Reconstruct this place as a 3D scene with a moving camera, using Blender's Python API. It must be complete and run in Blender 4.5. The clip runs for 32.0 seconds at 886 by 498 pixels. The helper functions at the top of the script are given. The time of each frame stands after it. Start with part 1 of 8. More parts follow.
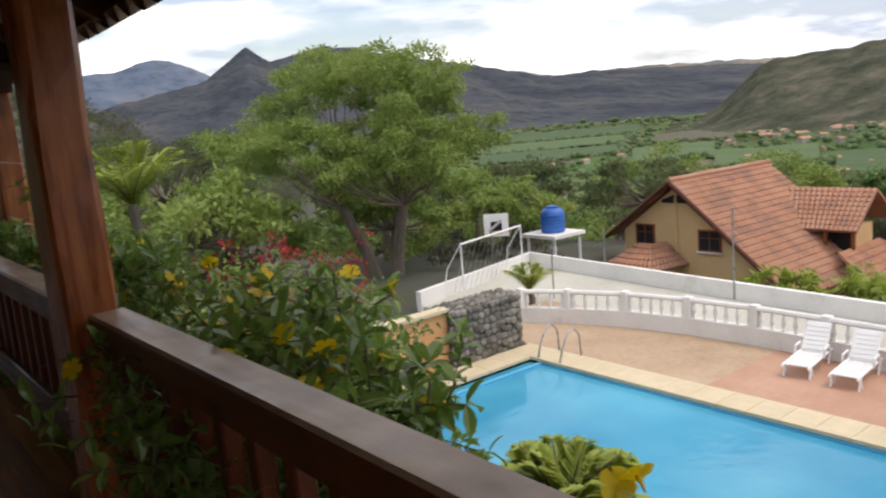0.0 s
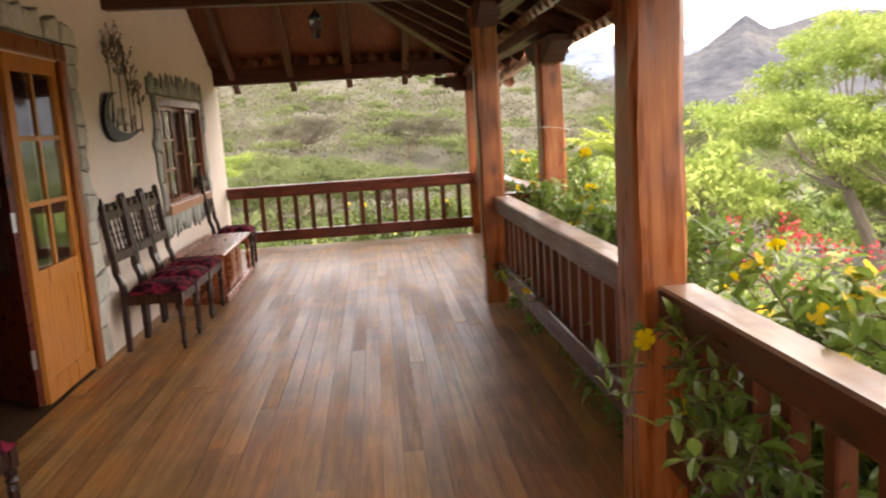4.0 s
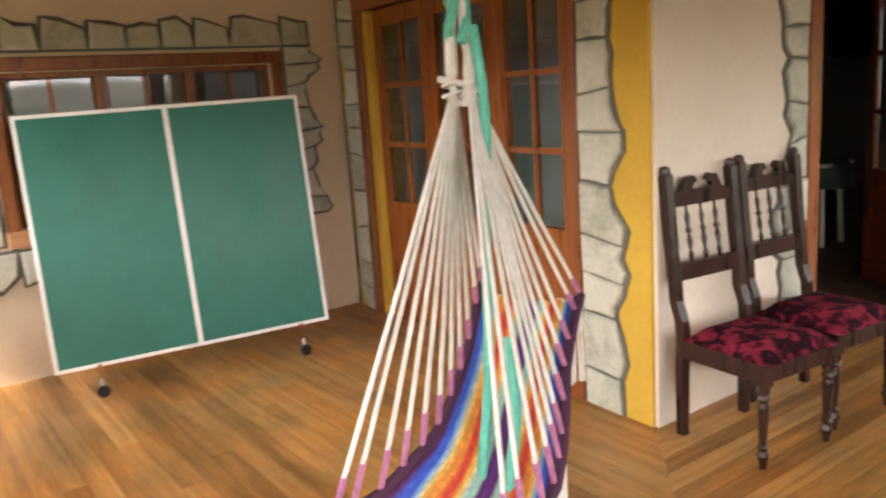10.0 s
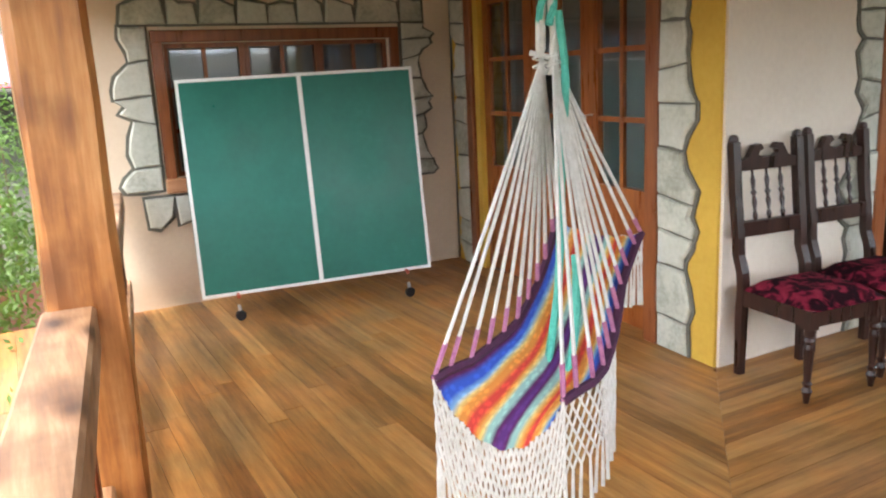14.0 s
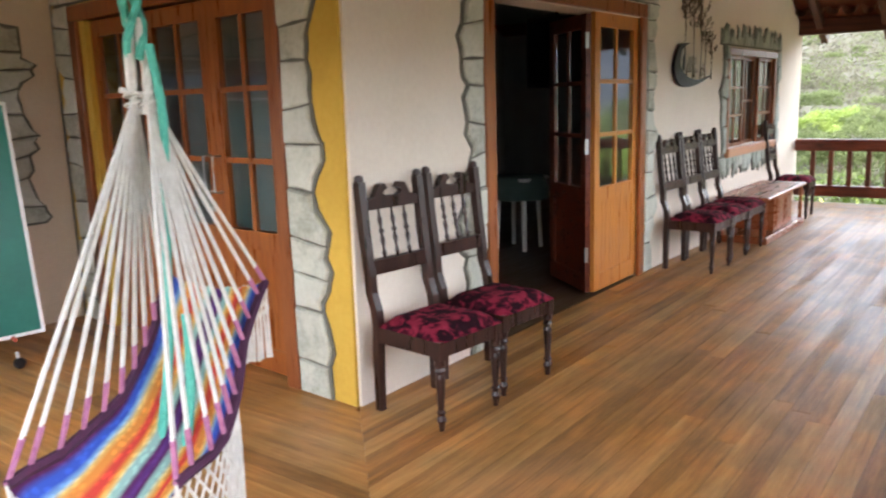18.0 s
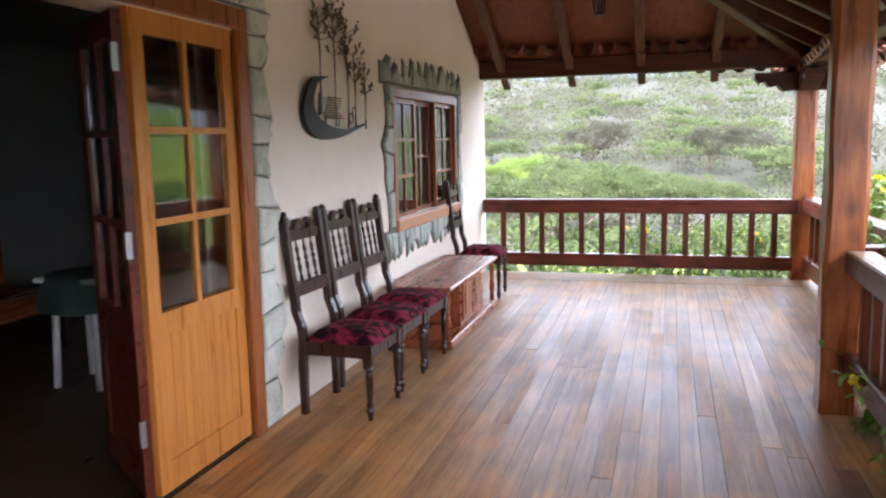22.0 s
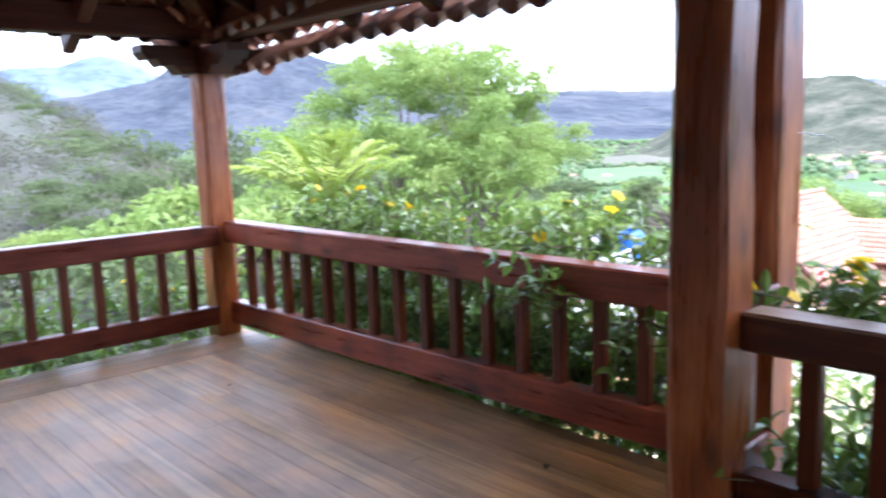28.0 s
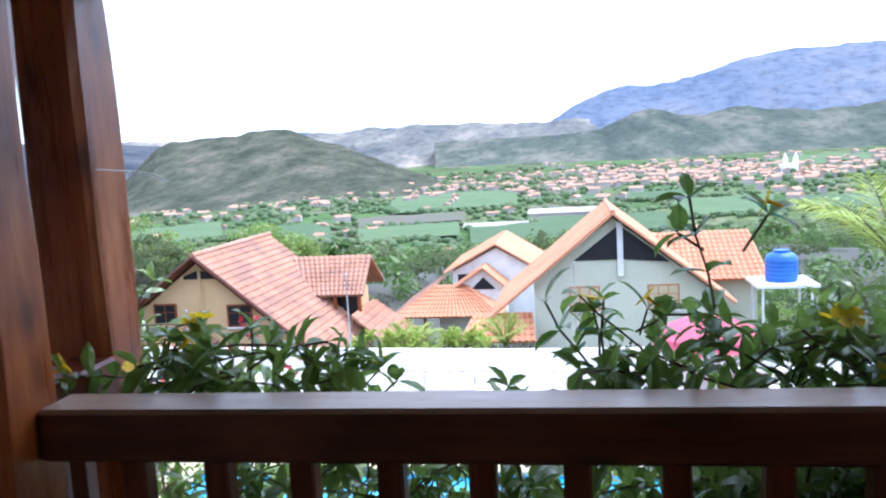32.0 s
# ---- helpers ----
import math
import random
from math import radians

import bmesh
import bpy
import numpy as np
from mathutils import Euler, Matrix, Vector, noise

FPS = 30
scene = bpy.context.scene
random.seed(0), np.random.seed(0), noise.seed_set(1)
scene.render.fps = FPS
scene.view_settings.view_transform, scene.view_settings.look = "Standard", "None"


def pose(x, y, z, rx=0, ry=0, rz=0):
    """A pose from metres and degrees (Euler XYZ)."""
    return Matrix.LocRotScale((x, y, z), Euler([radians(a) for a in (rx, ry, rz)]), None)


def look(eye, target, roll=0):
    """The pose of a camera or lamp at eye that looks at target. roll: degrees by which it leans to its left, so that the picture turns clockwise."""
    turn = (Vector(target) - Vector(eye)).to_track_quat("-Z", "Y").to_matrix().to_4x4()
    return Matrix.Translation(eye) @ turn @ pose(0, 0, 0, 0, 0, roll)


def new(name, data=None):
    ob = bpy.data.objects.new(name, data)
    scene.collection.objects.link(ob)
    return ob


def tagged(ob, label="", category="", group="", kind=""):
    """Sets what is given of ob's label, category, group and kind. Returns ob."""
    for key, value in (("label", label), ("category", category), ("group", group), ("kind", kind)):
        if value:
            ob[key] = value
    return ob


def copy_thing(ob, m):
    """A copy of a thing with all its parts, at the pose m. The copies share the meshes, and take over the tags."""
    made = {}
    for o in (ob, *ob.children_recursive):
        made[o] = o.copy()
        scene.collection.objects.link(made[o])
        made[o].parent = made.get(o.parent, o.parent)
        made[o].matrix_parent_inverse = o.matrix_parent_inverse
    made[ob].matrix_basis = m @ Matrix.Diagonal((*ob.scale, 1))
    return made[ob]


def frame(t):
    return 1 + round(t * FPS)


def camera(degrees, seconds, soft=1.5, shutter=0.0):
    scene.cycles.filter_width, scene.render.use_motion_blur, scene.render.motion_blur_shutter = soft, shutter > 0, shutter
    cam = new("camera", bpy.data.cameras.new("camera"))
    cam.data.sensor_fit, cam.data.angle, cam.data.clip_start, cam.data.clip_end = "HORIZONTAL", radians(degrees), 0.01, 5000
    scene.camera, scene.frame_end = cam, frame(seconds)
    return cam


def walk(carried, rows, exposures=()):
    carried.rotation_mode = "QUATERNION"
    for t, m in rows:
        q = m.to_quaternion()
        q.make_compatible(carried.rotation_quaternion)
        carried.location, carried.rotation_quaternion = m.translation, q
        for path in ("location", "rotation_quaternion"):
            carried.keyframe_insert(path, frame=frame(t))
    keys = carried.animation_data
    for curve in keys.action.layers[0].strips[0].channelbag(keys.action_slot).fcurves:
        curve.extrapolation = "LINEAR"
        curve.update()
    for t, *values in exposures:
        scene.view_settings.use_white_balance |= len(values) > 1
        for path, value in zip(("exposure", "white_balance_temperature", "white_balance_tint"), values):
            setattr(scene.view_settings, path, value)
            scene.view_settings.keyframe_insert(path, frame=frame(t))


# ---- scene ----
SKY, SUN = 0.15, 1.1  # brightness of the sky and of the veiled sun
PATH = [
    (0, (2.243, -2.354, 1.489), (3.4658, -0.8069, 1.1587), -4.82),
    (0.5, (2.231, -2.265, 1.481), (3.3756, -0.6579, 1.1509), -4.38),
    (1, (2.226, -2.178, 1.472), (3.2873, -0.5151, 1.1409), -3.96),
    (1.5, (2.208, -2.101, 1.465), (3.1658, -0.3771, 1.1327), -3.57),
    (2, (2.174, -2.060, 1.469), (2.9928, -0.2655, 1.1406), -3.38),
    (2.5, (2.091, -2.080, 1.487), (2.7410, -0.2157, 1.1667), -3.32),
    (3, (2.011, -2.109, 1.502), (2.4794, -0.1900, 1.1916), -3.41),
    (3.5, (1.993, -2.078, 1.507), (2.2856, -0.1243, 1.1964), -3.72),
    (4, (1.986, -2.020, 1.506), (2.1415, -0.0507, 1.1914), -3.62),
    (4.5, (2.005, -1.987, 1.498), (2.0470, -0.0115, 1.1874), -3.22),
    (6.5, (1.983, -2.079, 1.478), (1.7994, -0.1210, 1.1139), -2.96),
    (7, (1.921, -2.115, 1.476), (1.7123, -0.1608, 1.1069), -3.19),
    (7.5, (1.898, -2.147, 1.476), (1.5924, -0.2058, 1.1046), -3.44),
    (8, (1.930, -2.226, 1.477), (1.3973, -0.3329, 1.1120), -3.53),
    (8.5, (1.979, -2.304, 1.475), (1.1146, -0.5377, 1.1132), -3.35),
    (9, (2.017, -2.370, 1.480), (0.8292, -0.8035, 1.1152), -3.24),
    (9.5, (2.010, -2.480, 1.485), (0.5791, -1.1348, 1.1076), -3.45),
    (10, (2.079, -2.570, 1.484), (0.4864, -1.4236, 1.0977), -3.77),
    (10.5, (2.203, -2.623, 1.478), (0.5113, -1.6293, 1.0909), -3.78),
    (11, (2.314, -2.662, 1.470), (0.5722, -1.7600, 1.0803), -3.60),
    (11.5, (2.411, -2.693, 1.463), (0.6420, -1.8510, 1.0615), -3.36),
    (12, (2.491, -2.719, 1.463), (0.7091, -1.9059, 1.0575), -3.33),
    (12.5, (2.543, -2.764, 1.465), (0.7642, -1.9412, 1.0664), -3.31),
    (13, (2.565, -2.808, 1.464), (0.7978, -1.9594, 1.0663), -3.12),
    (13.5, (2.580, -2.845, 1.461), (0.8311, -1.9652, 1.0509), -2.85),
    (15.5, (2.537, -2.893, 1.486), (0.9784, -1.7282, 1.0222), -3.13),
    (16, (2.551, -2.851, 1.479), (1.0660, -1.5866, 1.0376), -3.21),
    (16.5, (2.558, -2.804, 1.471), (1.1432, -1.4510, 1.0605), -3.09),
    (17, (2.538, -2.764, 1.460), (1.1953, -1.3322, 1.0762), -2.58),
    (17.5, (2.513, -2.726, 1.458), (1.2514, -1.2198, 1.0855), -2.04),
    (18, (2.526, -2.661, 1.463), (1.3495, -1.0861, 1.0936), -1.71),
    (18.5, (2.550, -2.566, 1.469), (1.4656, -0.9253, 1.1055), -1.61),
    (19, (2.543, -2.383, 1.470), (1.5296, -0.6936, 1.1260), -1.81),
    (19.5, (2.507, -2.119, 1.480), (1.5466, -0.3938, 1.1628), -1.84),
    (20, (2.406, -1.828, 1.491), (1.5457, -0.0483, 1.1860), -1.77),
    (20.5, (2.296, -1.415, 1.509), (1.5495, 0.4159, 1.2101), -1.73),
    (21, (2.238, -0.994, 1.520), (1.5671, 0.8689, 1.2324), -1.54),
    (21.5, (2.144, -0.563, 1.514), (1.5374, 1.3224, 1.2361), -1.44),
    (22, (2.048, -0.118, 1.504), (1.4961, 1.7840, 1.2296), -1.21),
    (22.5, (1.993, 0.357, 1.494), (1.4834, 2.2715, 1.2157), -0.36),
    (23, (1.958, 0.832, 1.485), (1.4959, 2.7569, 1.2003), 0.24),
    (23.5, (1.908, 1.299, 1.476), (1.4851, 3.2303, 1.1776), 0.12),
    (24, (1.817, 1.781, 1.464), (1.4047, 3.7124, 1.1474), -0.39),
    (24.5, (1.701, 2.212, 1.458), (1.3074, 4.1454, 1.1342), -0.72),
    (26.5, (0.957, 3.253, 1.482), (1.4091, 5.1811, 1.2034), -1.26),
    (27, (0.788, 3.282, 1.487), (1.5917, 5.0910, 1.2005), -1.31),
    (27.5, (0.664, 3.237, 1.487), (1.7680, 4.8783, 1.1898), -1.59),
    (28, (0.635, 3.198, 1.490), (1.9680, 4.6567, 1.1845), -1.85),
    (28.5, (0.693, 3.177, 1.489), (2.2070, 4.4457, 1.1757), -2.33),
    (29, (0.775, 3.154, 1.481), (2.4341, 4.2245, 1.1630), -2.47),
    (29.5, (0.831, 3.130, 1.474), (2.6022, 4.0028, 1.1555), -2.37),
    (30, (0.886, 3.057, 1.473), (2.7360, 3.7478, 1.1607), -2.51),
    (30.5, (0.902, 3.074, 1.471), (2.8086, 3.5987, 1.1706), -2.76),
    (31, (0.982, 3.079, 1.448), (2.9204, 3.4824, 1.1728), -3.14),
    (31.5, (1.136, 3.087, 1.431), (3.0883, 3.4337, 1.1805), -3.37),
    (32, (1.353, 3.100, 1.421), (3.3084, 3.4357, 1.1857), -3.29),
]
cam = camera(58.7, 32.0, 2.1, 0.5)
EXPOSURES = [(0, 0.52, 7200, 15), (1.2, 0.87, 7400, 16), (2, 1.5, 7900, 17), (3, 2.22, 8400, 20), (4, 2.75, 8800, 22), (7, 3.0, 8600, 20), (9, 3.05, 8600, 19), (10, 3.25, 8500, 17), (11, 3.18, 8000, 15), (13, 3.0, 7100, 10), (16, 3.3, 7000, 11), (18, 3.28, 6950, 13), (20, 3.4, 6700, 16), (23, 3.2, 6250, 17), (25.5, 2.95, 5950, 16), (27, 2.7, 5550, 17), (28, 2.68, 5550, 18), (30, 2.5, 5600, 18), (31, 2.25, 5500, 17), (32, 1.85, 5400, 15)]
walk(cam, [(t, look(eye, target, roll)) for t, eye, target, roll in PATH], EXPOSURES)

# ---- light ----
world = bpy.data.worlds.new("sky")
scene.world = world
world.use_nodes = True
wn, wl = world.node_tree.nodes, world.node_tree.links
sky = wn.new("ShaderNodeTexSky")
sky.sky_type, sky.sun_disc = "NISHITA", False
sky.sun_elevation, sky.sun_rotation, sky.air_density, sky.dust_density = radians(63), radians(150), 1.0, 2.0
coords = wn.new("ShaderNodeTexCoord")
stretch = wn.new("ShaderNodeMapping")
stretch.inputs["Scale"].default_value = (1.0, 1.0, 4.5)
wl.new(coords.outputs["Generated"], stretch.inputs[0])
cloud = wn.new("ShaderNodeTexNoise")
cloud.inputs["Scale"].default_value, cloud.inputs["Detail"].default_value, cloud.inputs["Roughness"].default_value = 2.6, 7, 0.55
wl.new(stretch.outputs[0], cloud.inputs["Vector"])
cover = wn.new("ShaderNodeValToRGB")
cover.color_ramp.elements[0].position, cover.color_ramp.elements[1].position = 0.34, 0.56
wl.new(cloud.outputs[0], cover.inputs[0])
shade = wn.new("ShaderNodeTexNoise")
shade.inputs["Scale"].default_value, shade.inputs["Detail"].default_value = 5.0, 6
wl.new(stretch.outputs[0], shade.inputs["Vector"])
tone = wn.new("ShaderNodeValToRGB")
tone.color_ramp.elements[0].position, tone.color_ramp.elements[1].position = 0.42, 0.6
tone.color_ramp.elements[0].color, tone.color_ramp.elements[1].color = (2.9, 3.5, 4.6, 1), (9.0, 9.3, 9.6, 1)
wl.new(shade.outputs[0], tone.inputs[0])
blend = wn.new("ShaderNodeMix")
blend.data_type = "RGBA"
wl.new(cover.outputs[0], blend.inputs[0])
wl.new(sky.outputs[0], blend.inputs[6])
wl.new(tone.outputs[0], blend.inputs[7])
wl.new(blend.outputs[2], wn["Background"].inputs[0])
wn["Background"].inputs[1].default_value = SKY
sun = new("sun", bpy.data.lights.new("sun", "SUN"))
sun.data.energy, sun.data.angle, sun.data.color = SUN, radians(24), (1.0, 0.95, 0.88)
sun.matrix_world = look((15, -27, 60), (0, 0, 0))

# ---- materials ----
def material(name):
    m = bpy.data.materials.new(name)
    m.use_nodes = True
    return m, m.node_tree.nodes, m.node_tree.links, m.node_tree.nodes["Principled BSDF"]


def ramp_of(n, l, fac, stops):
    r = n.new("ShaderNodeValToRGB")
    e = r.color_ramp.elements
    while len(e) < len(stops):
        e.new(0.5)
    for k, (p, c) in enumerate(stops):
        e[k].position, e[k].color = p, (*c, 1)
    l.new(fac, r.inputs[0])
    return r.outputs[0]


def coat(name, stops, scale=6.0, rough=0.6, fine=60.0, bump=0.15, stretch_by=(1, 1, 1), random_by=0.0, space="world", metal=0.0, spec=0.5, leaf=0.0, depth=0.01):
    """Two scales of variation: broad noise drives the colour, fine noise the relief and the gloss."""
    m, n, l, b = material(name)
    if space == "world":
        c = n.new("ShaderNodeNewGeometry").outputs["Position"]
    else:
        c = n.new("ShaderNodeTexCoord").outputs["Object"]
    mp = n.new("ShaderNodeMapping")
    mp.inputs["Scale"].default_value = stretch_by
    l.new(c, mp.inputs[0])
    info = n.new("ShaderNodeObjectInfo")
    if random_by:
        k = n.new("ShaderNodeVectorMath")
        k.operation = "SCALE"
        k.inputs[0].default_value = (17.0, 31.0, 23.0)
        l.new(info.outputs["Random"], k.inputs["Scale"])
        l.new(k.outputs[0], mp.inputs["Location"])
    a = n.new("ShaderNodeTexNoise")
    a.inputs["Scale"].default_value, a.inputs["Detail"].default_value, a.inputs["Roughness"].default_value = scale, 6, 0.62
    f = n.new("ShaderNodeTexNoise")
    f.inputs["Scale"].default_value, f.inputs["Detail"].default_value = fine, 4
    l.new(mp.outputs[0], a.inputs["Vector"])
    l.new(mp.outputs[0], f.inputs["Vector"])
    mixv = n.new("ShaderNodeMath")
    mixv.operation = "MULTIPLY_ADD"
    l.new(f.outputs[0], mixv.inputs[0])
    mixv.inputs[1].default_value = 0.3
    l.new(a.outputs[0], mixv.inputs[2])
    fac = mixv.outputs[0]
    if random_by:
        r = n.new("ShaderNodeMath")
        r.operation = "MULTIPLY_ADD"
        l.new(info.outputs["Random"], r.inputs[0])
        r.inputs[1].default_value = random_by
        l.new(fac, r.inputs[2])
        s = n.new("ShaderNodeMath")
        s.operation = "SUBTRACT"
        l.new(r.outputs[0], s.inputs[0])
        s.inputs[1].default_value = random_by / 2
        fac = s.outputs[0]
    col = ramp_of(n, l, fac, [(0.35 + 0.6 * p, q) for p, q in stops])
    l.new(col, b.inputs["Base Color"])
    g = n.new("ShaderNodeMapRange")
    g.inputs["From Min"].default_value, g.inputs["From Max"].default_value = 0.3, 0.7
    g.inputs["To Min"].default_value, g.inputs["To Max"].default_value = max(0.03, rough - 0.13), min(1.0, rough + 0.13)
    l.new(a.outputs[0], g.inputs[0])
    l.new(g.outputs[0], b.inputs["Roughness"])
    b.inputs["Metallic"].default_value, b.inputs["Specular IOR Level"].default_value = metal, spec
    if bump:
        u = n.new("ShaderNodeBump")
        u.inputs["Strength"].default_value, u.inputs["Distance"].default_value = bump, depth
        l.new(mixv.outputs[0], u.inputs["Height"])
        l.new(u.outputs[0], b.inputs["Normal"])
    if leaf:
        t = n.new("ShaderNodeBsdfTranslucent")
        l.new(col, t.inputs[0])
        x = n.new("ShaderNodeMixShader")
        x.inputs[0].default_value = leaf
        l.new(b.outputs[0], x.inputs[1])
        l.new(t.outputs[0], x.inputs[2])
        l.new(x.outputs[0], n["Material Output"].inputs[0])
    return m


def wood(name, dark, mid, light, along="y", rough=0.45, random_by=0.0, space="world", bump=0.25, spec=0.5, knots=0.0):
    s = {"x": (1.2, 14, 14), "y": (14, 1.2, 14), "z": (14, 14, 1.2)}[along]
    m = coat(name, [(0.0, dark), (0.5, mid), (1.0, light)], 1.6, rough, 9.0, bump, s, random_by, space, spec=spec, depth=0.004)
    if knots:
        n, l = m.node_tree.nodes, m.node_tree.links
        b = n["Principled BSDF"]
        col = b.inputs["Base Color"].links[0].from_socket
        g = n.new("ShaderNodeNewGeometry")
        mp = n.new("ShaderNodeMapping")
        mp.inputs["Scale"].default_value = {"x": (2.2, 5, 5), "y": (5, 2.2, 5), "z": (5, 5, 2.2)}[along]
        l.new(g.outputs["Position"], mp.inputs[0])
        v = n.new("ShaderNodeTexVoronoi")
        v.inputs["Scale"].default_value = 1.3
        l.new(mp.outputs[0], v.inputs["Vector"])
        spot = ramp_of(n, l, v.outputs["Distance"], [(0.08, (0.16, 0.12, 0.1)), (0.17, (0.62, 0.55, 0.5)), (0.3, (1, 1, 1))])
        w = n.new("ShaderNodeTexNoise")
        w.inputs["Scale"].default_value, w.inputs["Detail"].default_value = 3.0, 6
        l.new(g.outputs["Position"], w.inputs["Vector"])
        worn = ramp_of(n, l, w.outputs[0], [(0.34, (0.5, 0.44, 0.42)), (0.48, (0.95, 0.93, 0.92)), (0.6, (1.1, 1.15, 1.2)), (0.74, (1.3, 1.5, 1.8))])
        for c in (spot, worn):
            x = n.new("ShaderNodeMix")
            x.data_type, x.blend_type = "RGBA", "MULTIPLY"
            x.inputs[0].default_value = knots
            l.new(col, x.inputs[6])
            l.new(c, x.inputs[7])
            col = x.outputs[2]
        l.new(col, b.inputs["Base Color"])
    return m


M_DECK = wood("worn_deck_boards", (0.24, 0.1, 0.026), (0.43, 0.198, 0.055), (0.57, 0.31, 0.108), "y", 0.4, 0.42, "object", 0.15, spec=0.42)


def weathered_deck():
    """Boards bleached grey by rain towards the open end, walked bare in patches."""
    m = M_DECK
    n, l = m.node_tree.nodes, m.node_tree.links
    b = n["Principled BSDF"]
    col = b.inputs["Base Color"].links[0].from_socket
    g = n.new("ShaderNodeNewGeometry")
    s = n.new("ShaderNodeSeparateXYZ")
    l.new(g.outputs["Position"], s.inputs[0])
    k = n.new("ShaderNodeTexNoise")
    k.inputs["Scale"].default_value, k.inputs["Detail"].default_value = 1.3, 7
    l.new(g.outputs["Position"], k.inputs["Vector"])
    y = n.new("ShaderNodeMapRange")
    y.inputs["From Min"].default_value, y.inputs["From Max"].default_value = 3.0, 8.3
    y.inputs["To Min"].default_value, y.inputs["To Max"].default_value = -0.08, 0.34
    l.new(s.outputs["Y"], y.inputs[0])
    a = n.new("ShaderNodeMath")
    l.new(k.outputs[0], a.inputs[0])
    l.new(y.outputs[0], a.inputs[1])
    f = ramp_of(n, l, a.outputs[0], [(0.42, (0, 0, 0)), (0.8, (0.85, 0.85, 0.85))])
    x = n.new("ShaderNodeMix")
    x.data_type = "RGBA"
    l.new(f, x.inputs[0])
    l.new(col, x.inputs[6])
    c2 = n.new("ShaderNodeMix")
    c2.data_type, c2.blend_type = "RGBA", "MIX"
    c2.inputs[0].default_value = 0.55
    l.new(col, c2.inputs[6])
    c2.inputs[7].default_value = (0.42, 0.34, 0.24, 1)
    l.new(c2.outputs[2], x.inputs[7])
    q = n.new("ShaderNodeTexCoord")
    mp = n.new("ShaderNodeMapping")
    mp.inputs["Scale"].default_value = (26, 1.1, 1)
    i = n.new("ShaderNodeObjectInfo")
    l.new(q.outputs["Object"], mp.inputs[0])
    l.new(i.outputs["Random"], mp.inputs["Location"])
    w = n.new("ShaderNodeTexNoise")
    w.inputs["Scale"].default_value, w.inputs["Detail"].default_value, w.inputs["Roughness"].default_value = 1.0, 8, 0.7
    l.new(mp.outputs[0], w.inputs["Vector"])
    streak = ramp_of(n, l, w.outputs[0], [(0.3, (0.42, 0.4, 0.38)), (0.45, (0.86, 0.84, 0.82)), (0.6, (1.0, 1.0, 1.0)), (0.75, (1.12, 1.1, 1.06))])
    z = n.new("ShaderNodeMix")
    z.data_type, z.blend_type = "RGBA", "MULTIPLY"
    z.inputs[0].default_value = 0.9
    l.new(x.outputs[2], z.inputs[6])
    l.new(streak, z.inputs[7])
    h = n.new("ShaderNodeTexNoise")
    h.inputs["Scale"].default_value, h.inputs["Detail"].default_value = 2.6, 7
    l.new(g.outputs["Position"], h.inputs["Vector"])
    varnish = ramp_of(n, l, h.outputs[0], [(0.38, (0.8, 0.88, 0.98)), (0.5, (1, 1, 1)), (0.66, (1.26, 1.03, 0.74))])
    v = n.new("ShaderNodeMix")
    v.data_type, v.blend_type = "RGBA", "MULTIPLY"
    v.inputs[0].default_value = 0.85
    l.new(z.outputs[2], v.inputs[6])
    l.new(varnish, v.inputs[7])
    l.new(v.outputs[2], b.inputs["Base Color"])
    wear = n.new("ShaderNodeTexNoise")
    wear.inputs["Scale"].default_value, wear.inputs["Detail"].default_value = 0.35, 9
    l.new(mp.outputs[0], wear.inputs["Vector"])
    l.new(ramp_of(n, l, wear.outputs[0], [(0.34, (0.34, 0.34, 0.34)), (0.5, (0.42, 0.42, 0.42)), (0.66, (0.55, 0.55, 0.55))]), b.inputs["Roughness"])


weathered_deck()
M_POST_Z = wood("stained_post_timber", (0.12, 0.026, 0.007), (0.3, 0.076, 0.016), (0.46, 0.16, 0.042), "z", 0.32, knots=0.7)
# Paler copy of the post timber: daylight on the garden posts painted in.
M_POST_L = wood("daylit_post_timber", (0.2, 0.06, 0.014), (0.44, 0.17, 0.045), (0.6, 0.3, 0.11), "z", 0.4, knots=1.0)
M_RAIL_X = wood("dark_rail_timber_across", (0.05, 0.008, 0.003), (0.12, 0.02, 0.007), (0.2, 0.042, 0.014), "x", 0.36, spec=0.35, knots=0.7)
M_RAIL_Y = wood("dark_rail_timber_along", (0.035, 0.008, 0.003), (0.08, 0.018, 0.006), (0.14, 0.038, 0.013), "y", 0.45, spec=0.3, knots=0.9)
M_RAIL_T = wood("worn_and_lit_rail_timber", (0.03, 0.007, 0.003), (0.08, 0.019, 0.007), (0.16, 0.052, 0.02), "y", 0.4, knots=0.9)


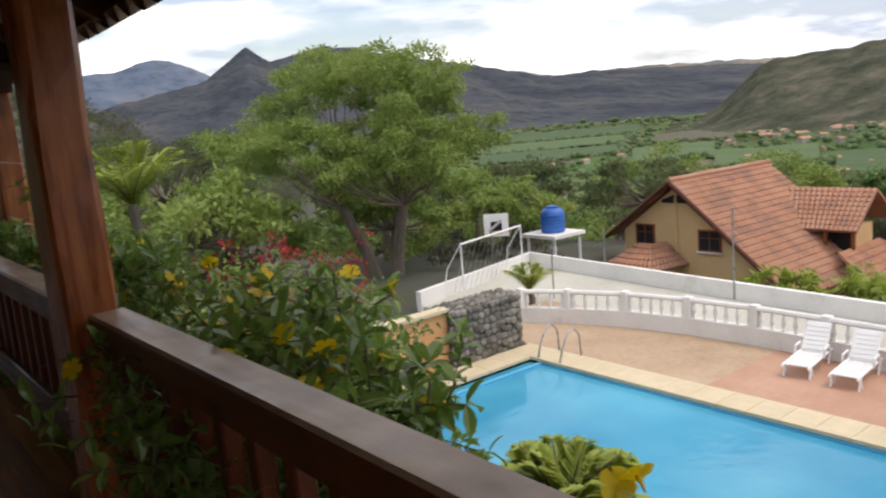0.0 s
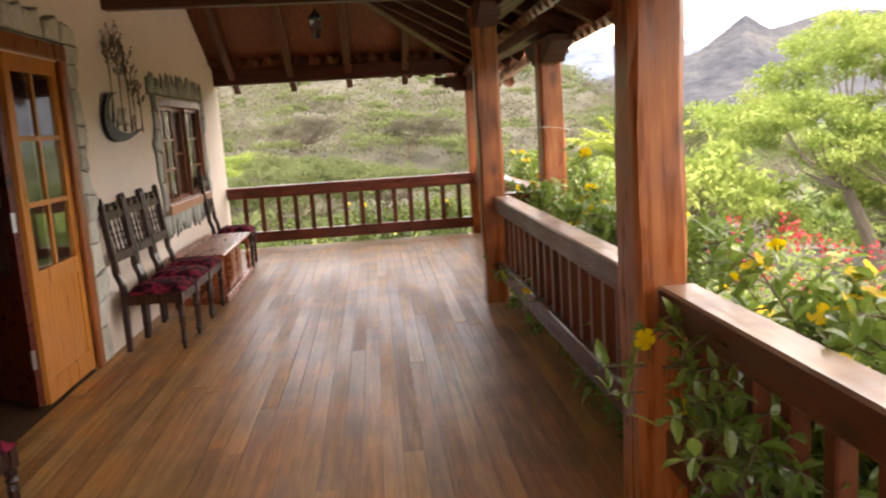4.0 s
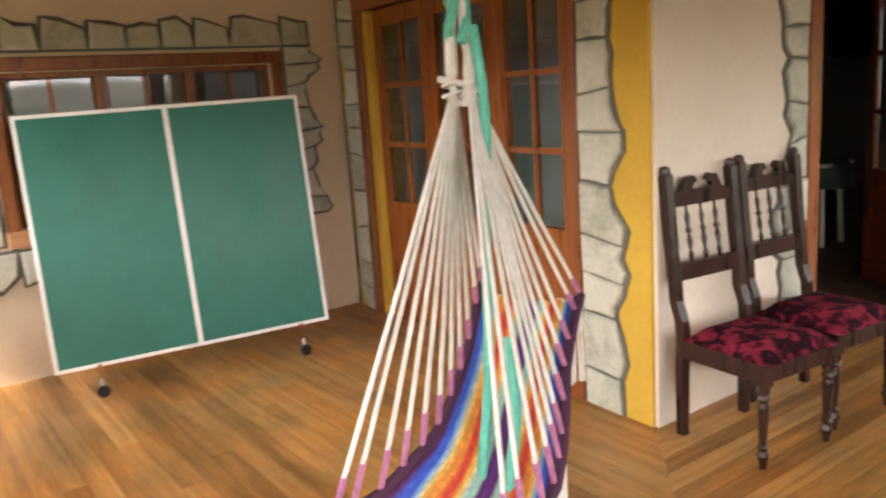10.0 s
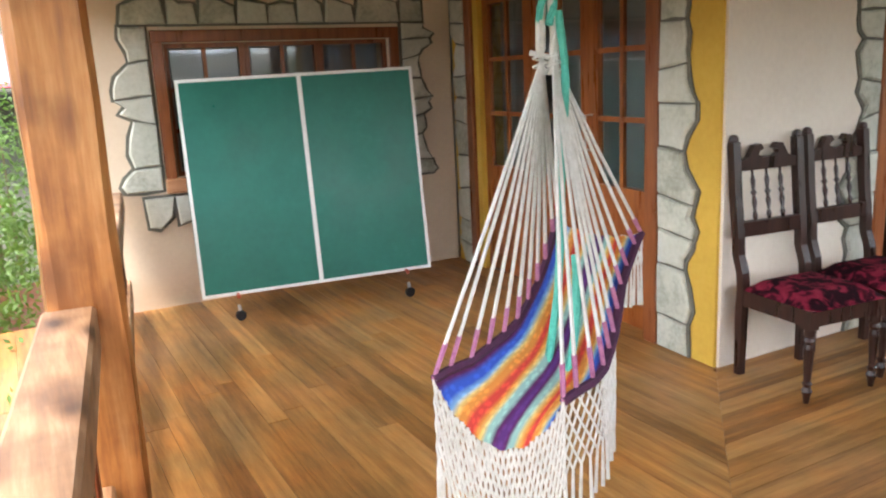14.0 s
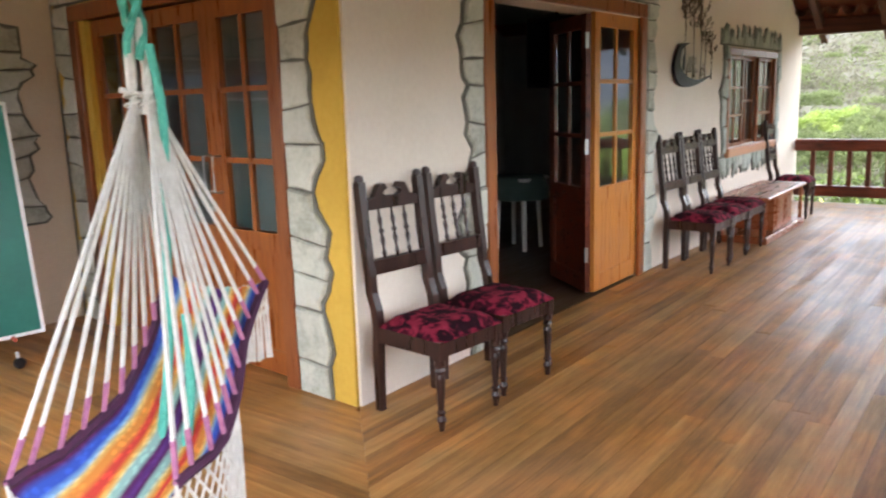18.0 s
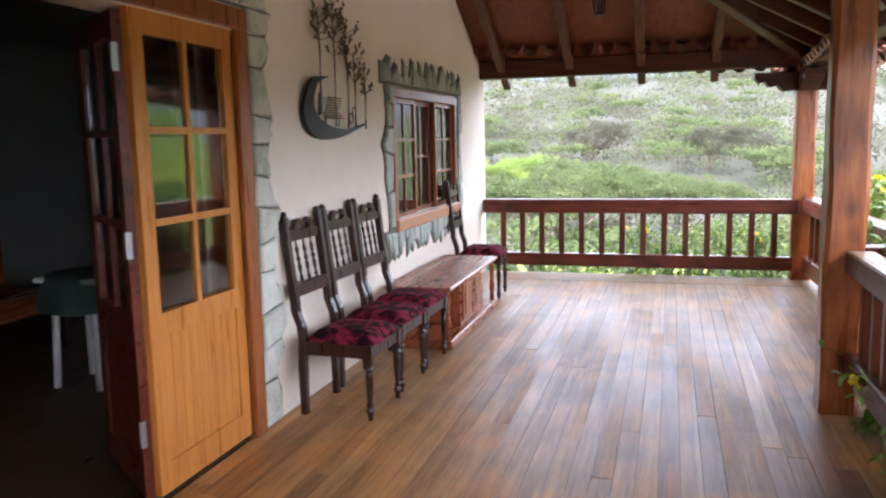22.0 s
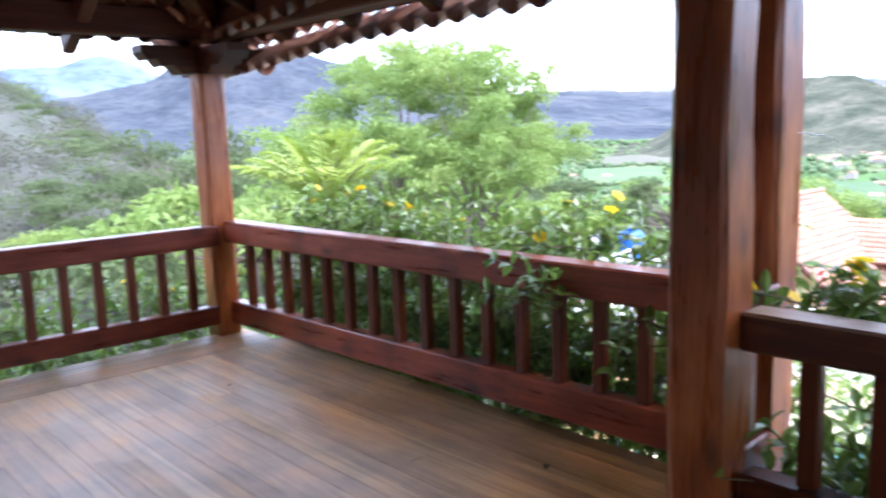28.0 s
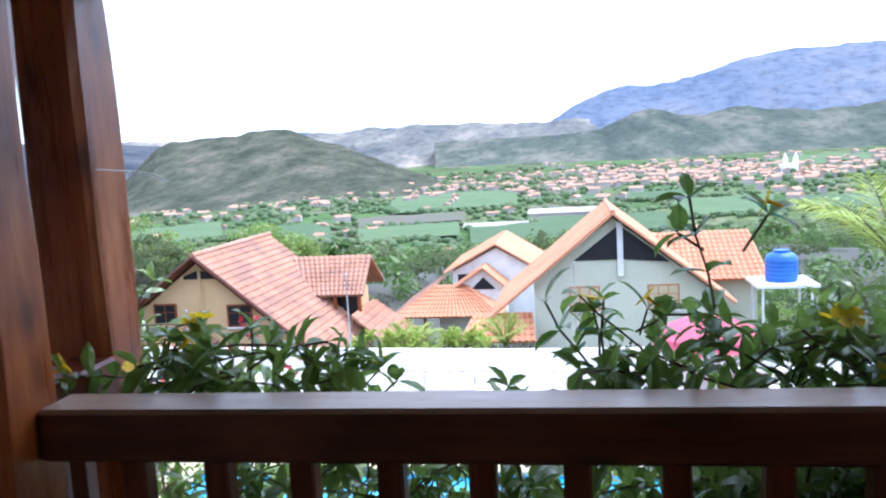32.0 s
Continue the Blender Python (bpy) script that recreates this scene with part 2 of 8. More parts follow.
def lighten_tops(m, pale):
    """Varnish worn off the upward faces by sun, rain and hands; the pale tone also paints in daylight."""
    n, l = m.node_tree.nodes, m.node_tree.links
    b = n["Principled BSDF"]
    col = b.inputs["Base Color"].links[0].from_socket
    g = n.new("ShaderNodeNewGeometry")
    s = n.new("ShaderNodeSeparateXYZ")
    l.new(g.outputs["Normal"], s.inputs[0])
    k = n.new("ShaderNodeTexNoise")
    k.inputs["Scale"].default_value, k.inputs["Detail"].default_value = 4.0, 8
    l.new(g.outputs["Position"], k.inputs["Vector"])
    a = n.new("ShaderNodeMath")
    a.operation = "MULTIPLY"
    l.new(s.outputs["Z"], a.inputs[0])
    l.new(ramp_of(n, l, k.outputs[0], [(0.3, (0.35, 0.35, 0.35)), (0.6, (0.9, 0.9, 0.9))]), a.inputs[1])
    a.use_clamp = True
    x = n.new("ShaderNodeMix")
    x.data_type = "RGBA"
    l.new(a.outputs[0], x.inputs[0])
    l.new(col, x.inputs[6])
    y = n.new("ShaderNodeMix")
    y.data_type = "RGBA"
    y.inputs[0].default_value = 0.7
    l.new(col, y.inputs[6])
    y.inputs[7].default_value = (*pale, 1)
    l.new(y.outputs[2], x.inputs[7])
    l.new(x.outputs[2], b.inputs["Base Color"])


# Dark sides, pale tops: part of the railing's backlight is in this contrast.
lighten_tops(M_RAIL_T, (0.64, 0.44, 0.28))
M_RAIL_R = wood("red_stained_rail_timber", (0.095, 0.014, 0.005), (0.215, 0.037, 0.012), (0.32, 0.075, 0.024), "y", 0.36, knots=0.8)
M_RAIL_S = wood("sun_bleached_rail_timber", (0.16, 0.075, 0.035), (0.36, 0.2, 0.105), (0.52, 0.36, 0.23), "x", 0.55, knots=0.9)
M_BALUSTER = wood("baluster_timber", (0.04, 0.008, 0.003), (0.095, 0.02, 0.006), (0.16, 0.04, 0.012), "z", 0.4, 0.1, spec=0.35)
M_BEAM_X = wood("roof_beam_across", (0.035, 0.009, 0.004), (0.075, 0.019, 0.008), (0.13, 0.038, 0.016), "x", 0.5, spec=0.3)
M_BEAM_Y = wood("roof_beam_along", (0.04, 0.01, 0.005), (0.09, 0.024, 0.01), (0.16, 0.05, 0.022), "y", 0.5, spec=0.3)
M_CEIL = wood("ceiling_boards", (0.08, 0.02, 0.008), (0.17, 0.047, 0.02), (0.25, 0.085, 0.038), "y", 0.6, spec=0.3)
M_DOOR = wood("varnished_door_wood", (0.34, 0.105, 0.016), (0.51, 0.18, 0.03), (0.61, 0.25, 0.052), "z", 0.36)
# Darker copy of the door varnish: shade on the side doors put into colour.
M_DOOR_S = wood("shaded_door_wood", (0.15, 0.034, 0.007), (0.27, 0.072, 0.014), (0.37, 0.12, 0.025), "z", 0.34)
M_FRAME = wood("red_brown_frame_wood", (0.12, 0.03, 0.01), (0.24, 0.068, 0.02), (0.34, 0.115, 0.04), "z", 0.35)
M_FRAME_L = wood("window_sill_wood", (0.3, 0.13, 0.06), (0.44, 0.2, 0.095), (0.54, 0.28, 0.15), "y", 0.4)
M_CHAIR = wood("dark_chair_wood", (0.014, 0.006, 0.004), (0.027, 0.009, 0.006), (0.055, 0.017, 0.01), "z", 0.33, spec=0.4)
M_TABLE = wood("coffee_table_wood", (0.22, 0.056, 0.021), (0.28, 0.077, 0.028), (0.33, 0.1, 0.038), "y", 0.3, spec=0.35)
M_WALL = coat("cream_render", [(0.0, (0.66, 0.56, 0.465)), (0.5, (0.74, 0.645, 0.545)), (1.0, (0.79, 0.705, 0.61))], 1.1, 0.85, 35, 0.12)
M_WALL_W = coat("pale_peach_render", [(0.0, (0.62, 0.48, 0.36)), (0.5, (0.7, 0.56, 0.42)), (1.0, (0.75, 0.62, 0.48))], 1.1, 0.85, 35, 0.12)
M_OCHRE = coat("ochre_render", [(0.0, (0.5, 0.29, 0.035)), (0.5, (0.6, 0.37, 0.055)), (1.0, (0.66, 0.43, 0.09))], 1.3, 0.85, 35, 0.12)
M_STONE = coat("pale_grey_green_stone", [(0.0, (0.3, 0.3, 0.24)), (0.45, (0.5, 0.5, 0.42)), (1.0, (0.62, 0.61, 0.54))], 5.0, 0.85, 40, 0.5, random_by=0.25)
M_STONE_G = coat("grey_green_slate", [(0.0, (0.2, 0.23, 0.2)), (0.5, (0.36, 0.39, 0.34)), (1.0, (0.48, 0.5, 0.44))], 5.0, 0.8, 40, 0.4, random_by=0.25)
M_MORTAR = coat("dark_mortar", [(0.0, (0.09, 0.09, 0.075)), (1.0, (0.19, 0.18, 0.15))], 12, 0.95, 60, 0.4)
# The closed rooms' dimness is put into this darker plaster colour.
M_PLINTH = coat("dimmed_interior_plaster", [(0.0, (0.22, 0.22, 0.215)), (1.0, (0.3, 0.3, 0.29))], 1.5, 0.9, 30, 0.1)
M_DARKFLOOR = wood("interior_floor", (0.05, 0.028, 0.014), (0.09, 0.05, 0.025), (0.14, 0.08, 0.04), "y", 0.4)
M_VELVET = None
M_WHITE = coat("white_paint", [(0.0, (0.7, 0.7, 0.68)), (1.0, (0.82, 0.82, 0.8))], 2.0, 0.55, 40, 0.08)
M_WHITEWALL = coat("weathered_white_wall", [(0.0, (0.5, 0.48, 0.44)), (0.4, (0.7, 0.69, 0.66)), (1.0, (0.8, 0.8, 0.78))], 0.9, 0.8, 12, 0.1)
M_PLASTIC = coat("white_plastic", [(0.0, (0.76, 0.76, 0.76)), (1.0, (0.84, 0.84, 0.83))], 3.0, 0.35, 40, 0.03)
M_GREENBOARD = coat("green_table_board", [(0.0, (0.006, 0.115, 0.085)), (0.6, (0.01, 0.15, 0.112)), (1.0, (0.022, 0.19, 0.145))], 2.2, 0.4, 25, 0.03, spec=0.4)
M_METAL = coat("grey_metal", [(0.0, (0.3, 0.3, 0.3)), (1.0, (0.5, 0.5, 0.5))], 8.0, 0.35, 50, 0.05, metal=0.9)
M_IRON = coat("blackened_iron", [(0.0, (0.008, 0.008, 0.01)), (1.0, (0.03, 0.03, 0.034))], 12.0, 0.55, 80, 0.2, metal=0.2, spec=0.35)
M_GLOSSBLACK = coat("dark_screen_glass", [(0.0, (0.006, 0.006, 0.007)), (1.0, (0.012, 0.012, 0.014))], 3.0, 0.12, 40, 0.0)
M_RUST = coat("brown_wire_iron", [(0.0, (0.06, 0.04, 0.025)), (1.0, (0.16, 0.11, 0.07))], 12.0, 0.6, 80, 0.2, metal=0.3)
M_REDMETAL = coat("red_metal_leg", [(0.0, (0.3, 0.05, 0.03)), (1.0, (0.45, 0.09, 0.05))], 8.0, 0.4, 50, 0.05)
M_ROPE = coat("white_cotton_cord", [(0.0, (0.5, 0.47, 0.42)), (1.0, (0.76, 0.74, 0.7))], 30.0, 0.9, 200, 0.5)
M_ROPE_G = coat("green_nylon_rope", [(0.0, (0.03, 0.32, 0.24)), (1.0, (0.12, 0.56, 0.44))], 60.0, 0.6, 300, 0.6)
M_WRAP = coat("violet_cord_wrapping", [(0.0, (0.25, 0.06, 0.16)), (1.0, (0.48, 0.2, 0.3))], 50.0, 0.8, 200, 0.4)
M_BLUE = coat("blue_plastic_tank", [(0.0, (0.01, 0.08, 0.34)), (1.0, (0.025, 0.15, 0.5))], 2.0, 0.45, 20, 0.05)
M_LEAF = coat("glossy_vine_leaf", [(0.0, (0.065, 0.118, 0.022)), (0.5, (0.155, 0.245, 0.045)), (1.0, (0.28, 0.365, 0.08))], 5.0, 0.3, 30, 0.1, spec=0.8, leaf=0.45)
M_LEAF_B = coat("bright_leaf", [(0.0, (0.05, 0.1, 0.02)), (0.5, (0.105, 0.18, 0.036)), (1.0, (0.18, 0.26, 0.06))], 0.8, 0.5, 8, 0.1, leaf=0.35)
M_TREELEAF = coat("feathery_tree_leaf", [(0.0, (0.12, 0.195, 0.04)), (0.5, (0.23, 0.32, 0.075)), (1.0, (0.35, 0.385, 0.12))], 0.35, 0.6, 3, 0.1, leaf=0.45)
M_DRYLEAF = coat("dry_scrub_leaf", [(0.0, (0.09, 0.093, 0.062)), (0.5, (0.122, 0.12, 0.086)), (1.0, (0.15, 0.14, 0.112))], 0.14, 0.9, 1.5, 0.1, spec=0.1, leaf=0.5)
M_SCRUBGREEN = coat("grey_green_scrub_leaf", [(0.0, (0.09, 0.12, 0.05)), (0.5, (0.125, 0.158, 0.07)), (1.0, (0.165, 0.19, 0.09))], 0.2, 0.9, 2.0, 0.1, spec=0.1, leaf=0.5)
M_PALM = coat("palm_frond", [(0.0, (0.16, 0.24, 0.03)), (0.5, (0.31, 0.385, 0.06)), (1.0, (0.44, 0.46, 0.11))], 1.2, 0.5, 10, 0.1, leaf=0.35)
M_YELLOW = coat("yellow_petal", [(0.0, (0.66, 0.42, 0.006)), (0.5, (0.78, 0.54, 0.01)), (1.0, (0.84, 0.63, 0.02))], 12.0, 0.6, 60, 0.1, leaf=0.5)
M_REDFLOWER = coat("red_bracts", [(0.0, (0.28, 0.012, 0.02)), (1.0, (0.5, 0.035, 0.045))], 9.0, 0.7, 60, 0.1, leaf=0.3)
M_HEDGE = coat("garden_hedge_leaf", [(0.0, (0.035, 0.085, 0.014)), (0.5, (0.075, 0.15, 0.025)), (1.0, (0.13, 0.22, 0.04))], 1.6, 0.5, 12, 0.1, leaf=0.35)
M_PINKFLOWER = coat("pink_bracts", [(0.0, (0.45, 0.05, 0.16)), (1.0, (0.6, 0.12, 0.25))], 9.0, 0.7, 60, 0.1, leaf=0.3)
M_PINKCLOTH = coat("pink_canvas", [(0.0, (0.6, 0.1, 0.16)), (1.0, (0.74, 0.18, 0.24))], 2.0, 0.85, 40, 0.1, leaf=0.3)
M_BARK = coat("grey_brown_bark", [(0.0, (0.07, 0.056, 0.042)), (1.0, (0.24, 0.2, 0.155))], 4.0, 0.9, 20, 0.6, (1, 1, 0.3), depth=0.03)
M_STEM = coat("brown_stem", [(0.0, (0.06, 0.045, 0.02)), (1.0, (0.13, 0.11, 0.05))], 12, 0.8, 60, 0.2)
M_COPING = coat("cream_pool_coping", [(0.0, (0.5, 0.41, 0.26)), (1.0, (0.66, 0.57, 0.4))], 2.0, 0.8, 20, 0.1, random_by=0.12)
M_POOLTILE = coat("pool_blue_tile", [(0.0, (0.05, 0.33, 0.55)), (1.0, (0.1, 0.45, 0.66))], 0.5, 0.5, 6, 0.03)
M_TERR = coat("terracotta_paving", [(0.0, (0.36, 0.2, 0.13)), (0.5, (0.45, 0.26, 0.18)), (1.0, (0.52, 0.34, 0.24))], 0.7, 0.85, 9, 0.1)
M_EARTH = coat("tan_concrete_terrace", [(0.0, (0.3, 0.2, 0.13)), (0.5, (0.42, 0.3, 0.2)), (1.0, (0.5, 0.38, 0.27))], 0.5, 0.9, 8, 0.15)
M_COURT = coat("grey_concrete_court", [(0.0, (0.33, 0.32, 0.27)), (0.5, (0.46, 0.45, 0.39)), (1.0, (0.55, 0.54, 0.48))], 0.35, 0.9, 6, 0.1)
M_ROCK = coat("river_rock", [(0.0, (0.07, 0.065, 0.055)), (0.5, (0.15, 0.14, 0.12)), (1.0, (0.28, 0.265, 0.235))], 3.0, 0.85, 20, 0.4, random_by=0.4)
M_ORANGE = coat("orange_render", [(0.0, (0.52, 0.25, 0.1)), (1.0, (0.62, 0.34, 0.16))], 0.8, 0.85, 10, 0.1)
M_HOUSE = coat("sand_render", [(0.0, (0.55, 0.36, 0.17)), (0.5, (0.63, 0.43, 0.22)), (1.0, (0.68, 0.49, 0.27))], 0.4, 0.85, 5, 0.1)
M_HOUSE_G = coat("pale_green_render", [(0.0, (0.5, 0.5, 0.36)), (1.0, (0.6, 0.6, 0.46))], 0.4, 0.85, 5, 0.1)
M_ROOF = coat("clay_roof_tile", [(0.0, (0.2, 0.1, 0.072)), (0.4, (0.29, 0.15, 0.1)), (0.55, (0.4, 0.19, 0.11)), (1.0, (0.42, 0.26, 0.19))], 0.9, 0.8, 7, 0.2, random_by=0.35)
M_ROOF_O = coat("orange_roof_tile", [(0.0, (0.45, 0.17, 0.08)), (0.5, (0.56, 0.24, 0.12)), (1.0, (0.6, 0.32, 0.19))], 0.6, 0.8, 6, 0.2, random_by=0.2)
M_SCRUB = coat("scrub_ground", [(0.0, (0.04, 0.045, 0.027)), (0.45, (0.054, 0.055, 0.038)), (0.75, (0.066, 0.062, 0.047)), (1.0, (0.085, 0.077, 0.06))], 0.06, 0.95, 0.8, 0.4, depth=0.3)
M_TEAL = coat("dark_green_cloth", [(0.0, (0.03, 0.06, 0.05)), (1.0, (0.07, 0.11, 0.095))], 14, 0.9, 120, 0.2)
M_PINK = coat("pink_canopy_cloth", [(0.0, (0.6, 0.1, 0.14)), (1.0, (0.74, 0.18, 0.22))], 2, 0.8, 30, 0.1)
M_TOWN_W = coat("far_town_wall", [(0.0, (0.24, 0.21, 0.18)), (1.0, (0.42, 0.39, 0.35))], 0.02, 0.9, 0.3, 0.0)
M_TOWN_R = coat("far_roof_tile", [(0.0, (0.3, 0.14, 0.08)), (1.0, (0.48, 0.3, 0.2))], 0.02, 0.9, 0.3, 0.0)


def glass_material():
    m, n, l, b = material("window_glass")
    b.inputs["Base Color"].default_value = (0.85, 0.9, 0.9, 1)
    b.inputs["Roughness"].default_value, b.inputs["Transmission Weight"].default_value, b.inputs["IOR"].default_value = 0.03, 1.0, 1.62
    return m


def water_material():
    m, n, l, b = material("pool_water")
    b.inputs["Base Color"].default_value = (0.12, 0.5, 0.72, 1)
    b.inputs["Roughness"].default_value, b.inputs["IOR"].default_value = 0.06, 1.33
    w = n.new("ShaderNodeTexNoise")
    w.inputs["Scale"].default_value, w.inputs["Detail"].default_value = 2.2, 4
    c = n.new("ShaderNodeNewGeometry")
    l.new(c.outputs["Position"], w.inputs["Vector"])
    u = n.new("ShaderNodeBump")
    u.inputs["Strength"].default_value, u.inputs["Distance"].default_value = 0.16, 0.05
    l.new(w.outputs[0], u.inputs["Height"])
    l.new(u.outputs[0], b.inputs["Normal"])
    k = n.new("ShaderNodeTexNoise")
    k.inputs["Scale"].default_value = 0.35
    l.new(c.outputs["Position"], k.inputs["Vector"])
    l.new(ramp_of(n, l, k.outputs[0], [(0.35, (0.03, 0.26, 0.42)), (0.65, (0.065, 0.36, 0.52))]), b.inputs["Base Color"])
    return m


def velvet_material():
    m, n, l, b = material("burgundy_floral_velvet")
    c = n.new("ShaderNodeTexCoord")
    i = n.new("ShaderNodeObjectInfo")
    a = n.new("ShaderNodeVectorMath")
    a.operation = "ADD"
    l.new(c.outputs["Object"], a.inputs[0])
    l.new(i.outputs["Random"], a.inputs[1])
    v = n.new("ShaderNodeTexNoise")
    v.inputs["Scale"].default_value, v.inputs["Detail"].default_value, v.inputs["Distortion"].default_value = 17.0, 4.0, 0.7
    l.new(a.outputs[0], v.inputs["Vector"])
    l.new(ramp_of(n, l, v.outputs[0], [(0.42, (0.017, 0.005, 0.008)), (0.49, (0.06, 0.007, 0.014)), (0.54, (0.18, 0.014, 0.032)), (0.75, (0.27, 0.026, 0.05))]), b.inputs["Base Color"])
    b.inputs["Roughness"].default_value, b.inputs["Specular IOR Level"].default_value = 0.9, 0.08
    return m


def stripe_material():
    """Woven stripes that run along the sling, with a dark patterned band in the middle."""
    m, n, l, b = material("striped_woven_cloth")
    u = n.new("ShaderNodeUVMap")
    s = n.new("ShaderNodeSeparateXYZ")
    l.new(u.outputs[0], s.inputs[0])
    r = n.new("ShaderNodeValToRGB")
    r.color_ramp.interpolation = "LINEAR"
    plum, blue, sky_, red, orange, yellow, aqua = (0.11, 0.018, 0.1), (0.04, 0.12, 0.6), (0.24, 0.48, 0.74), (0.78, 0.07, 0.05), (0.86, 0.32, 0.06), (0.84, 0.6, 0.2), (0.34, 0.62, 0.55)
    violet = (0.12, 0.03, 0.2)
    band = [plum, plum, blue, blue, sky_, yellow, orange, orange, red, red, orange, yellow, aqua, aqua, plum, violet]
    band = band + band[::-1]
    e = r.color_ramp.elements
    while len(e) < 32:
        e.new(0.5)
    for k in range(32):
        e[k].position, e[k].color = k / 32, (*band[k], 1)
    l.new(s.outputs[0], r.inputs[0])
    w = n.new("ShaderNodeTexVoronoi")
    w.inputs["Scale"].default_value = 34
    l.new(u.outputs[0], w.inputs["Vector"])
    spot = ramp_of(n, l, w.outputs["Distance"], [(0.3, (1, 1, 1)), (0.55, (0.72, 0.7, 0.74))])
    x = n.new("ShaderNodeMix")
    x.data_type, x.blend_type = "RGBA", "MULTIPLY"
    x.inputs[0].default_value = 0.8
    l.new(r.outputs[0], x.inputs[6])
    l.new(spot, x.inputs[7])
    l.new(x.outputs[2], b.inputs["Base Color"])
    b.inputs["Roughness"].default_value = 0.9
    t = n.new("ShaderNodeBsdfTranslucent")
    l.new(x.outputs[2], t.inputs[0])
    y = n.new("ShaderNodeMixShader")
    y.inputs[0].default_value = 0.2
    l.new(b.outputs[0], y.inputs[1])
    l.new(t.outputs[0], y.inputs[2])
    l.new(y.outputs[0], n["Material Output"].inputs[0])
    return m


def ground_material():
    """Green fields in strips and patches on the valley floor, scrub on the slopes."""
    m, n, l, b = material("valley_ground")
    g = n.new("ShaderNodeNewGeometry")
    mp = n.new("ShaderNodeMapping")
    mp.inputs["Scale"].default_value, mp.inputs["Rotation"].default_value = (0.0075, 0.016, 0.0), (0, 0, 0.4)
    l.new(g.outputs["Position"], mp.inputs[0])
    v = n.new("ShaderNodeTexVoronoi")
    v.inputs["Scale"].default_value, v.inputs["Randomness"].default_value = 1.0, 0.85
    l.new(mp.outputs[0], v.inputs["Vector"])
    sep = n.new("ShaderNodeSeparateColor")
    l.new(v.outputs["Color"], sep.inputs[0])
    field = ramp_of(n, l, sep.outputs[0], [(0.0, (0.06, 0.11, 0.032)), (0.3, (0.09, 0.16, 0.045)), (0.55, (0.075, 0.125, 0.04)), (0.75, (0.13, 0.17, 0.065)), (0.95, (0.17, 0.15, 0.1))])
    k = n.new("ShaderNodeTexNoise")
    k.inputs["Scale"].default_value, k.inputs["Detail"].default_value = 0.02, 8
    l.new(g.outputs["Position"], k.inputs["Vector"])
    scrub = ramp_of(n, l, k.outputs[0], [(0.3, (0.035, 0.06, 0.02)), (0.5, (0.075, 0.1, 0.035)), (0.65, (0.15, 0.14, 0.07)), (0.75, (0.27, 0.22, 0.13))])
    f = n.new("ShaderNodeTexNoise")
    f.inputs["Scale"].default_value, f.inputs["Detail"].default_value = 0.006, 3
    l.new(g.outputs["Position"], f.inputs["Vector"])
    part_ = ramp_of(n, l, f.outputs[0], [(0.46, (0, 0, 0)), (0.5, (1, 1, 1))])
    x = n.new("ShaderNodeMix")
    x.data_type = "RGBA"
    l.new(part_, x.inputs[0])
    l.new(scrub, x.inputs[6])
    l.new(field, x.inputs[7])
    crop = n.new("ShaderNodeTexNoise")
    crop.inputs["Scale"].default_value, crop.inputs["Detail"].default_value = 0.09, 9
    l.new(g.outputs["Position"], crop.inputs["Vector"])
    dapple = ramp_of(n, l, crop.outputs[0], [(0.35, (0.42, 0.46, 0.4)), (0.5, (0.8, 0.82, 0.8)), (0.65, (1.05, 1.0, 1.0))])
    y = n.new("ShaderNodeMix")
    y.data_type, y.blend_type = "RGBA", "MULTIPLY"
    y.inputs[0].default_value = 1.0
    l.new(x.outputs[2], y.inputs[6])
    l.new(dapple, y.inputs[7])
    l.new(y.outputs[2], b.inputs["Base Color"])
    b.inputs["Roughness"].default_value = 0.95
    b.inputs["Specular IOR Level"].default_value = 0.1
    return m


def ridge_material(name, dark, mid, light, scale, squeeze=(0.35, 0.9, 2.0)):
    m, n, l, b = material(name)
    g = n.new("ShaderNodeNewGeometry")
    mp = n.new("ShaderNodeMapping")
    mp.inputs["Scale"].default_value = squeeze
    l.new(g.outputs["Position"], mp.inputs[0])
    k = n.new("ShaderNodeTexNoise")
    k.inputs["Scale"].default_value, k.inputs["Detail"].default_value, k.inputs["Roughness"].default_value = scale, 10, 0.62
    l.new(mp.outputs[0], k.inputs["Vector"])
    w = n.new("ShaderNodeTexNoise")
    w.inputs["Scale"].default_value, w.inputs["Detail"].default_value, w.inputs["Roughness"].default_value = scale * 6, 8, 0.7
    l.new(mp.outputs[0], w.inputs["Vector"])
    x = n.new("ShaderNodeMix")
    x.data_type, x.blend_type = "RGBA", "MULTIPLY"
    x.inputs[0].default_value = 0.8
    l.new(ramp_of(n, l, k.outputs[0], [(0.36, dark), (0.52, mid), (0.68, light)]), x.inputs[6])
    l.new(ramp_of(n, l, w.outputs[0], [(0.36, (0.62, 0.66, 0.66)), (0.5, (1, 1, 1)), (0.66, (1.16, 1.14, 1.12))]), x.inputs[7])
    l.new(x.outputs[2], b.inputs["Base Color"])
    b.inputs["Roughness"].default_value = 1.0
    b.inputs["Specular IOR Level"].default_value = 0.0
    return m


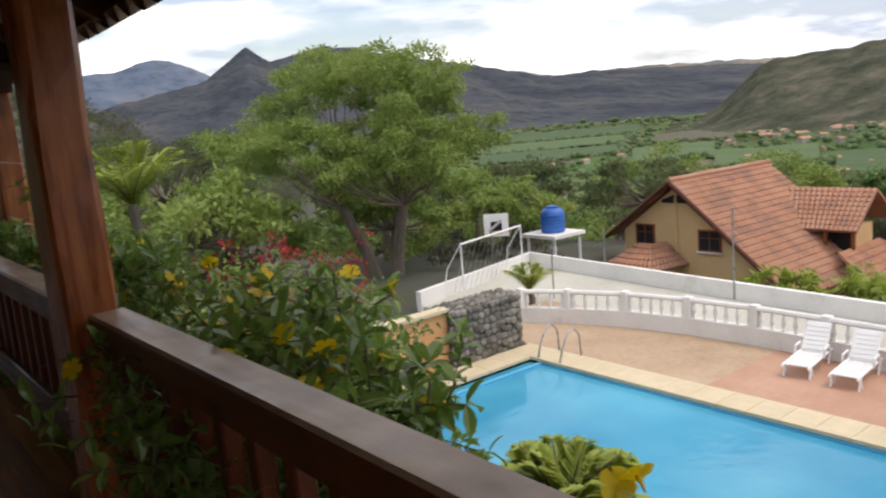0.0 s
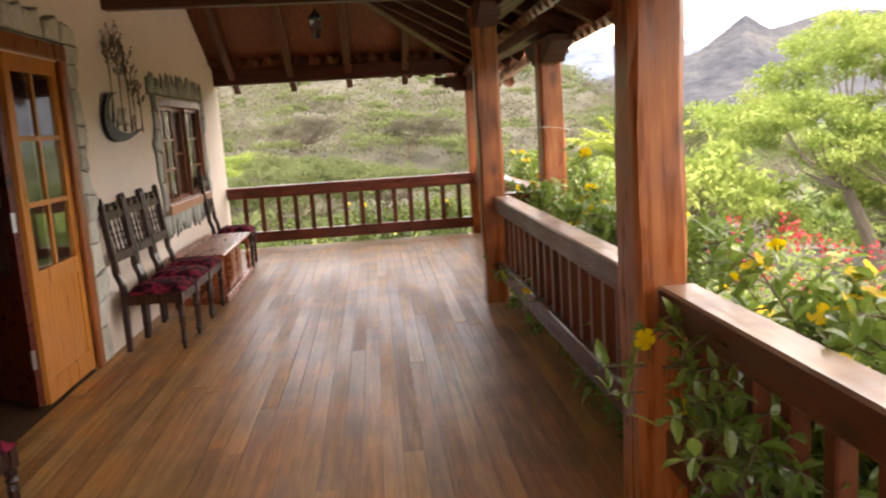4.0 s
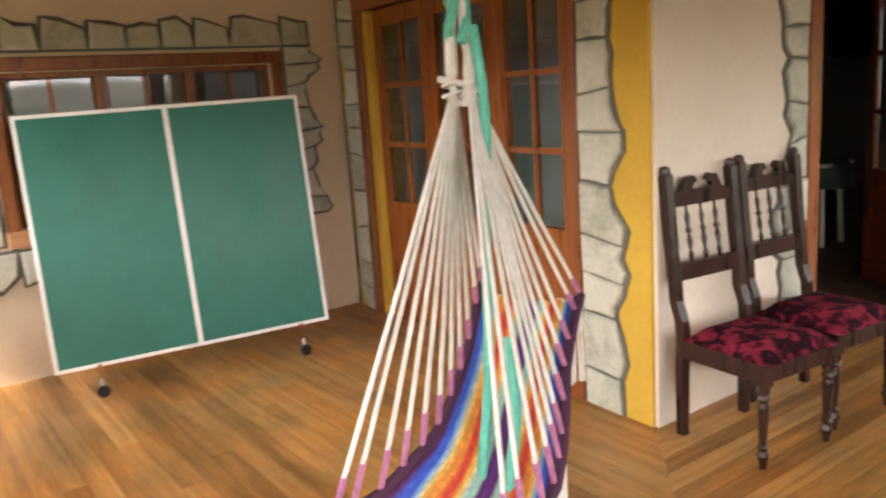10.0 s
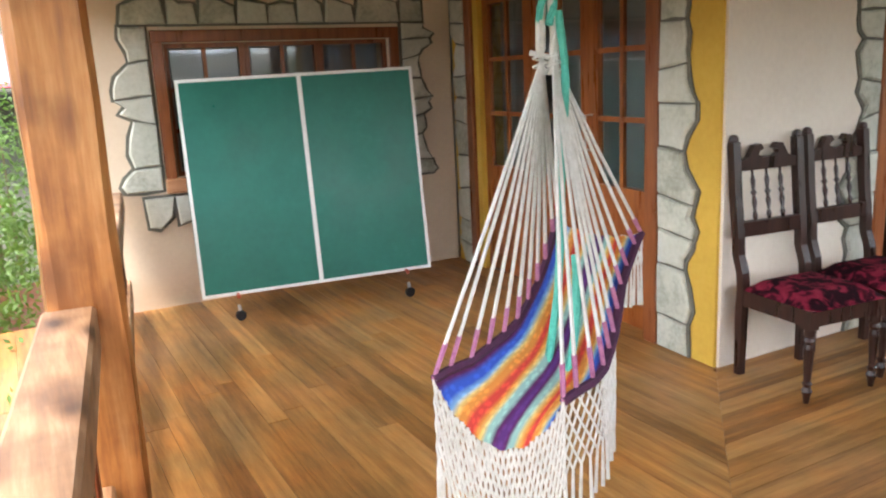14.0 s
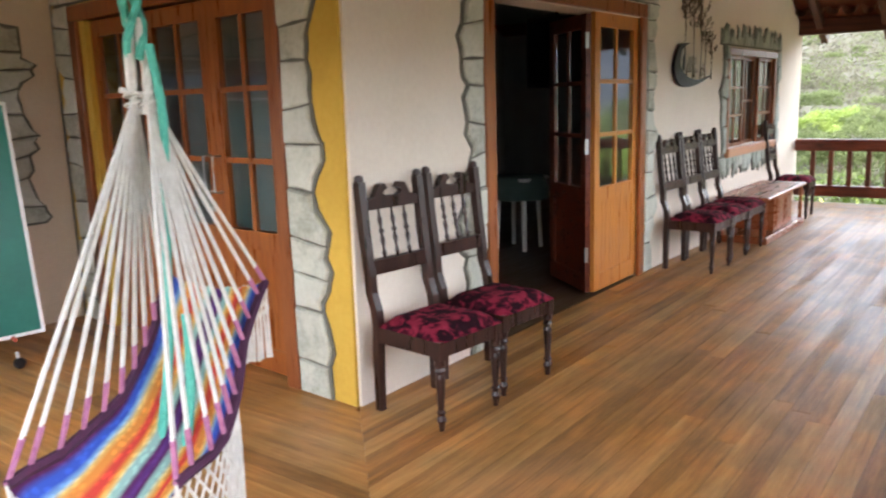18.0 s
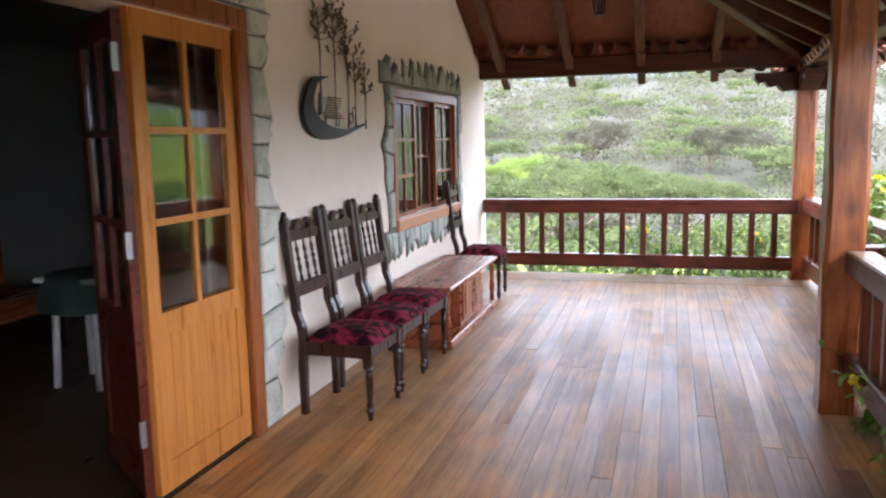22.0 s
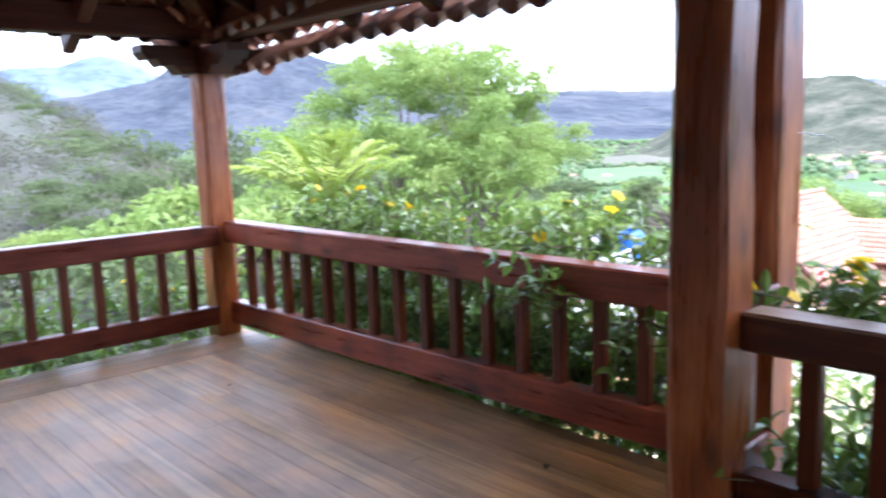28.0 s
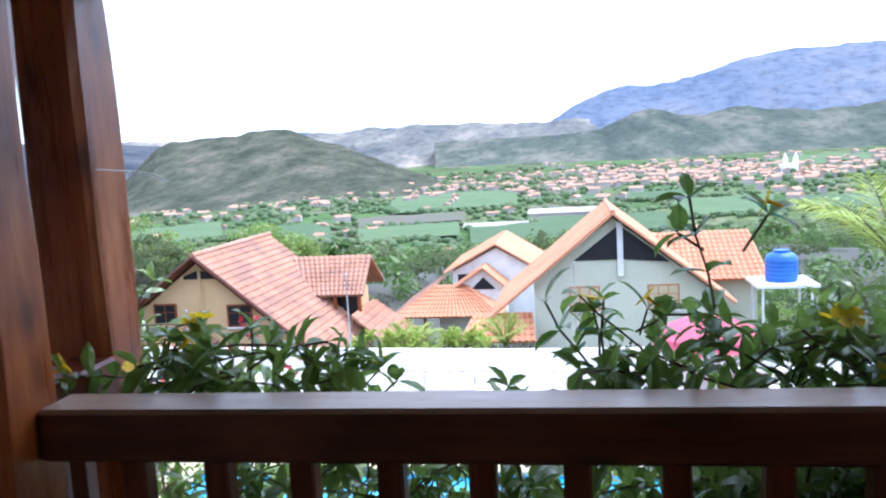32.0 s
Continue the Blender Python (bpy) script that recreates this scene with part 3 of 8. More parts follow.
M_GLASS, M_WATER, M_VELVET, M_STRIPE, M_GROUND = glass_material(), water_material(), velvet_material(), stripe_material(), ground_material()
# Blue cast of the next three: distance haze put into the base colours.
M_RIDGE_FAR = ridge_material("far_hazy_ridge", (0.09, 0.12, 0.18), (0.11, 0.14, 0.195), (0.14, 0.165, 0.205), 0.0022, (0.9, 0.4, 2.0))
M_RIDGE_MID = ridge_material("hazy_dark_mountain", (0.05, 0.057, 0.07), (0.07, 0.077, 0.088), (0.105, 0.104, 0.104), 0.006, (0.9, 0.4, 2.0))
M_RIDGE_E = ridge_material("hazy_violet_mountain", (0.1, 0.125, 0.175), (0.13, 0.15, 0.195), (0.17, 0.175, 0.195), 0.004)
M_RIDGE_HILL = ridge_material("dry_hill", (0.045, 0.052, 0.038), (0.074, 0.078, 0.056), (0.125, 0.115, 0.088), 0.02)

# ---- small builders ----
rnd = random.Random(7)


def link_mesh(name, bm, mat, smooth=False):
    me = bpy.data.meshes.new(name)
    bmesh.ops.recalc_face_normals(bm, faces=bm.faces)
    bm.to_mesh(me)
    bm.free()
    if mat:
        me.materials.append(mat)
    if smooth:
        for p in me.polygons:
            p.use_smooth = True
    return new(name, me)


def part(name, bm, mat, parent=None, label="", smooth=False):
    ob = link_mesh(name, bm, mat, smooth)
    if parent:
        ob.parent = parent
    return tagged(ob, label)


def thing(name, label, category, group="", m=None):
    ob = new(name)
    ob.empty_display_size = 0.1
    if m is not None:
        ob.matrix_basis = m
    return tagged(ob, label, category, group)


def structure(name, bm, mat, smooth=False):
    return tagged(link_mesh(name, bm, mat, smooth), kind="structure")


def B():
    return bmesh.new()


def box(bm, x0, x1, y0, y1, z0, z1, m=None, bevel=0.0):
    v = [bm.verts.new(p) for p in ((x0, y0, z0), (x1, y0, z0), (x1, y1, z0), (x0, y1, z0), (x0, y0, z1), (x1, y0, z1), (x1, y1, z1), (x0, y1, z1))]
    f = [bm.faces.new([v[i] for i in q]) for q in ((3, 2, 1, 0), (4, 5, 6, 7), (0, 1, 5, 4), (1, 2, 6, 5), (2, 3, 7, 6), (3, 0, 4, 7))]
    if bevel:
        e = {x for q in f for x in q.edges}
        got = bmesh.ops.bevel(bm, geom=list(e), offset=bevel, segments=1, affect="EDGES")
        v = list({w for q in got["faces"] for w in q.verts} | {w for w in v if w.is_valid})
    if m is not None:
        bmesh.ops.transform(bm, matrix=m, verts=[w for w in v if w.is_valid])
    return bm


def rod(bm, p0, p1, r0, r1=None, seg=8, caps=True):
    p0, p1 = Vector(p0), Vector(p1)
    r1 = r0 if r1 is None else r1
    q = (p1 - p0).to_track_quat("Z", "Y").to_matrix()
    rings = []
    for p, r in ((p0, r0), (p1, r1)):
        rings.append([bm.verts.new(p + q @ Vector((math.cos(6.2832 * k / seg) * r, math.sin(6.2832 * k / seg) * r, 0))) for k in range(seg)])
    for k in range(seg):
        bm.faces.new((rings[0][k], rings[0][(k + 1) % seg], rings[1][(k + 1) % seg], rings[1][k]))
    if caps:
        bm.faces.new(rings[0][::-1])
        bm.faces.new(rings[1])
    return bm


def tube(bm, pts, radius, seg=6):
    """A bent tube along points; radius: one number or one for each point."""
    pts = [Vector(p) for p in pts]
    rs = radius if isinstance(radius, (list, tuple)) else [radius] * len(pts)
    last = None
    for i, p in enumerate(pts):
        d = (pts[min(i + 1, len(pts) - 1)] - pts[max(i - 1, 0)])
        q = (d if d.length > 1e-6 else Vector((0, 0, 1))).to_track_quat("Z", "Y").to_matrix()
        ring = [bm.verts.new(p + q @ Vector((math.cos(6.2832 * k / seg) * rs[i], math.sin(6.2832 * k / seg) * rs[i], 0))) for k in range(seg)]
        if last:
            for k in range(seg):
                bm.faces.new((last[k], last[(k + 1) % seg], ring[(k + 1) % seg], ring[k]))
        else:
            bm.faces.new(ring[::-1])
        last = ring
    bm.faces.new(last)
    return bm


def lathe(bm, profile, seg=12, m=None):
    """profile: (radius, height) from below."""
    rings = []
    for r, z in profile:
        rings.append([bm.verts.new((math.cos(6.2832 * k / seg) * r, math.sin(6.2832 * k / seg) * r, z)) for k in range(seg)])
    for a, b in zip(rings, rings[1:]):
        for k in range(seg):
            bm.faces.new((a[k], a[(k + 1) % seg], b[(k + 1) % seg], b[k]))
    bm.faces.new(rings[0][::-1])
    bm.faces.new(rings[-1])
    if m is not None:
        bmesh.ops.transform(bm, matrix=m, verts=[v for r in rings for v in r])
    return bm


def slab(bm, pts, lo, hi, m=None):
    """A flat outline (x, y) raised from lo to hi along z."""
    a = [bm.verts.new((x, y, lo)) for x, y in pts]
    b = [bm.verts.new((x, y, hi)) for x, y in pts]
    bm.faces.new(a[::-1])
    bm.faces.new(b)
    n = len(pts)
    for k in range(n):
        bm.faces.new((a[k], a[(k + 1) % n], b[(k + 1) % n], b[k]))
    if m is not None:
        bmesh.ops.transform(bm, matrix=m, verts=a + b)
    return bm

# ---- plan of the veranda ----
FLAT = Matrix(((1, 0, 0, 0), (0, 0, 1, 0), (0, 1, 0, 0), (0, 0, 0, 1)))
MAIN = Matrix(((0, 1, 0, 0), (1, 0, 0, 0), (0, 0, 1, 0), (0, 0, 0, 1)))
SU = Vector((-0.9966, 0.0825, 0))
SIDE = Matrix(((SU.x, -SU.y, 0, 0), (SU.y, SU.x, 0, 0), (0, 0, 1, 0), (0, 0, 0, 1)))
WING = Matrix(((0, 1, 0, -2.92), (1, 0, 0, 0), (0, 0, 1, 0), (0, 0, 0, 1)))
PITCH = 0.54


def south(x):
    return -2.69 - 0.124 * x


def roof_z(x, y):
    return 2.36 + PITCH * min(3.4 - x, 8.55 - y, y - south(x))


# walls, each with its openings
def pierced(name, mat, frame, u0, u1, top, back, holes, extra=()):
    bm = B()
    cuts = sorted({u0, u1, *[h[0] for h in holes], *[h[1] for h in holes]})
    for a, b in zip(cuts, cuts[1:]):
        gaps = sorted((h[2], h[3]) for h in holes if h[0] <= a and b <= h[1])
        z = 0.0
        for lo, hi in gaps + [(top, top)]:
            if lo - z > 0.001:
                box(bm, a, b, -back, 0, z, lo, frame)
            z = hi
    for pts in extra:
        slab(bm, pts, -back, 0, frame @ FLAT)
    return structure(name, bm, mat)


wall_main = pierced("wall_main", M_WALL, MAIN, 0.0195, 8.52, 2.34, 0.22, [(1.235, 3.36, 0, 2.05), (5.68, 7.38, 0.9, 1.84)],
                    [[(0.0195, 2.34), (8.5, 2.34), (5.15, 4.16), (0.71, 4.16), (0.0195, 3.78)]])
wall_side = pierced("wall_side", M_OCHRE, SIDE, 0.018, 2.9, 2.34, 0.2, [(0.52, 2.46, 0, 2.04)], [[(0.018, 2.34), (2.9, 2.34), (2.9, 3.5), (0.018, 3.76)]])
wall_wing = pierced("wall_wing", M_WALL_W, WING, -2.34, 0.24, 2.3, 0.22, [(-1.9, -0.29, 0.88, 1.75)], [[(-2.3, 2.3), (0.24, 2.3), (0.24, 3.6)]])
bm = B()
box(bm, -0.22, 0.0, 8.52, 8.74, -3.9, 2.3)
structure("pillar_end", bm, M_WALL)
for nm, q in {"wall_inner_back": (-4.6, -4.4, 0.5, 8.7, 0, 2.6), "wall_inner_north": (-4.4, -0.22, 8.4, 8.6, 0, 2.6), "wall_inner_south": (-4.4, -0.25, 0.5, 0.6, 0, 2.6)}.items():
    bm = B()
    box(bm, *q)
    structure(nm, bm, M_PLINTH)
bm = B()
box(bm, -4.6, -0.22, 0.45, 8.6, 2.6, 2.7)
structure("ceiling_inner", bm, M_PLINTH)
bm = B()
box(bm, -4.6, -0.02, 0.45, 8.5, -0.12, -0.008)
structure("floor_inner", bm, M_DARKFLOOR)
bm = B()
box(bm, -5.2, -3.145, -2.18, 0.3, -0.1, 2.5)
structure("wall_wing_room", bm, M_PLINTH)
bm = B()
box(bm, -5.2, -3.142, -2.34, -2.185, -4.2, 2.3)
structure("wall_wing_south", bm, M_WALL_W)
bm = B()
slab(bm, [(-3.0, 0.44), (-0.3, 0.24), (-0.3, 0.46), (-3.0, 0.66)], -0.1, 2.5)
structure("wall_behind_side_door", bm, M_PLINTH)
bm = B()
box(bm, -5, 3.2, -3.4, 8.6, -0.6, -0.13)
structure("deck_slab", bm, M_BEAM_Y)
bm = B()
box(bm, -5, 2.7, -2.2, 8.3, -4.6, -0.6)
structure("wall_lower_storey", bm, M_HOUSE)


# stones let into the render round the openings
def stones(owner, frame, mat, cells, name="stone", lift=0.032):
    """cells: outlines of split stones; each lies on a dark bed of mortar a little wider than itself."""
    bed = B()
    for pts in cells:
        cx, cz = sum(p[0] for p in pts) / len(pts), sum(p[1] for p in pts) / len(pts)
        if sum(a[0] * b[1] - b[0] * a[1] for a, b in zip(pts, pts[1:] + pts[:1])) < 0:
            pts = pts[::-1]
        far = [max(0.03, math.hypot(x - cx, z - cz)) for x, z in pts]
        own = [(x + (cx - x) * 0.008 / f, z + (cz - z) * 0.008 / f) for (x, z), f in zip(pts, far)]
        h = lift * rnd.uniform(0.7, 1.25)
        bm = B()
        lo = [bm.verts.new(frame @ Vector((x, 0.0, z))) for x, z in own]
        mid = [bm.verts.new(frame @ Vector((x, h * 0.7, z))) for x, z in own]
        top_ = [bm.verts.new(frame @ Vector((x + (cx - x) * 0.012 / f, h + rnd.uniform(-0.003, 0.003), z + (cz - z) * 0.012 / f))) for (x, z), f in zip(own, far)]
        n = len(own)
        for a, b in ((lo, mid), (mid, top_)):
            for k in range(n):
                bm.faces.new((a[k], a[(k + 1) % n], b[(k + 1) % n], b[k]))
        bm.faces.new(top_)
        bmesh.ops.recalc_face_normals(bm, faces=bm.faces)
        part(name, bm, mat, owner)
        slab(bed, [(x - (cx - x) * 0.016 / f, z - (cz - z) * 0.016 / f) for (x, z), f in zip(pts, far)], 0.0, rnd.uniform(0.009, 0.013), frame @ FLAT)
    part("mortar", bed, M_MORTAR, owner)


def column(u0, u1, z0, z1, ragged, step=0.2):
    """Outlines up a band whose one edge is ragged: ragged -1 the lower u, +1 the higher u."""
    inner, outer = (u1, u0) if ragged < 0 else (u0, u1)
    zs = [z0]
    while zs[-1] < z1 - 0.11:
        zs.append(min(zs[-1] + step * rnd.uniform(0.7, 1.35), z1))
    zs[-1] = z1
    ends = [(outer + ragged * rnd.uniform(-0.075, 0.05), z + rnd.uniform(-0.035, 0.035)) for z in zs]
    ends[0], ends[-1] = (ends[0][0], z0), (ends[-1][0], z1)
    out = []
    for k in range(len(zs) - 1):
        a, b = ends[k], ends[k + 1]
        m = [(a[0] + (b[0] - a[0]) * t + ragged * rnd.uniform(-0.03, 0.055), a[1] + (b[1] - a[1]) * t) for t in (0.3, 0.65)]
        out.append([(inner, zs[k]), ((inner + a[0]) / 2, (zs[k] + a[1]) / 2 + rnd.uniform(-0.006, 0.006)), a, *m, b, ((inner + b[0]) / 2, (zs[k + 1] + b[1]) / 2), (inner, zs[k + 1])])
    return out


def row(u0, u1, z0, z1, ragged, step=0.2, deep=0.08):
    inner, outer = (z1, z0) if ragged < 0 else (z0, z1)
    us = [u0]
    while us[-1] < u1 - 0.06:
        us.append(min(us[-1] + step * rnd.uniform(0.6, 1.4), u1))
    us[-1] = u1
    out = []
    for k in range(len(us) - 1):
        a, b = us[k], us[k + 1]
        w = b - a
        r = [outer + ragged * rnd.uniform(-deep, deep) for _ in range(2)]
        t = outer + ragged * (rnd.uniform(-0.4, 1.1) * deep)
        out.append([(a, inner), (b, inner), (b - w * rnd.uniform(0, 0.1), r[0]), (a + w * rnd.uniform(0.3, 0.7), t), (a + w * rnd.uniform(0, 0.1), r[1])])
    return out


stones(wall_main, MAIN, M_STONE, column(0.94, 1.13, 0.0, 2.17, -1, 0.21) + column(3.475, 3.68, 0.0, 2.17, 1, 0.2) + row(0.98, 3.66, 2.175, 2.31, 1, 0.19, 0.04))
stones(wall_main, MAIN, M_STONE_G, column(5.42, 5.575, 0.84, 1.93, -1, 0.24) + column(7.47, 7.62, 0.84, 1.93, 1, 0.2) + row(5.36, 7.64, 1.935, 2.05, 1, 0.13, 0.1) + row(5.38, 7.6, 0.68, 0.81, -1, 0.12, 0.1))
stones(wall_side, SIDE, M_STONE, column(0.2, 0.425, 0.0, 2.15, -1, 0.21) + column(2.64, 2.83, 0.0, 2.15, 1, 0.2) + row(0.2, 2.85, 2.16, 2.31, 1, 0.22, 0.04))
stones(wall_wing, WING, M_STONE, column(-2.2, -2.0, 0.8, 1.86, -1, 0.21) + column(-0.19, 0.02, 0.72, 1.86, 1, 0.17) + row(-2.16, 0.0, 1.865, 2.02, 1, 0.26, 0.04) + row(-2.14, -0.4, 0.58, 0.76, -1, 0.27, 0.05))


# doors and windows
def glazed(owner, m, u0, u1, z0, z1, cols, rows_, bar, w0, w1, mat, split=True):
    """Bars and panes of one light, in a wall's frame."""
    for k in range(1, cols):
        u = u0 + (u1 - u0) * k / cols
        part("glazing_bar", box(B(), u - bar / 2, u + bar / 2, w0, w1, z0, z1, m), mat, owner)
    for k in range(1, rows_):
        z = z0 + (z1 - z0) * k / rows_
        part("glazing_bar", box(B(), u0, u1, w0 - 0.002, w1 + 0.002, z - bar / 2, z + bar / 2, m), mat, owner)
    for i in range(cols):
        for j in range(rows_):
            a, b = u0 + (u1 - u0) * i / cols, u0 + (u1 - u0) * (i + 1) / cols
            c, d = z0 + (z1 - z0) * j / rows_, z0 + (z1 - z0) * (j + 1) / rows_
            w = (w0 + w1) / 2
            p = part("pane", box(B(), a + bar / 2, b - bar / 2, w - 0.003, w + 0.003, c + bar / 2, d - bar / 2, m), M_GLASS, owner)
            p.visible_shadow = False


def door_leaf(owner, m, width, height=2.0, hinges=False, mat=None):
    """Local x along the leaf, y its thickness, z up."""
    bm = B()
    s, t = 0.085, 0.02
    for q in ((0, s, -t, t, 0.02, height), (width - s, width, -t, t, 0.02, height), (s, width - s, -t, t, height - 0.1, height), (s, width - s, -t, t, 0.7, 0.8), (s, width - s, -t, t, 0.02, 0.15)):
        box(bm, *q, m)
    leaf = part("door_leaf", bm, (mat or M_DOOR), owner)
    n = max(4, round((width - 2 * s) / 0.065))
    for k in range(n):
        a = s + (width - 2 * s) * k / n
        part("panel_board", box(B(), a + 0.0015, a + (width - 2 * s) / n - 0.0015, -0.011, 0.011, 0.15, 0.7, m), (mat or M_DOOR), leaf)
    glazed(leaf, m, s, width - s, 0.8, height - 0.1, 2, 3, 0.03, -0.014, 0.014, (mat or M_DOOR))
    if hinges:
        for z in (0.25, 1.05, 1.8):
            part("hinge", box(B(), -0.012, 0.006, -0.03, -0.005, z, z + 0.11, m), M_METAL, leaf)
    return leaf


def door_frame(owner, frame, u0, u1, top, wide, deep, mat=None):
    for a, b in ((u0, u0 + wide), (u1 - wide, u1)):
        part("jamb", box(B(), a, b, -deep, 0.028, 0, top - wide, frame, 0.006), mat or M_FRAME, owner)
    part("lintel", box(B(), u0, u1, -deep, 0.03, top - wide, top, frame, 0.006), M_FRAME, owner)


door_1 = tagged(new("door_1"), "varnished wooden bifold doors, one folded open into the room", kind="structure")
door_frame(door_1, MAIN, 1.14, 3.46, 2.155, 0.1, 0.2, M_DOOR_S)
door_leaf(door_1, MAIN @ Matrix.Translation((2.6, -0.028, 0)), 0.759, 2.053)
# Inner leaf takes the dark rail timber; the room's shade is in that colour.
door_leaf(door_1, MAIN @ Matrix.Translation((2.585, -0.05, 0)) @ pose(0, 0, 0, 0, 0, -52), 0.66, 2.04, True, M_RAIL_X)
door_2 = tagged(new("door_2"), "closed varnished double doors with glazed upper lights", kind="structure")
door_frame(door_2, SIDE, 0.43, 2.63, 2.14, 0.1, 0.17)
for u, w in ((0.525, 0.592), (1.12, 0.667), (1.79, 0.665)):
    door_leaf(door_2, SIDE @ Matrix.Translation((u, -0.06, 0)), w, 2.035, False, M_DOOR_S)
for u in (1.075, 1.165):
    bm = B()
    tube(bm, [SIDE @ Vector((u, w, z)) for w, z in ((-0.03, 1.0), (0.02, 1.0), (0.02, 1.2), (-0.03, 1.2))], 0.008)
    part("pull_handle", bm, M_METAL, door_2, "brushed metal pull handle")
bm = B()
rod(bm, SIDE @ Vector((1.165, -0.04, 0.9)), SIDE @ Vector((1.165, -0.02, 0.9)), 0.018, seg=12)
part("lock", bm, M_METAL, door_2)


def window(name, label, frame, u0, u1, z0, z1, lights, deep):
    w = tagged(new(name), label, kind="structure")
    f = 0.075
    for q in ((u0, u0 + f, z0, z1), (u1 - f, u1, z0, z1)):
        part("window_frame", box(B(), q[0], q[1], -deep, 0.02, q[2], q[3], frame, 0.005), M_FRAME, w)
    part("window_frame", box(B(), u0, u1, -deep, 0.025, z1 - f, z1 + 0.002, frame, 0.005), M_FRAME, w)
    part("window_sill", box(B(), u0 - 0.01, u1 + 0.01, -deep, 0.05, z0 - 0.02, z0 + f, frame, 0.008), M_FRAME_L, w)
    n = len(lights)
    for k, (cols, back, rows_) in enumerate(lights):
        a, b = u0 + f + (u1 - u0 - 2 * f) * k / n, u0 + f + (u1 - u0 - 2 * f) * (k + 1) / n
        s = 0.035
        bm = B()
        for q in ((a, a + s, z0 + f, z1 - f), (b - s, b, z0 + f, z1 - f), (a + s, b - s, z0 + f, z0 + f + s), (a + s, b - s, z1 - f - s, z1 - f)):
            box(bm, q[0], q[1], -back - 0.02, -back + 0.015, q[2], q[3], frame)
        sash = part("sash", bm, M_FRAME, w)
        glazed(sash, frame, a + s, b - s, z0 + f + s, z1 - f - s, cols, rows_, 0.025, -back - 0.014, -back + 0.01, M_FRAME)
    return w


window("window_1", "red-brown wooden casement window with small panes", MAIN, 5.6, 7.45, 0.82, 1.91, [(2, 0.03, 3), (2, 0.08, 2), (2, 0.03, 3)], 0.18)
window("window_2", "wide wooden window with small panes behind the table", WING, -1.98, -0.21, 0.8, 1.83, [(2, 0.05, 3), (2, 0.05, 3), (2, 0.05, 3)], 0.18)


# posts, rails and balusters
def wavy_post(name, x, y, z0, z1, half, label, deep=0.0, mat=None):
    t = thing(name, label, "post", "veranda posts")
    bm = B()
    rings = []
    for k in range(15):
        z = z0 + (z1 - z0) * k / 14
        o = [(noise.noise((x * 3 + i * 5.1, y * 2, z * 2.1)) * 0.014, noise.noise((x * 3, y * 2 + i * 7.3, z * 2.4 + 9)) * 0.014) for i in range(8)]
        r, d = half, deep or half
        c = 0.02
        base = ((-r, -d + c), (-r + c, -d), (r - c, -d), (r, -d + c), (r, d - c), (r - c, d), (-r + c, d), (-r, d - c))
        rings.append([bm.verts.new((x + a + o[i][0], y + b + o[i][1], z)) for i, (a, b) in enumerate(base)])
    for a, b in zip(rings, rings[1:]):
        for k in range(8):
            bm.faces.new((a[k], a[(k + 1) % 8], b[(k + 1) % 8], b[k]))
    bm.faces.new(rings[0][::-1])
    bm.faces.new(rings[-1])
    part("shaft", bm, mat or M_POST_Z, t, smooth=False)
    return t


def corbel(owner, x, y, z, along):
    """A carved bracket under the beam: scalloped underside."""
    pts = [(-0.5, 0.0), (0.5, 0.0), (0.5, -0.05), (0.46, -0.1), (0.4, -0.09), (0.36, -0.14), (0.28, -0.13), (0.22, -0.19), (0.12, -0.18), (0.0, -0.2), (-0.12, -0.18), (-0.22, -0.19), (-0.28, -0.13), (-0.36, -0.14), (-0.4, -0.09), (-0.46, -0.1), (-0.5, -0.05)]
    m = Matrix.Translation((x, y, z)) @ (pose(0, 0, 0, 0, 0, 90) if along == "y" else Matrix.Identity(4)) @ FLAT
    part("corbel", slab(B(), pts, -0.085, 0.085, m), M_BEAM_X, owner)


POSTS = {"A": (2.93, 4.447, 0.098), "B": (3.47, 4.54, 0.1), "C": (3.345, 8.65, 0.095), "N": (2.97, 0.755, 0.095), "M": (0.15, -2.74, 0.1), "S": (3.07, -3.08, 0.1)}
for k, (x, y, h) in POSTS.items():
    low = -4.2 if k in "BCNMS" else -0.02
    top = roof_z(x, y) - 0.2 if k != "A" else 2.42
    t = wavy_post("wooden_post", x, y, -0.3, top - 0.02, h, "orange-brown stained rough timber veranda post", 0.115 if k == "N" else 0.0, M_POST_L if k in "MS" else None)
    corbel(t, x, y, top, "x" if k in "CM" else "y")
    if k == "C":
        corbel(t, x, y, top - 0.004, "y")


def railing(p, q, top, low, name_label, mat, step=0.215, trim=0.1, head=0.125, foot=0.14):
    p, q = Vector((*p, 0)), Vector((*q, 0))
    d = (q - p).normalized()
    length = (q - p).length
    m = Matrix(((d.x, -d.y, 0, p.x), (d.y, d.x, 0, p.y), (0, 0, 1, 0), (0, 0, 0, 1)))
    t = thing("railing", name_label, "railing", "veranda railings")
    part("top_rail", box(B(), trim, length - trim, -0.07, 0.07, top - head, top, m, 0.01), mat, t)
    part("bottom_rail", box(B(), trim, length - trim, -0.05, 0.05, low - foot, low, m, 0.008), M_RAIL_Y if mat is M_RAIL_T else mat, t)
    n = max(1, round((length - 2 * trim) / step) - 1)
    for k in range(n):
        u = trim + (length - 2 * trim) * (k + 1) / (n + 1)
        part("baluster", box(B(), u - 0.03, u + 0.03, -0.028, 0.028, low, top - head, m, 0.006), M_BALUSTER, t)
    return t


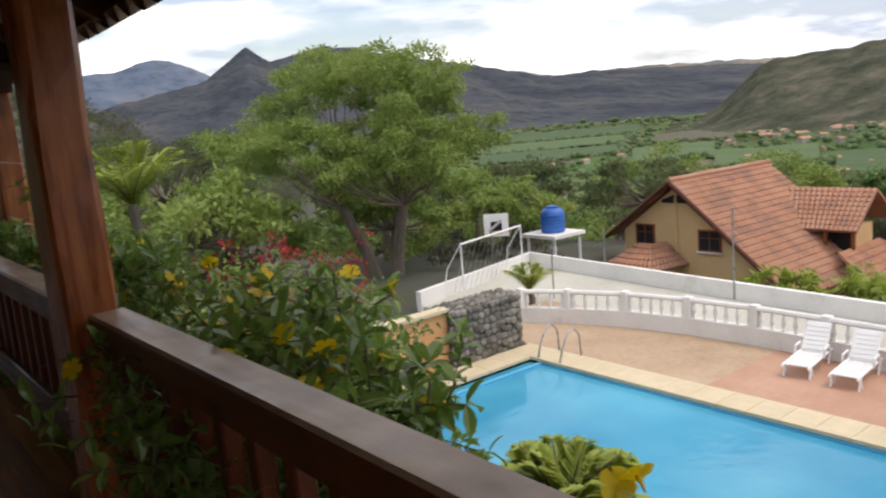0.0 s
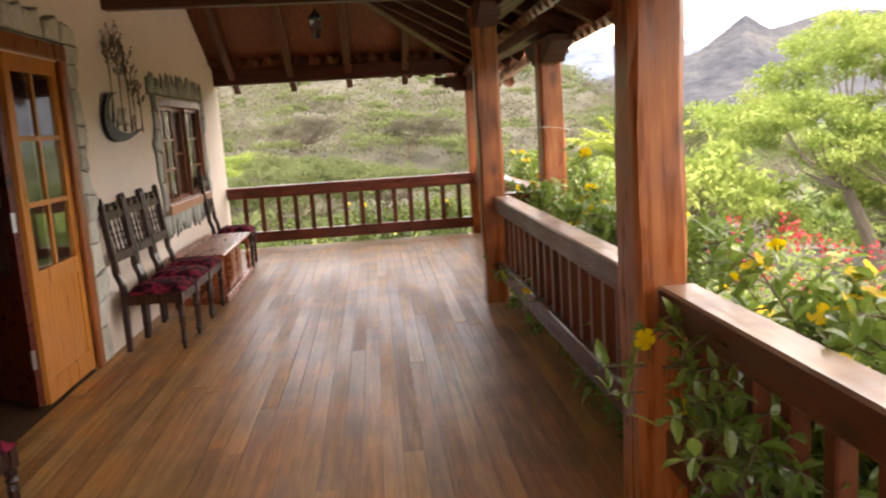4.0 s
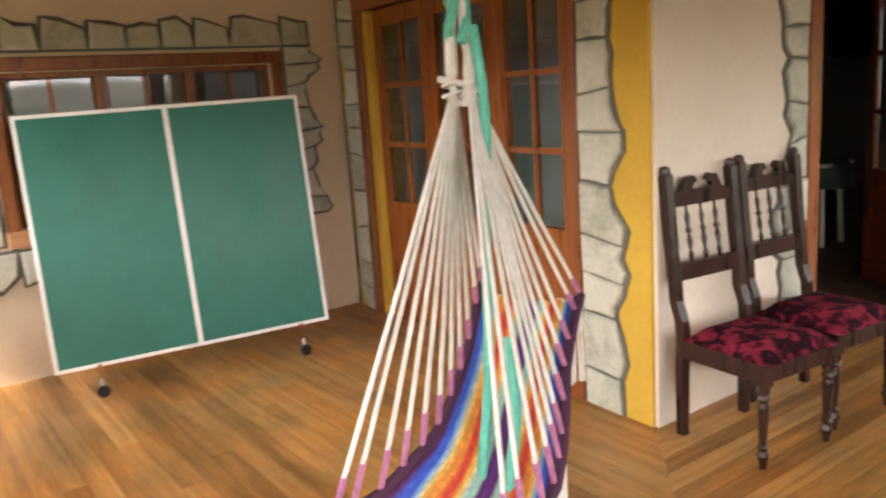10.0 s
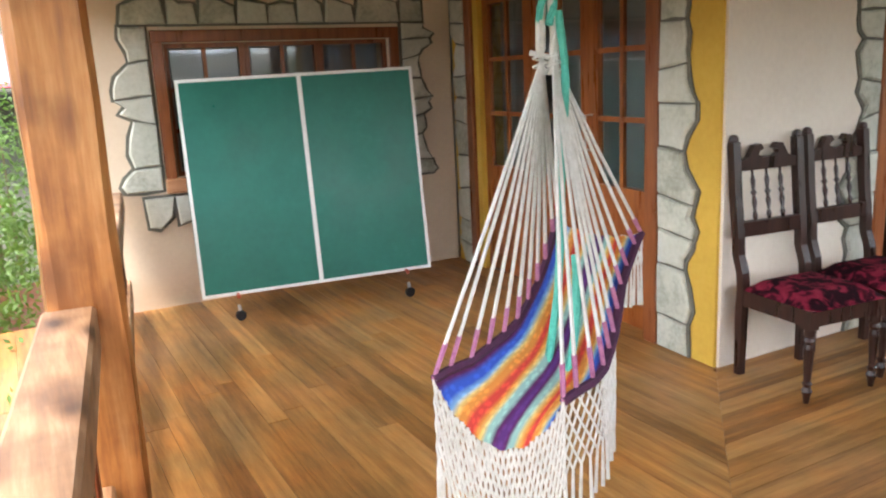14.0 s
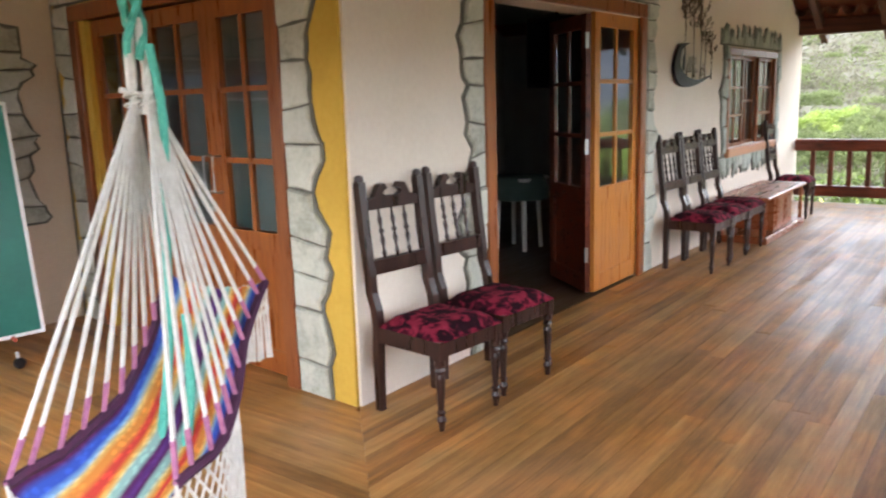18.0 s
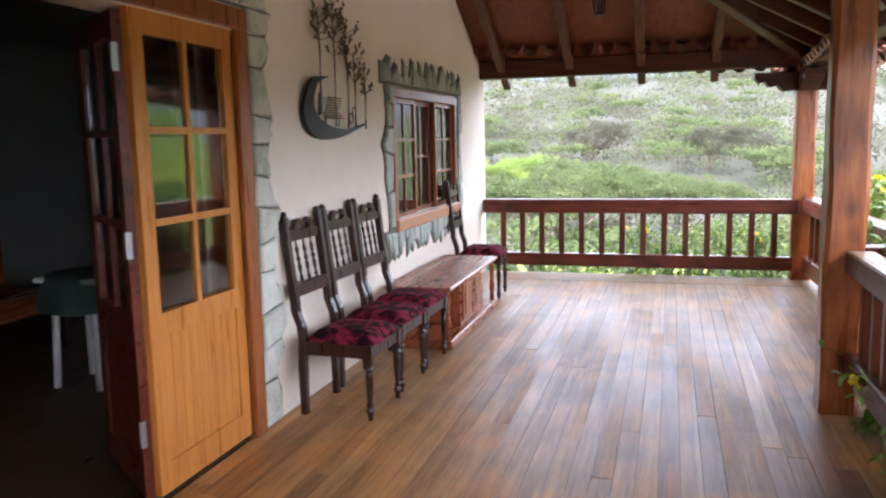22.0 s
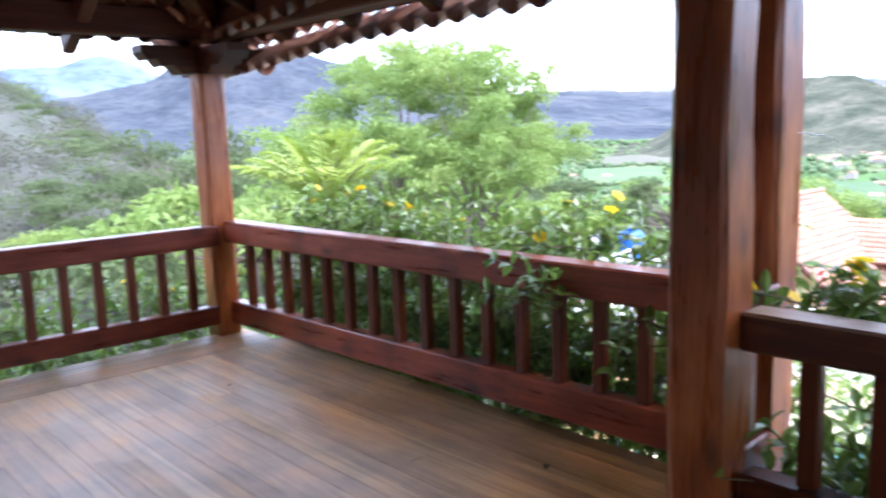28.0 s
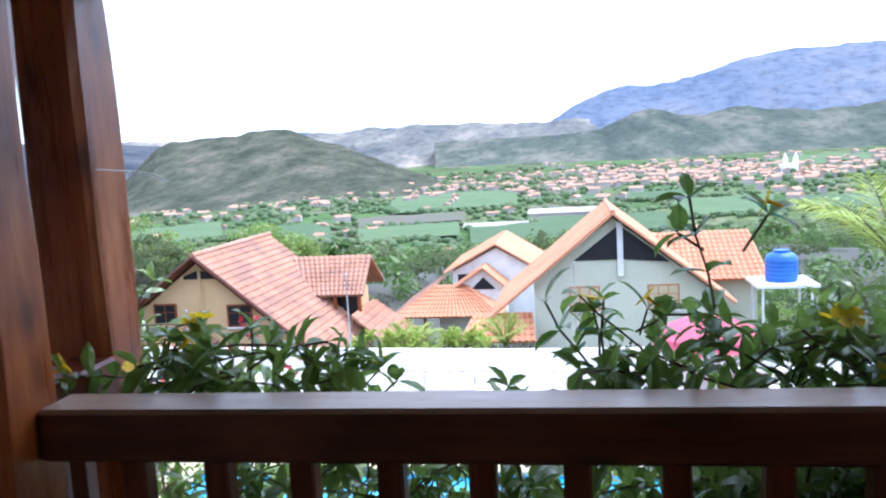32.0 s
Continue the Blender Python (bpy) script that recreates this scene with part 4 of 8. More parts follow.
railing((0.0, 8.6), (3.325, 8.6), 0.83, 0.23, "dark red-brown railing at the far end of the deck", M_RAIL_X, trim=0.02, head=0.15)
railing((3.39, 8.62), (3.53, 4.5), 0.86, 0.262, "red-brown timber railing overgrown with vine", M_RAIL_R, 0.235, head=0.155, foot=0.172)
railing((2.93, 4.47), (3.49, 4.5), 0.9, 0.34, "short timber railing between two posts", M_RAIL_X, 0.12)
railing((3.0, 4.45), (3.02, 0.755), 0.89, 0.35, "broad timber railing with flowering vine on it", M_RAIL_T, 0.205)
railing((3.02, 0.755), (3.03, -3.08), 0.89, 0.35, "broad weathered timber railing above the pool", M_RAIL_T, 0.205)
railing((-2.93, -2.33), (0.15, -2.74), 0.83, 0.25, "timber railing on the garden side", M_RAIL_S, 0.2)
railing((0.15, -2.78), (3.07, -3.12), 0.89, 0.35, "timber railing with sunlit top on the garden side", M_RAIL_S, 0.2)

# beams, rafters and boarded ceiling
def beam(p, q, w, h, mat, name="roof_beam", under=0.0):
    p, q = Vector(p), Vector(q)
    z = (q - p).normalized()
    s = z.cross(Vector((0, 0, 1))).normalized()
    u = s.cross(z)
    m = Matrix(((z.x, s.x, u.x, p.x), (z.y, s.y, u.y, p.y), (z.z, s.z, u.z, p.z), (0, 0, 0, 1)))
    bm = box(B(), 0, (q - p).length, -w / 2, w / 2, -h - under, -under, m, 0.01)
    return structure(name, bm, mat)


beam((-0.22, 8.6, 2.345), (3.6, 8.6, 2.345), 0.16, 0.19, M_BEAM_X, "beam_north")
beam((3.4, 8.8, 2.345), (3.4, 4.2, 2.345), 0.16, 0.19, M_BEAM_Y, "beam_east")
beam((3.05, 4.7, 2.53), (3.07, -3.3, 2.53), 0.17, 0.2, M_BEAM_Y, "beam_inner")
beam((-3.1, -2.3, 2.33), (3.3, -3.1, 2.33), 0.16, 0.19, M_BEAM_X, "beam_south")
beam((0.0, 4.45, 2.66), (3.2, 4.45, 2.62), 0.12, 0.14, M_BEAM_X, "tie_beam")
beam((3.8, 8.95, 2.144), (-0.4, 4.75, 4.41), 0.12, 0.18, M_BEAM_Y, "hip_rafter", 0.03)
beam((3.8, -3.561, 2.144), (-0.4, 1.16, 4.41), 0.12, 0.18, M_BEAM_Y, "hip_rafter", 0.03)
for k in range(5):
    x = -0.3 + 0.74 * k + 0.55
    top = max(8.55 - (3.4 - x), 5.2)
    beam((x, 8.9, 2.36 + PITCH * (8.55 - 8.9)), (x, top, 2.36 + PITCH * (8.55 - top)), 0.085, 0.12, M_BEAM_Y, "rafter", 0.02)
for k in range(17):
    y = -3.2 + 0.74 * k
    lo = max(3.4 - (8.55 - y), 3.4 - (y + 2.69), 0.02) if y > -2.6 else 2.9
    lo = min(lo, 3.3)
    beam((3.66, y, 2.36 + PITCH * (3.4 - 3.66)), (lo, y, 2.36 + PITCH * (3.4 - lo)), 0.085, 0.12, M_BEAM_X, "rafter", 0.02)
for k in range(9):
    x = -2.8 + 0.74 * k
    y1 = min(south(x) + (3.4 - x), 0.2 if x < 0 else 2.0)
    y0 = south(x) - 0.6
    beam((x, y0, 2.36 + PITCH * -0.6), (x, y1, 2.36 + PITCH * (y1 - south(x))), 0.085, 0.12, M_BEAM_Y, "rafter", 0.02)


def plane_poly(name, pts, mat, thick, lift):
    """A roof plane as boards a hand wide with open joints below and tiles above."""
    bm = B()
    a = [bm.verts.new((x, y, z + lift)) for x, y, z in pts]
    b = [bm.verts.new((x, y, z + lift + thick)) for x, y, z in pts]
    bm.faces.new(a[::-1])
    bm.faces.new(b)
    for k in range(len(a)):
        bm.faces.new((a[k], a[(k + 1) % len(a)], b[(k + 1) % len(a)], b[k]))
    return structure(name, bm, mat)


EAST = [(3.7, 8.85), (3.7, -3.449), (-1.0, 1.83), (-1.0, 4.15)]
NORTH = [(3.67, 8.82), (-1.0, 4.15), (-5.0, 4.15), (-5.0, 8.82)]
SOUTHP = [(3.85, -3.617), (-5.0, -2.52), (-5.0, 1.83), (-1.0, 1.83)]
plane_poly("ceiling_east", [(x, y, 2.36 + PITCH * (3.4 - x)) for x, y in EAST], M_CEIL, 0.03, 0.0)
plane_poly("ceiling_north", [(x, y, 2.36 + PITCH * (8.55 - y)) for x, y in NORTH], M_CEIL, 0.03, 0.001)
plane_poly("ceiling_south", [(x, y, 2.36 + PITCH * (y - south(x))) for x, y in SOUTHP], M_CEIL, 0.03, 0.002)
bm = B()
box(bm, -5.2, -0.9, 1.8, 4.2, 4.6, 4.75)
structure("roof_top", bm, M_ROOF)


# clay tiles along the eaves: barrel tiles whose ends make the scalloped edge
def barrel(length=0.42, r=0.085):
    bm = B()
    seg = 7
    rings = []
    for y, k in ((0, 1.0), (length, 0.86)):
        o = [bm.verts.new((math.cos(math.pi * i / seg) * r * k, y, math.sin(math.pi * i / seg) * r * k)) for i in range(seg + 1)]
        n = [bm.verts.new((math.cos(math.pi * i / seg) * (r * k - 0.014), y, math.sin(math.pi * i / seg) * (r * k - 0.014))) for i in range(seg + 1)]
        rings.append((o, n))
    for i in range(seg):
        bm.faces.new((rings[0][0][i], rings[0][0][i + 1], rings[1][0][i + 1], rings[1][0][i]))
        bm.faces.new((rings[0][1][i + 1], rings[0][1][i], rings[1][1][i], rings[1][1][i + 1]))
        bm.faces.new((rings[0][0][i + 1], rings[0][0][i], rings[0][1][i], rings[0][1][i + 1]))
    me = bpy.data.meshes.new("roof_tile")
    bmesh.ops.recalc_face_normals(bm, faces=bm.faces)
    bm.to_mesh(me)
    bm.free()
    me.materials.append(M_ROOF)
    return me


TILE = barrel()
slope = math.degrees(math.atan(PITCH))
roof = tagged(new("roof_eaves"), "weathered clay barrel-tile roof edge", kind="structure")


def eave_tiles(p, q, inward):
    p, q = Vector(p), Vector(q)
    n = int((q - p).length / 0.185)
    for k in range(n):
        c = p + (q - p) * ((k + 0.5) / n)
        for r in range(2):
            for up in (0, 1):
                ob = new("tile", TILE)
                ob.parent = roof
                o = c + Vector((0, 0, 0.045 + 0.0 * r)) + Vector((*inward, PITCH)) * (0.34 * r - 0.04 * up)
                turn = math.degrees(math.atan2(inward[1], inward[0])) - 90
                if up:
                    o = o + (q - p).normalized() * 0.0925
                    o.z += 0.05
                    ob.matrix_basis = pose(o.x, o.y, o.z, slope + rnd.uniform(-1, 1), 180 + rnd.uniform(-3, 3), turn)
                else:
                    ob.matrix_basis = pose(o.x, o.y, o.z, slope + rnd.uniform(-1, 1), rnd.uniform(-3, 3), turn)


eave_tiles((3.9, 9.06, 2.08), (3.88, 7.0, 2.2), (-1, 0))
eave_tiles((3.88, 7.0, 2.2), (3.86, -3.5, 2.335), (-1, 0))
eave_tiles((-0.5, 8.9, 2.385), (2.9, 8.93, 2.31), (0, -1))
eave_tiles((2.9, 8.93, 2.24), (3.86, 9.0, 2.12), (0, -1))
eave_tiles((3.94, -3.72, 2.19), (-3.2, -2.85, 2.16), (0, 1))

# lantern under the roof
lantern = thing("lantern", "small black metal and glass lantern hanging from a rafter", "lantern", m=pose(1.5, 6.2, 2.42))
part("chain", rod(B(), (0, 0, 0.26), (0, 0, 1.0), 0.006), M_IRON, lantern)
part("cap", lathe(B(), [(0.07, 0.2), (0.075, 0.21), (0.02, 0.27), (0.01, 0.29)], 8), M_IRON, lantern)
part("glass_body", lathe(B(), [(0.035, 0.02), (0.055, 0.19)], 8), M_GLASS, lantern)
part("base", lathe(B(), [(0.02, 0.0), (0.045, 0.005), (0.04, 0.02)], 8), M_IRON, lantern)
for k in range(4):
    a = math.pi / 2 * k
    part("strut", rod(B(), (0.037 * math.cos(a), 0.037 * math.sin(a), 0.02), (0.06 * math.cos(a), 0.06 * math.sin(a), 0.2), 0.004), M_IRON, lantern)


# ---- chairs ----
def dining_chair(m):
    t = thing("dining_chair", "dark turned-wood dining chair with burgundy floral velvet seat", "chair", "dark dining chairs", m)
    w = 0.215
    for s in (-1, 1):
        y = s * (w - 0.022)
        bm = B()
        prof = [(0.0, 0.0), (0.0, 0.3), (0.008, 0.42), (0.0, 0.5), (-0.03, 0.58), (-0.035, 0.66), (-0.06, 0.85), (-0.085, 1.1)]
        last = None
        for x, z in prof:
            k = 0.021 if z > 0.15 else 0.018
            ring = [bm.verts.new(p) for p in ((x - k, y - k, z), (x + k, y - k, z), (x + k, y + k, z), (x - k, y + k, z))]
            if last:
                for i in range(4):
                    bm.faces.new((last[i], last[(i + 1) % 4], ring[(i + 1) % 4], ring[i]))
            else:
                bm.faces.new(ring[::-1])
            last = ring
        bm.faces.new(last)
        part("back_post", bm, M_CHAIR, t)
        bm = B()
        lathe(bm, [(0.012, 0.0), (0.016, 0.03), (0.024, 0.055), (0.016, 0.075), (0.022, 0.09), (0.015, 0.1), (0.023, 0.25), (0.018, 0.27), (0.026, 0.285), (0.019, 0.3), (0.026, 0.31), (0.025, 0.335)], 10, Matrix.Translation((0.4, s * (w - 0.02), 0)))
        box(bm, 0.375, 0.425, s * (w - 0.02) - 0.024, s * (w - 0.02) + 0.024, 0.335, 0.42)
        part("front_leg", bm, M_CHAIR, t, "turned front leg")
    for q in ((0.02, 0.4, -w + 0.005, -w + 0.03), (0.02, 0.4, w - 0.03, w - 0.005)):
        part("apron", box(B(), *q, 0.345, 0.42), M_CHAIR, t)
    part("apron", box(B(), 0.39, 0.415, -w + 0.03, w - 0.03, 0.345, 0.42), M_CHAIR, t)
    bm = B()
    n = 10
    grid = []
    for i in range(n + 1):
        line = []
        for j in range(n + 1):
            u, v = i / n, j / n
            d = min(1.0, 5.5 * min(u, 1 - u)) * min(1.0, 5.5 * min(v, 1 - v))
            half = w - 0.008 + 0.012 * u
            line.append(bm.verts.new((0.015 + 0.42 * u, (2 * v - 1) * half, 0.42 + 0.062 * d ** 0.5)))
        grid.append(line)
    for i in range(n):
        for j in range(n):
            bm.faces.new((grid[i][j], grid[i + 1][j], grid[i + 1][j + 1], grid[i][j + 1]))
    part("seat", bm, M_VELVET, t, "burgundy and black floral velvet seat", True)
    part("lower_rail", box(B(), -0.055, -0.022, -w + 0.03, w - 0.03, 0.66, 0.73), M_CHAIR, t)
    pts = [(-0.17, 0.0), (0.17, 0.0), (0.17, 0.045), (0.12, 0.06), (0.085, 0.115), (0.05, 0.12), (0.03, 0.095), (0.055, 0.085), (0.06, 0.07), (0.03, 0.055), (0.0, 0.06), (-0.03, 0.055), (-0.06, 0.07), (-0.055, 0.085), (-0.03, 0.095), (-0.05, 0.12), (-0.085, 0.115), (-0.12, 0.06), (-0.17, 0.045)]
    m2 = Matrix.Translation((-0.078, 0, 0.965)) @ MAIN @ FLAT
    part("crest_rail", slab(B(), pts, -0.016, 0.016, m2), M_CHAIR, t, "scroll-carved crest rail")
    for y in (-0.085, 0.0, 0.085):
        prof = [(0.006, 0.0), (0.012, 0.03), (0.006, 0.05), (0.013, 0.09), (0.007, 0.12), (0.015, 0.135), (0.007, 0.15), (0.012, 0.19), (0.006, 0.215), (0.006, 0.245)]
        part("spindle", lathe(B(), prof, 8, Matrix.Translation((-0.042, y, 0.725)) @ pose(0, 0, 0, 0, -8.5, 0)), M_CHAIR, t, "", True)
    for s in (-1, 1):
        part("finial", lathe(B(), [(0.018, 0.0), (0.024, 0.012), (0.02, 0.03), (0.01, 0.038)], 8, Matrix.Translation((-0.086, s * (w - 0.022), 1.095))), M_CHAIR, t)
    return t


first = dining_chair(pose(0.125, 0.235, 0, 0, 0, -6))
for x, y, a in ((0.125, 0.745, -5), (0.115, 3.94, -3), (0.115, 4.44, -2), (0.12, 4.92, -2), (0.1, 7.22, 3)):
    copy_thing(first, pose(x, y, 0, 0, 0, a))

# ---- coffee table ----
ct = thing("coffee_table", "low red-brown varnished coffee table with a cupboard below", "table")
part("tabletop", box(B(), 0.065, 0.565, 5.17, 6.76, 0.43, 0.46, None, 0.01), M_TABLE, ct)
part("plinth", box(B(), 0.075, 0.56, 5.19, 6.74, 0.0, 0.07, None, 0.008), M_TABLE, ct)
part("cupboard", box(B(), 0.1, 0.5, 5.66, 6.34, 0.07, 0.43), M_TABLE, ct)
for y in (5.71, 6.02):
    d = part("cupboard_door", box(B(), 0.501, 0.515, y, y + 0.29, 0.1, 0.42, None, 0.004), M_TABLE, ct)
    part("inset_panel", box(B(), 0.5155, 0.522, y + 0.05, y + 0.24, 0.14, 0.38, None, 0.004), M_FRAME, d)
for x in (0.11, 0.52):
    for y in (5.23, 6.7):
        part("leg", lathe(B(), [(0.024, 0.0), (0.018, 0.05), (0.026, 0.12), (0.016, 0.2), (0.024, 0.28), (0.016, 0.34), (0.026, 0.36)], 10, Matrix.Translation((x, y, 0.07))), M_TABLE, ct, "", True)

# ---- crescent ornament of iron on the wall ----
art = thing("wall_ornament", "black iron crescent moon with a wire tree and bench", "wall ornament")
art.matrix_basis = Matrix.Identity(4)
AM = MAIN @ Matrix.Translation((0, 0.03, 0))


def flowing(pts, steps=6):
    """A smooth curve through the points."""
    out = []
    for k in range(len(pts) - 1):
        a, b, c, d = [Vector(pts[max(0, min(len(pts) - 1, k + o))]) for o in (-1, 0, 1, 2)]
        for s in range(steps):
            t = s / steps
            out.append(tuple(0.5 * (2 * b + (c - a) * t + (2 * a - 5 * b + 4 * c - d) * t * t + (3 * b - a - 3 * c + d) * t ** 3)))
    return out


outer = flowing([(4.41, 1.9), (4.16, 1.872), (4.03, 1.7), (4.1, 1.57), (4.29, 1.522), (4.6, 1.542), (5.005, 1.626)])
inner = flowing([(5.005, 1.628), (4.7, 1.588), (4.43, 1.597), (4.25, 1.645), (4.165, 1.73), (4.23, 1.85), (4.41, 1.902)])
part("crescent", slab(B(), outer + inner, -0.012, 0.012, AM @ FLAT), M_IRON, art, "blackened sheet-iron crescent")
bench = part("bench", box(B(), 4.33, 4.338, 0, 0.008, 1.595, 1.66, AM), M_RUST, art, "little slatted wire bench")
part("bench_leg", box(B(), 4.53, 4.538, 0, 0.008, 1.597, 1.66, AM), M_RUST, bench)
for k in range(9):
    z = 1.648 + 0.0155 * k
    x = 4.31 + 0.0105 * k if k > 2 else 4.305
    part("slat", box(B(), x, x + (0.19 if k > 2 else 0.23), 0.002 - (0.002 if k > 2 else 0), 0.008 + (0.03 - 0.01 * k if k < 3 else 0), z, z + 0.007, AM), M_RUST, bench)


def wire_tree(owner, x, z, h, n, seed, spread):
    r = random.Random(seed)
    bm = B()
    tube(bm, [AM @ Vector((x, 0.008, z)), AM @ Vector((x + 0.008, 0.01, z + h * 0.5)), AM @ Vector((x - 0.008, 0.008, z + h))], [0.008, 0.006, 0.003], 5)
    for k in range(n):
        t = r.uniform(0.55, 0.98)
        a = r.choice((-1, 1)) * r.uniform(0.2, 1.3)
        l = r.uniform(0.5, 1.1) * spread
        p = Vector((x, 0.008, z + h * t))
        q = p + Vector((math.sin(a) * l, r.uniform(-0.01, 0.02), math.cos(a) * l * 0.7))
        e = q + Vector((math.sin(a * 1.5) * l * 0.4, 0, math.cos(a * 0.6) * l * 0.4))
        tube(bm, [AM @ p, AM @ q, AM @ e], [0.0035, 0.0026, 0.0016], 4)
        for w in range(4):
            f = q + (e - q) * r.random() + Vector((r.uniform(-0.015, 0.015), 0, r.uniform(-0.015, 0.015)))
            rod(bm, AM @ f, AM @ (f + Vector((r.uniform(-0.03, 0.03), 0.004, r.uniform(0.0, 0.025)))), 0.009, 0.001, 4)
    part("wire_tree", bm, M_RUST, owner, "wire tree with small iron leaves")


wire_tree(art, 4.98, 1.59, 0.4, 9, 3, 0.1)
wire_tree(art, 4.27, 1.79, 0.5, 16, 5, 0.11)
wire_tree(art, 4.48, 1.6, 0.74, 24, 8, 0.14)
wire_tree(art, 4.68, 1.595, 0.66, 20, 9, 0.13)
wire_tree(art, 4.8, 1.6, 0.48, 12, 12, 0.1)
part("paddle", slab(B(), [(4.235, 1.668), (4.275, 1.664), (4.29, 1.78), (4.27, 1.8), (4.25, 1.79)], 0.0, 0.008, AM @ FLAT), M_IRON, art, "small dark iron paddle")
for c in ((4.725, 1.655), (4.775, 1.695)):
    part("wheel", tube(B(), [AM @ Vector((c[0] + 0.026 * math.cos(6.2832 * k / 14), 0.008, c[1] + 0.036 * math.sin(6.2832 * k / 14))) for k in range(15)], 0.004, 4), M_RUST, art)

# ---- folded table-tennis table ----
pp = thing("table_tennis_table", "folded green table-tennis table with white edge lines", "sports table")
P0, P1, P3 = Vector((-2.4, -1.935, 0.15)), Vector((-2.15, -0.43, 0.172)), Vector((-2.56, -1.925, 1.51))
e1, e3 = (P1 - P0).normalized(), (P3 - P0).normalized()
nn = e1.cross(e3).normalized()
PPM = Matrix(((e1.x, e3.x, nn.x, P0.x), (e1.y, e3.y, nn.y, P0.y), (e1.z, e3.z, nn.z, P0.z), (0, 0, 0, 1)))
W, Hh = (P1 - P0).length, (P3 - P0).length
part("board", box(B(), 0.0, W, 0.0, Hh, -0.012, 0.012, PPM), M_GREENBOARD, pp, "smooth green playing surface")
for q in ((0, W, 0, 0.02), (0, W, Hh - 0.02, Hh), (0, 0.02, 0.02, Hh - 0.02), (W - 0.02, W, 0.02, Hh - 0.02), (W / 2 - 0.014, W / 2 + 0.014, 0.02, Hh - 0.02)):
    part("white_line", box(B(), *q, 0.0125, 0.0145, PPM), M_WHITE, pp)
part("rear_board", box(B(), 0.0, W, 0.02, Hh, -0.13, -0.105, PPM), M_GREENBOARD, pp)
for u in (0.22, W - 0.18):
    leg = part("leg", tube(B(), [PPM @ Vector((u, 0.5, -0.06)), PPM @ Vector((u, 0.03, -0.06)), PPM @ Vector((u, -0.01, 0.05))], 0.013), M_REDMETAL, pp, "red tubular leg")
    f = PPM @ Vector((u, 0, 0.08))
    part("caster", rod(B(), (f.x - 0.012, f.y, 0.035), (f.x + 0.012, f.y, 0.035), 0.033, seg=14), M_IRON, leg, "dark caster wheel")
    part("caster_fork", rod(B(), (f.x, f.y, 0.04), (f.x - 0.02, f.y, 0.1), 0.012), M_METAL, leg)

# ---- hanging hammock chair ----
ham = thing("hammock_chair", "striped woven hammock chair hanging from white cords", "hammock chair")
K = Vector((0.525, -1.365, 1.5))
NU, NV = 24, 20
# the two hems, from the front corner over the seat up to the top of the back
HEM_A = [(0.781, -1.953, 0.66), (0.74, -1.78, 0.676), (0.669, -1.602, 0.728), (0.571, -1.438, 0.834), (0.479, -1.299, 0.979)]
HEM_B = [(0.97, -1.66, 0.59), (0.93, -1.5, 0.62), (0.83, -1.36, 0.68), (0.67, -1.18, 0.79), (0.51, -0.96, 0.885)]
hem_a, hem_b = ([Vector(q) for q in flowing(h, NV // 4) + [h[-1]]] for h in (HEM_A, HEM_B))
uvs = {}
bm = B()
sling = []
for i in range(NV + 1):
    v = i / NV
    line = []
    for j in range(NU + 1):
        u = j / NU
        belly = math.sin(math.pi * u) ** 0.8
        p = hem_a[i] * (1 - u) + hem_b[i] * u
        p = p - Vector((0, 0, 1)) * belly * (0.115 * math.exp(-8 * v) + 0.06 * (1 - 0.45 * v))
        p += Vector((0, 0, 0.005 * math.sin(u * 34 + v * 7) + 0.004 * math.sin(v * 23 + u * 5)))
        line.append(bm.verts.new(p))
        uvs[line[-1]] = (u, v)
    sling.append(line)
lay = bm.loops.layers.uv.new("UVMap")
for i in range(NV):
    for j in range(NU):
        f = bm.faces.new((sling[i][j], sling[i][j + 1], sling[i + 1][j + 1], sling[i + 1][j]))
        for lp in f.loops:
            lp[lay].uv = uvs[lp.vert]
edgeL = [sling[i][0].co.copy() for i in range(0, NV + 1, 2)]
edgeR = [sling[i][NU].co.copy() for i in range(0, NV + 1, 2)]
front = [sling[0][j].co.copy() for j in range(0, NU + 1)]
backe = [sling[NV][j].co.copy() for j in range(0, NU + 1)]
part("sling", bm, M_STRIPE, ham, "rainbow-striped woven sling with a dark patterned band", True)
for e in (edgeL, edgeR):
    part("hem", tube(B(), e, 0.014), coat("dark_hem_cloth", [(0, (0.03, 0.008, 0.03)), (1, (0.09, 0.02, 0.06))], 30, 0.9, 200, 0.2) if e is edgeL else bpy.data.materials["dark_hem_cloth"], ham)
for e, top in ((edgeL, K + Vector((-0.012, -0.012, 0))), (edgeR, K + Vector((0.014, 0.012, 0)))):
    for p in e:
        d = (p - top)
        w = top + d * 0.9
        for s in (-0.007, 0.007):
            o = Vector((s, -s, 0))
            part("cord", tube(B(), [top + o * 0.4, top + d * 0.5 + o + Vector((0, 0, -0.008)), w + o], 0.0048, 5), M_ROPE, ham)
        part("cord_wrapping", rod(B(), w, p, 0.0085, 0.007, 6), M_WRAP, ham)
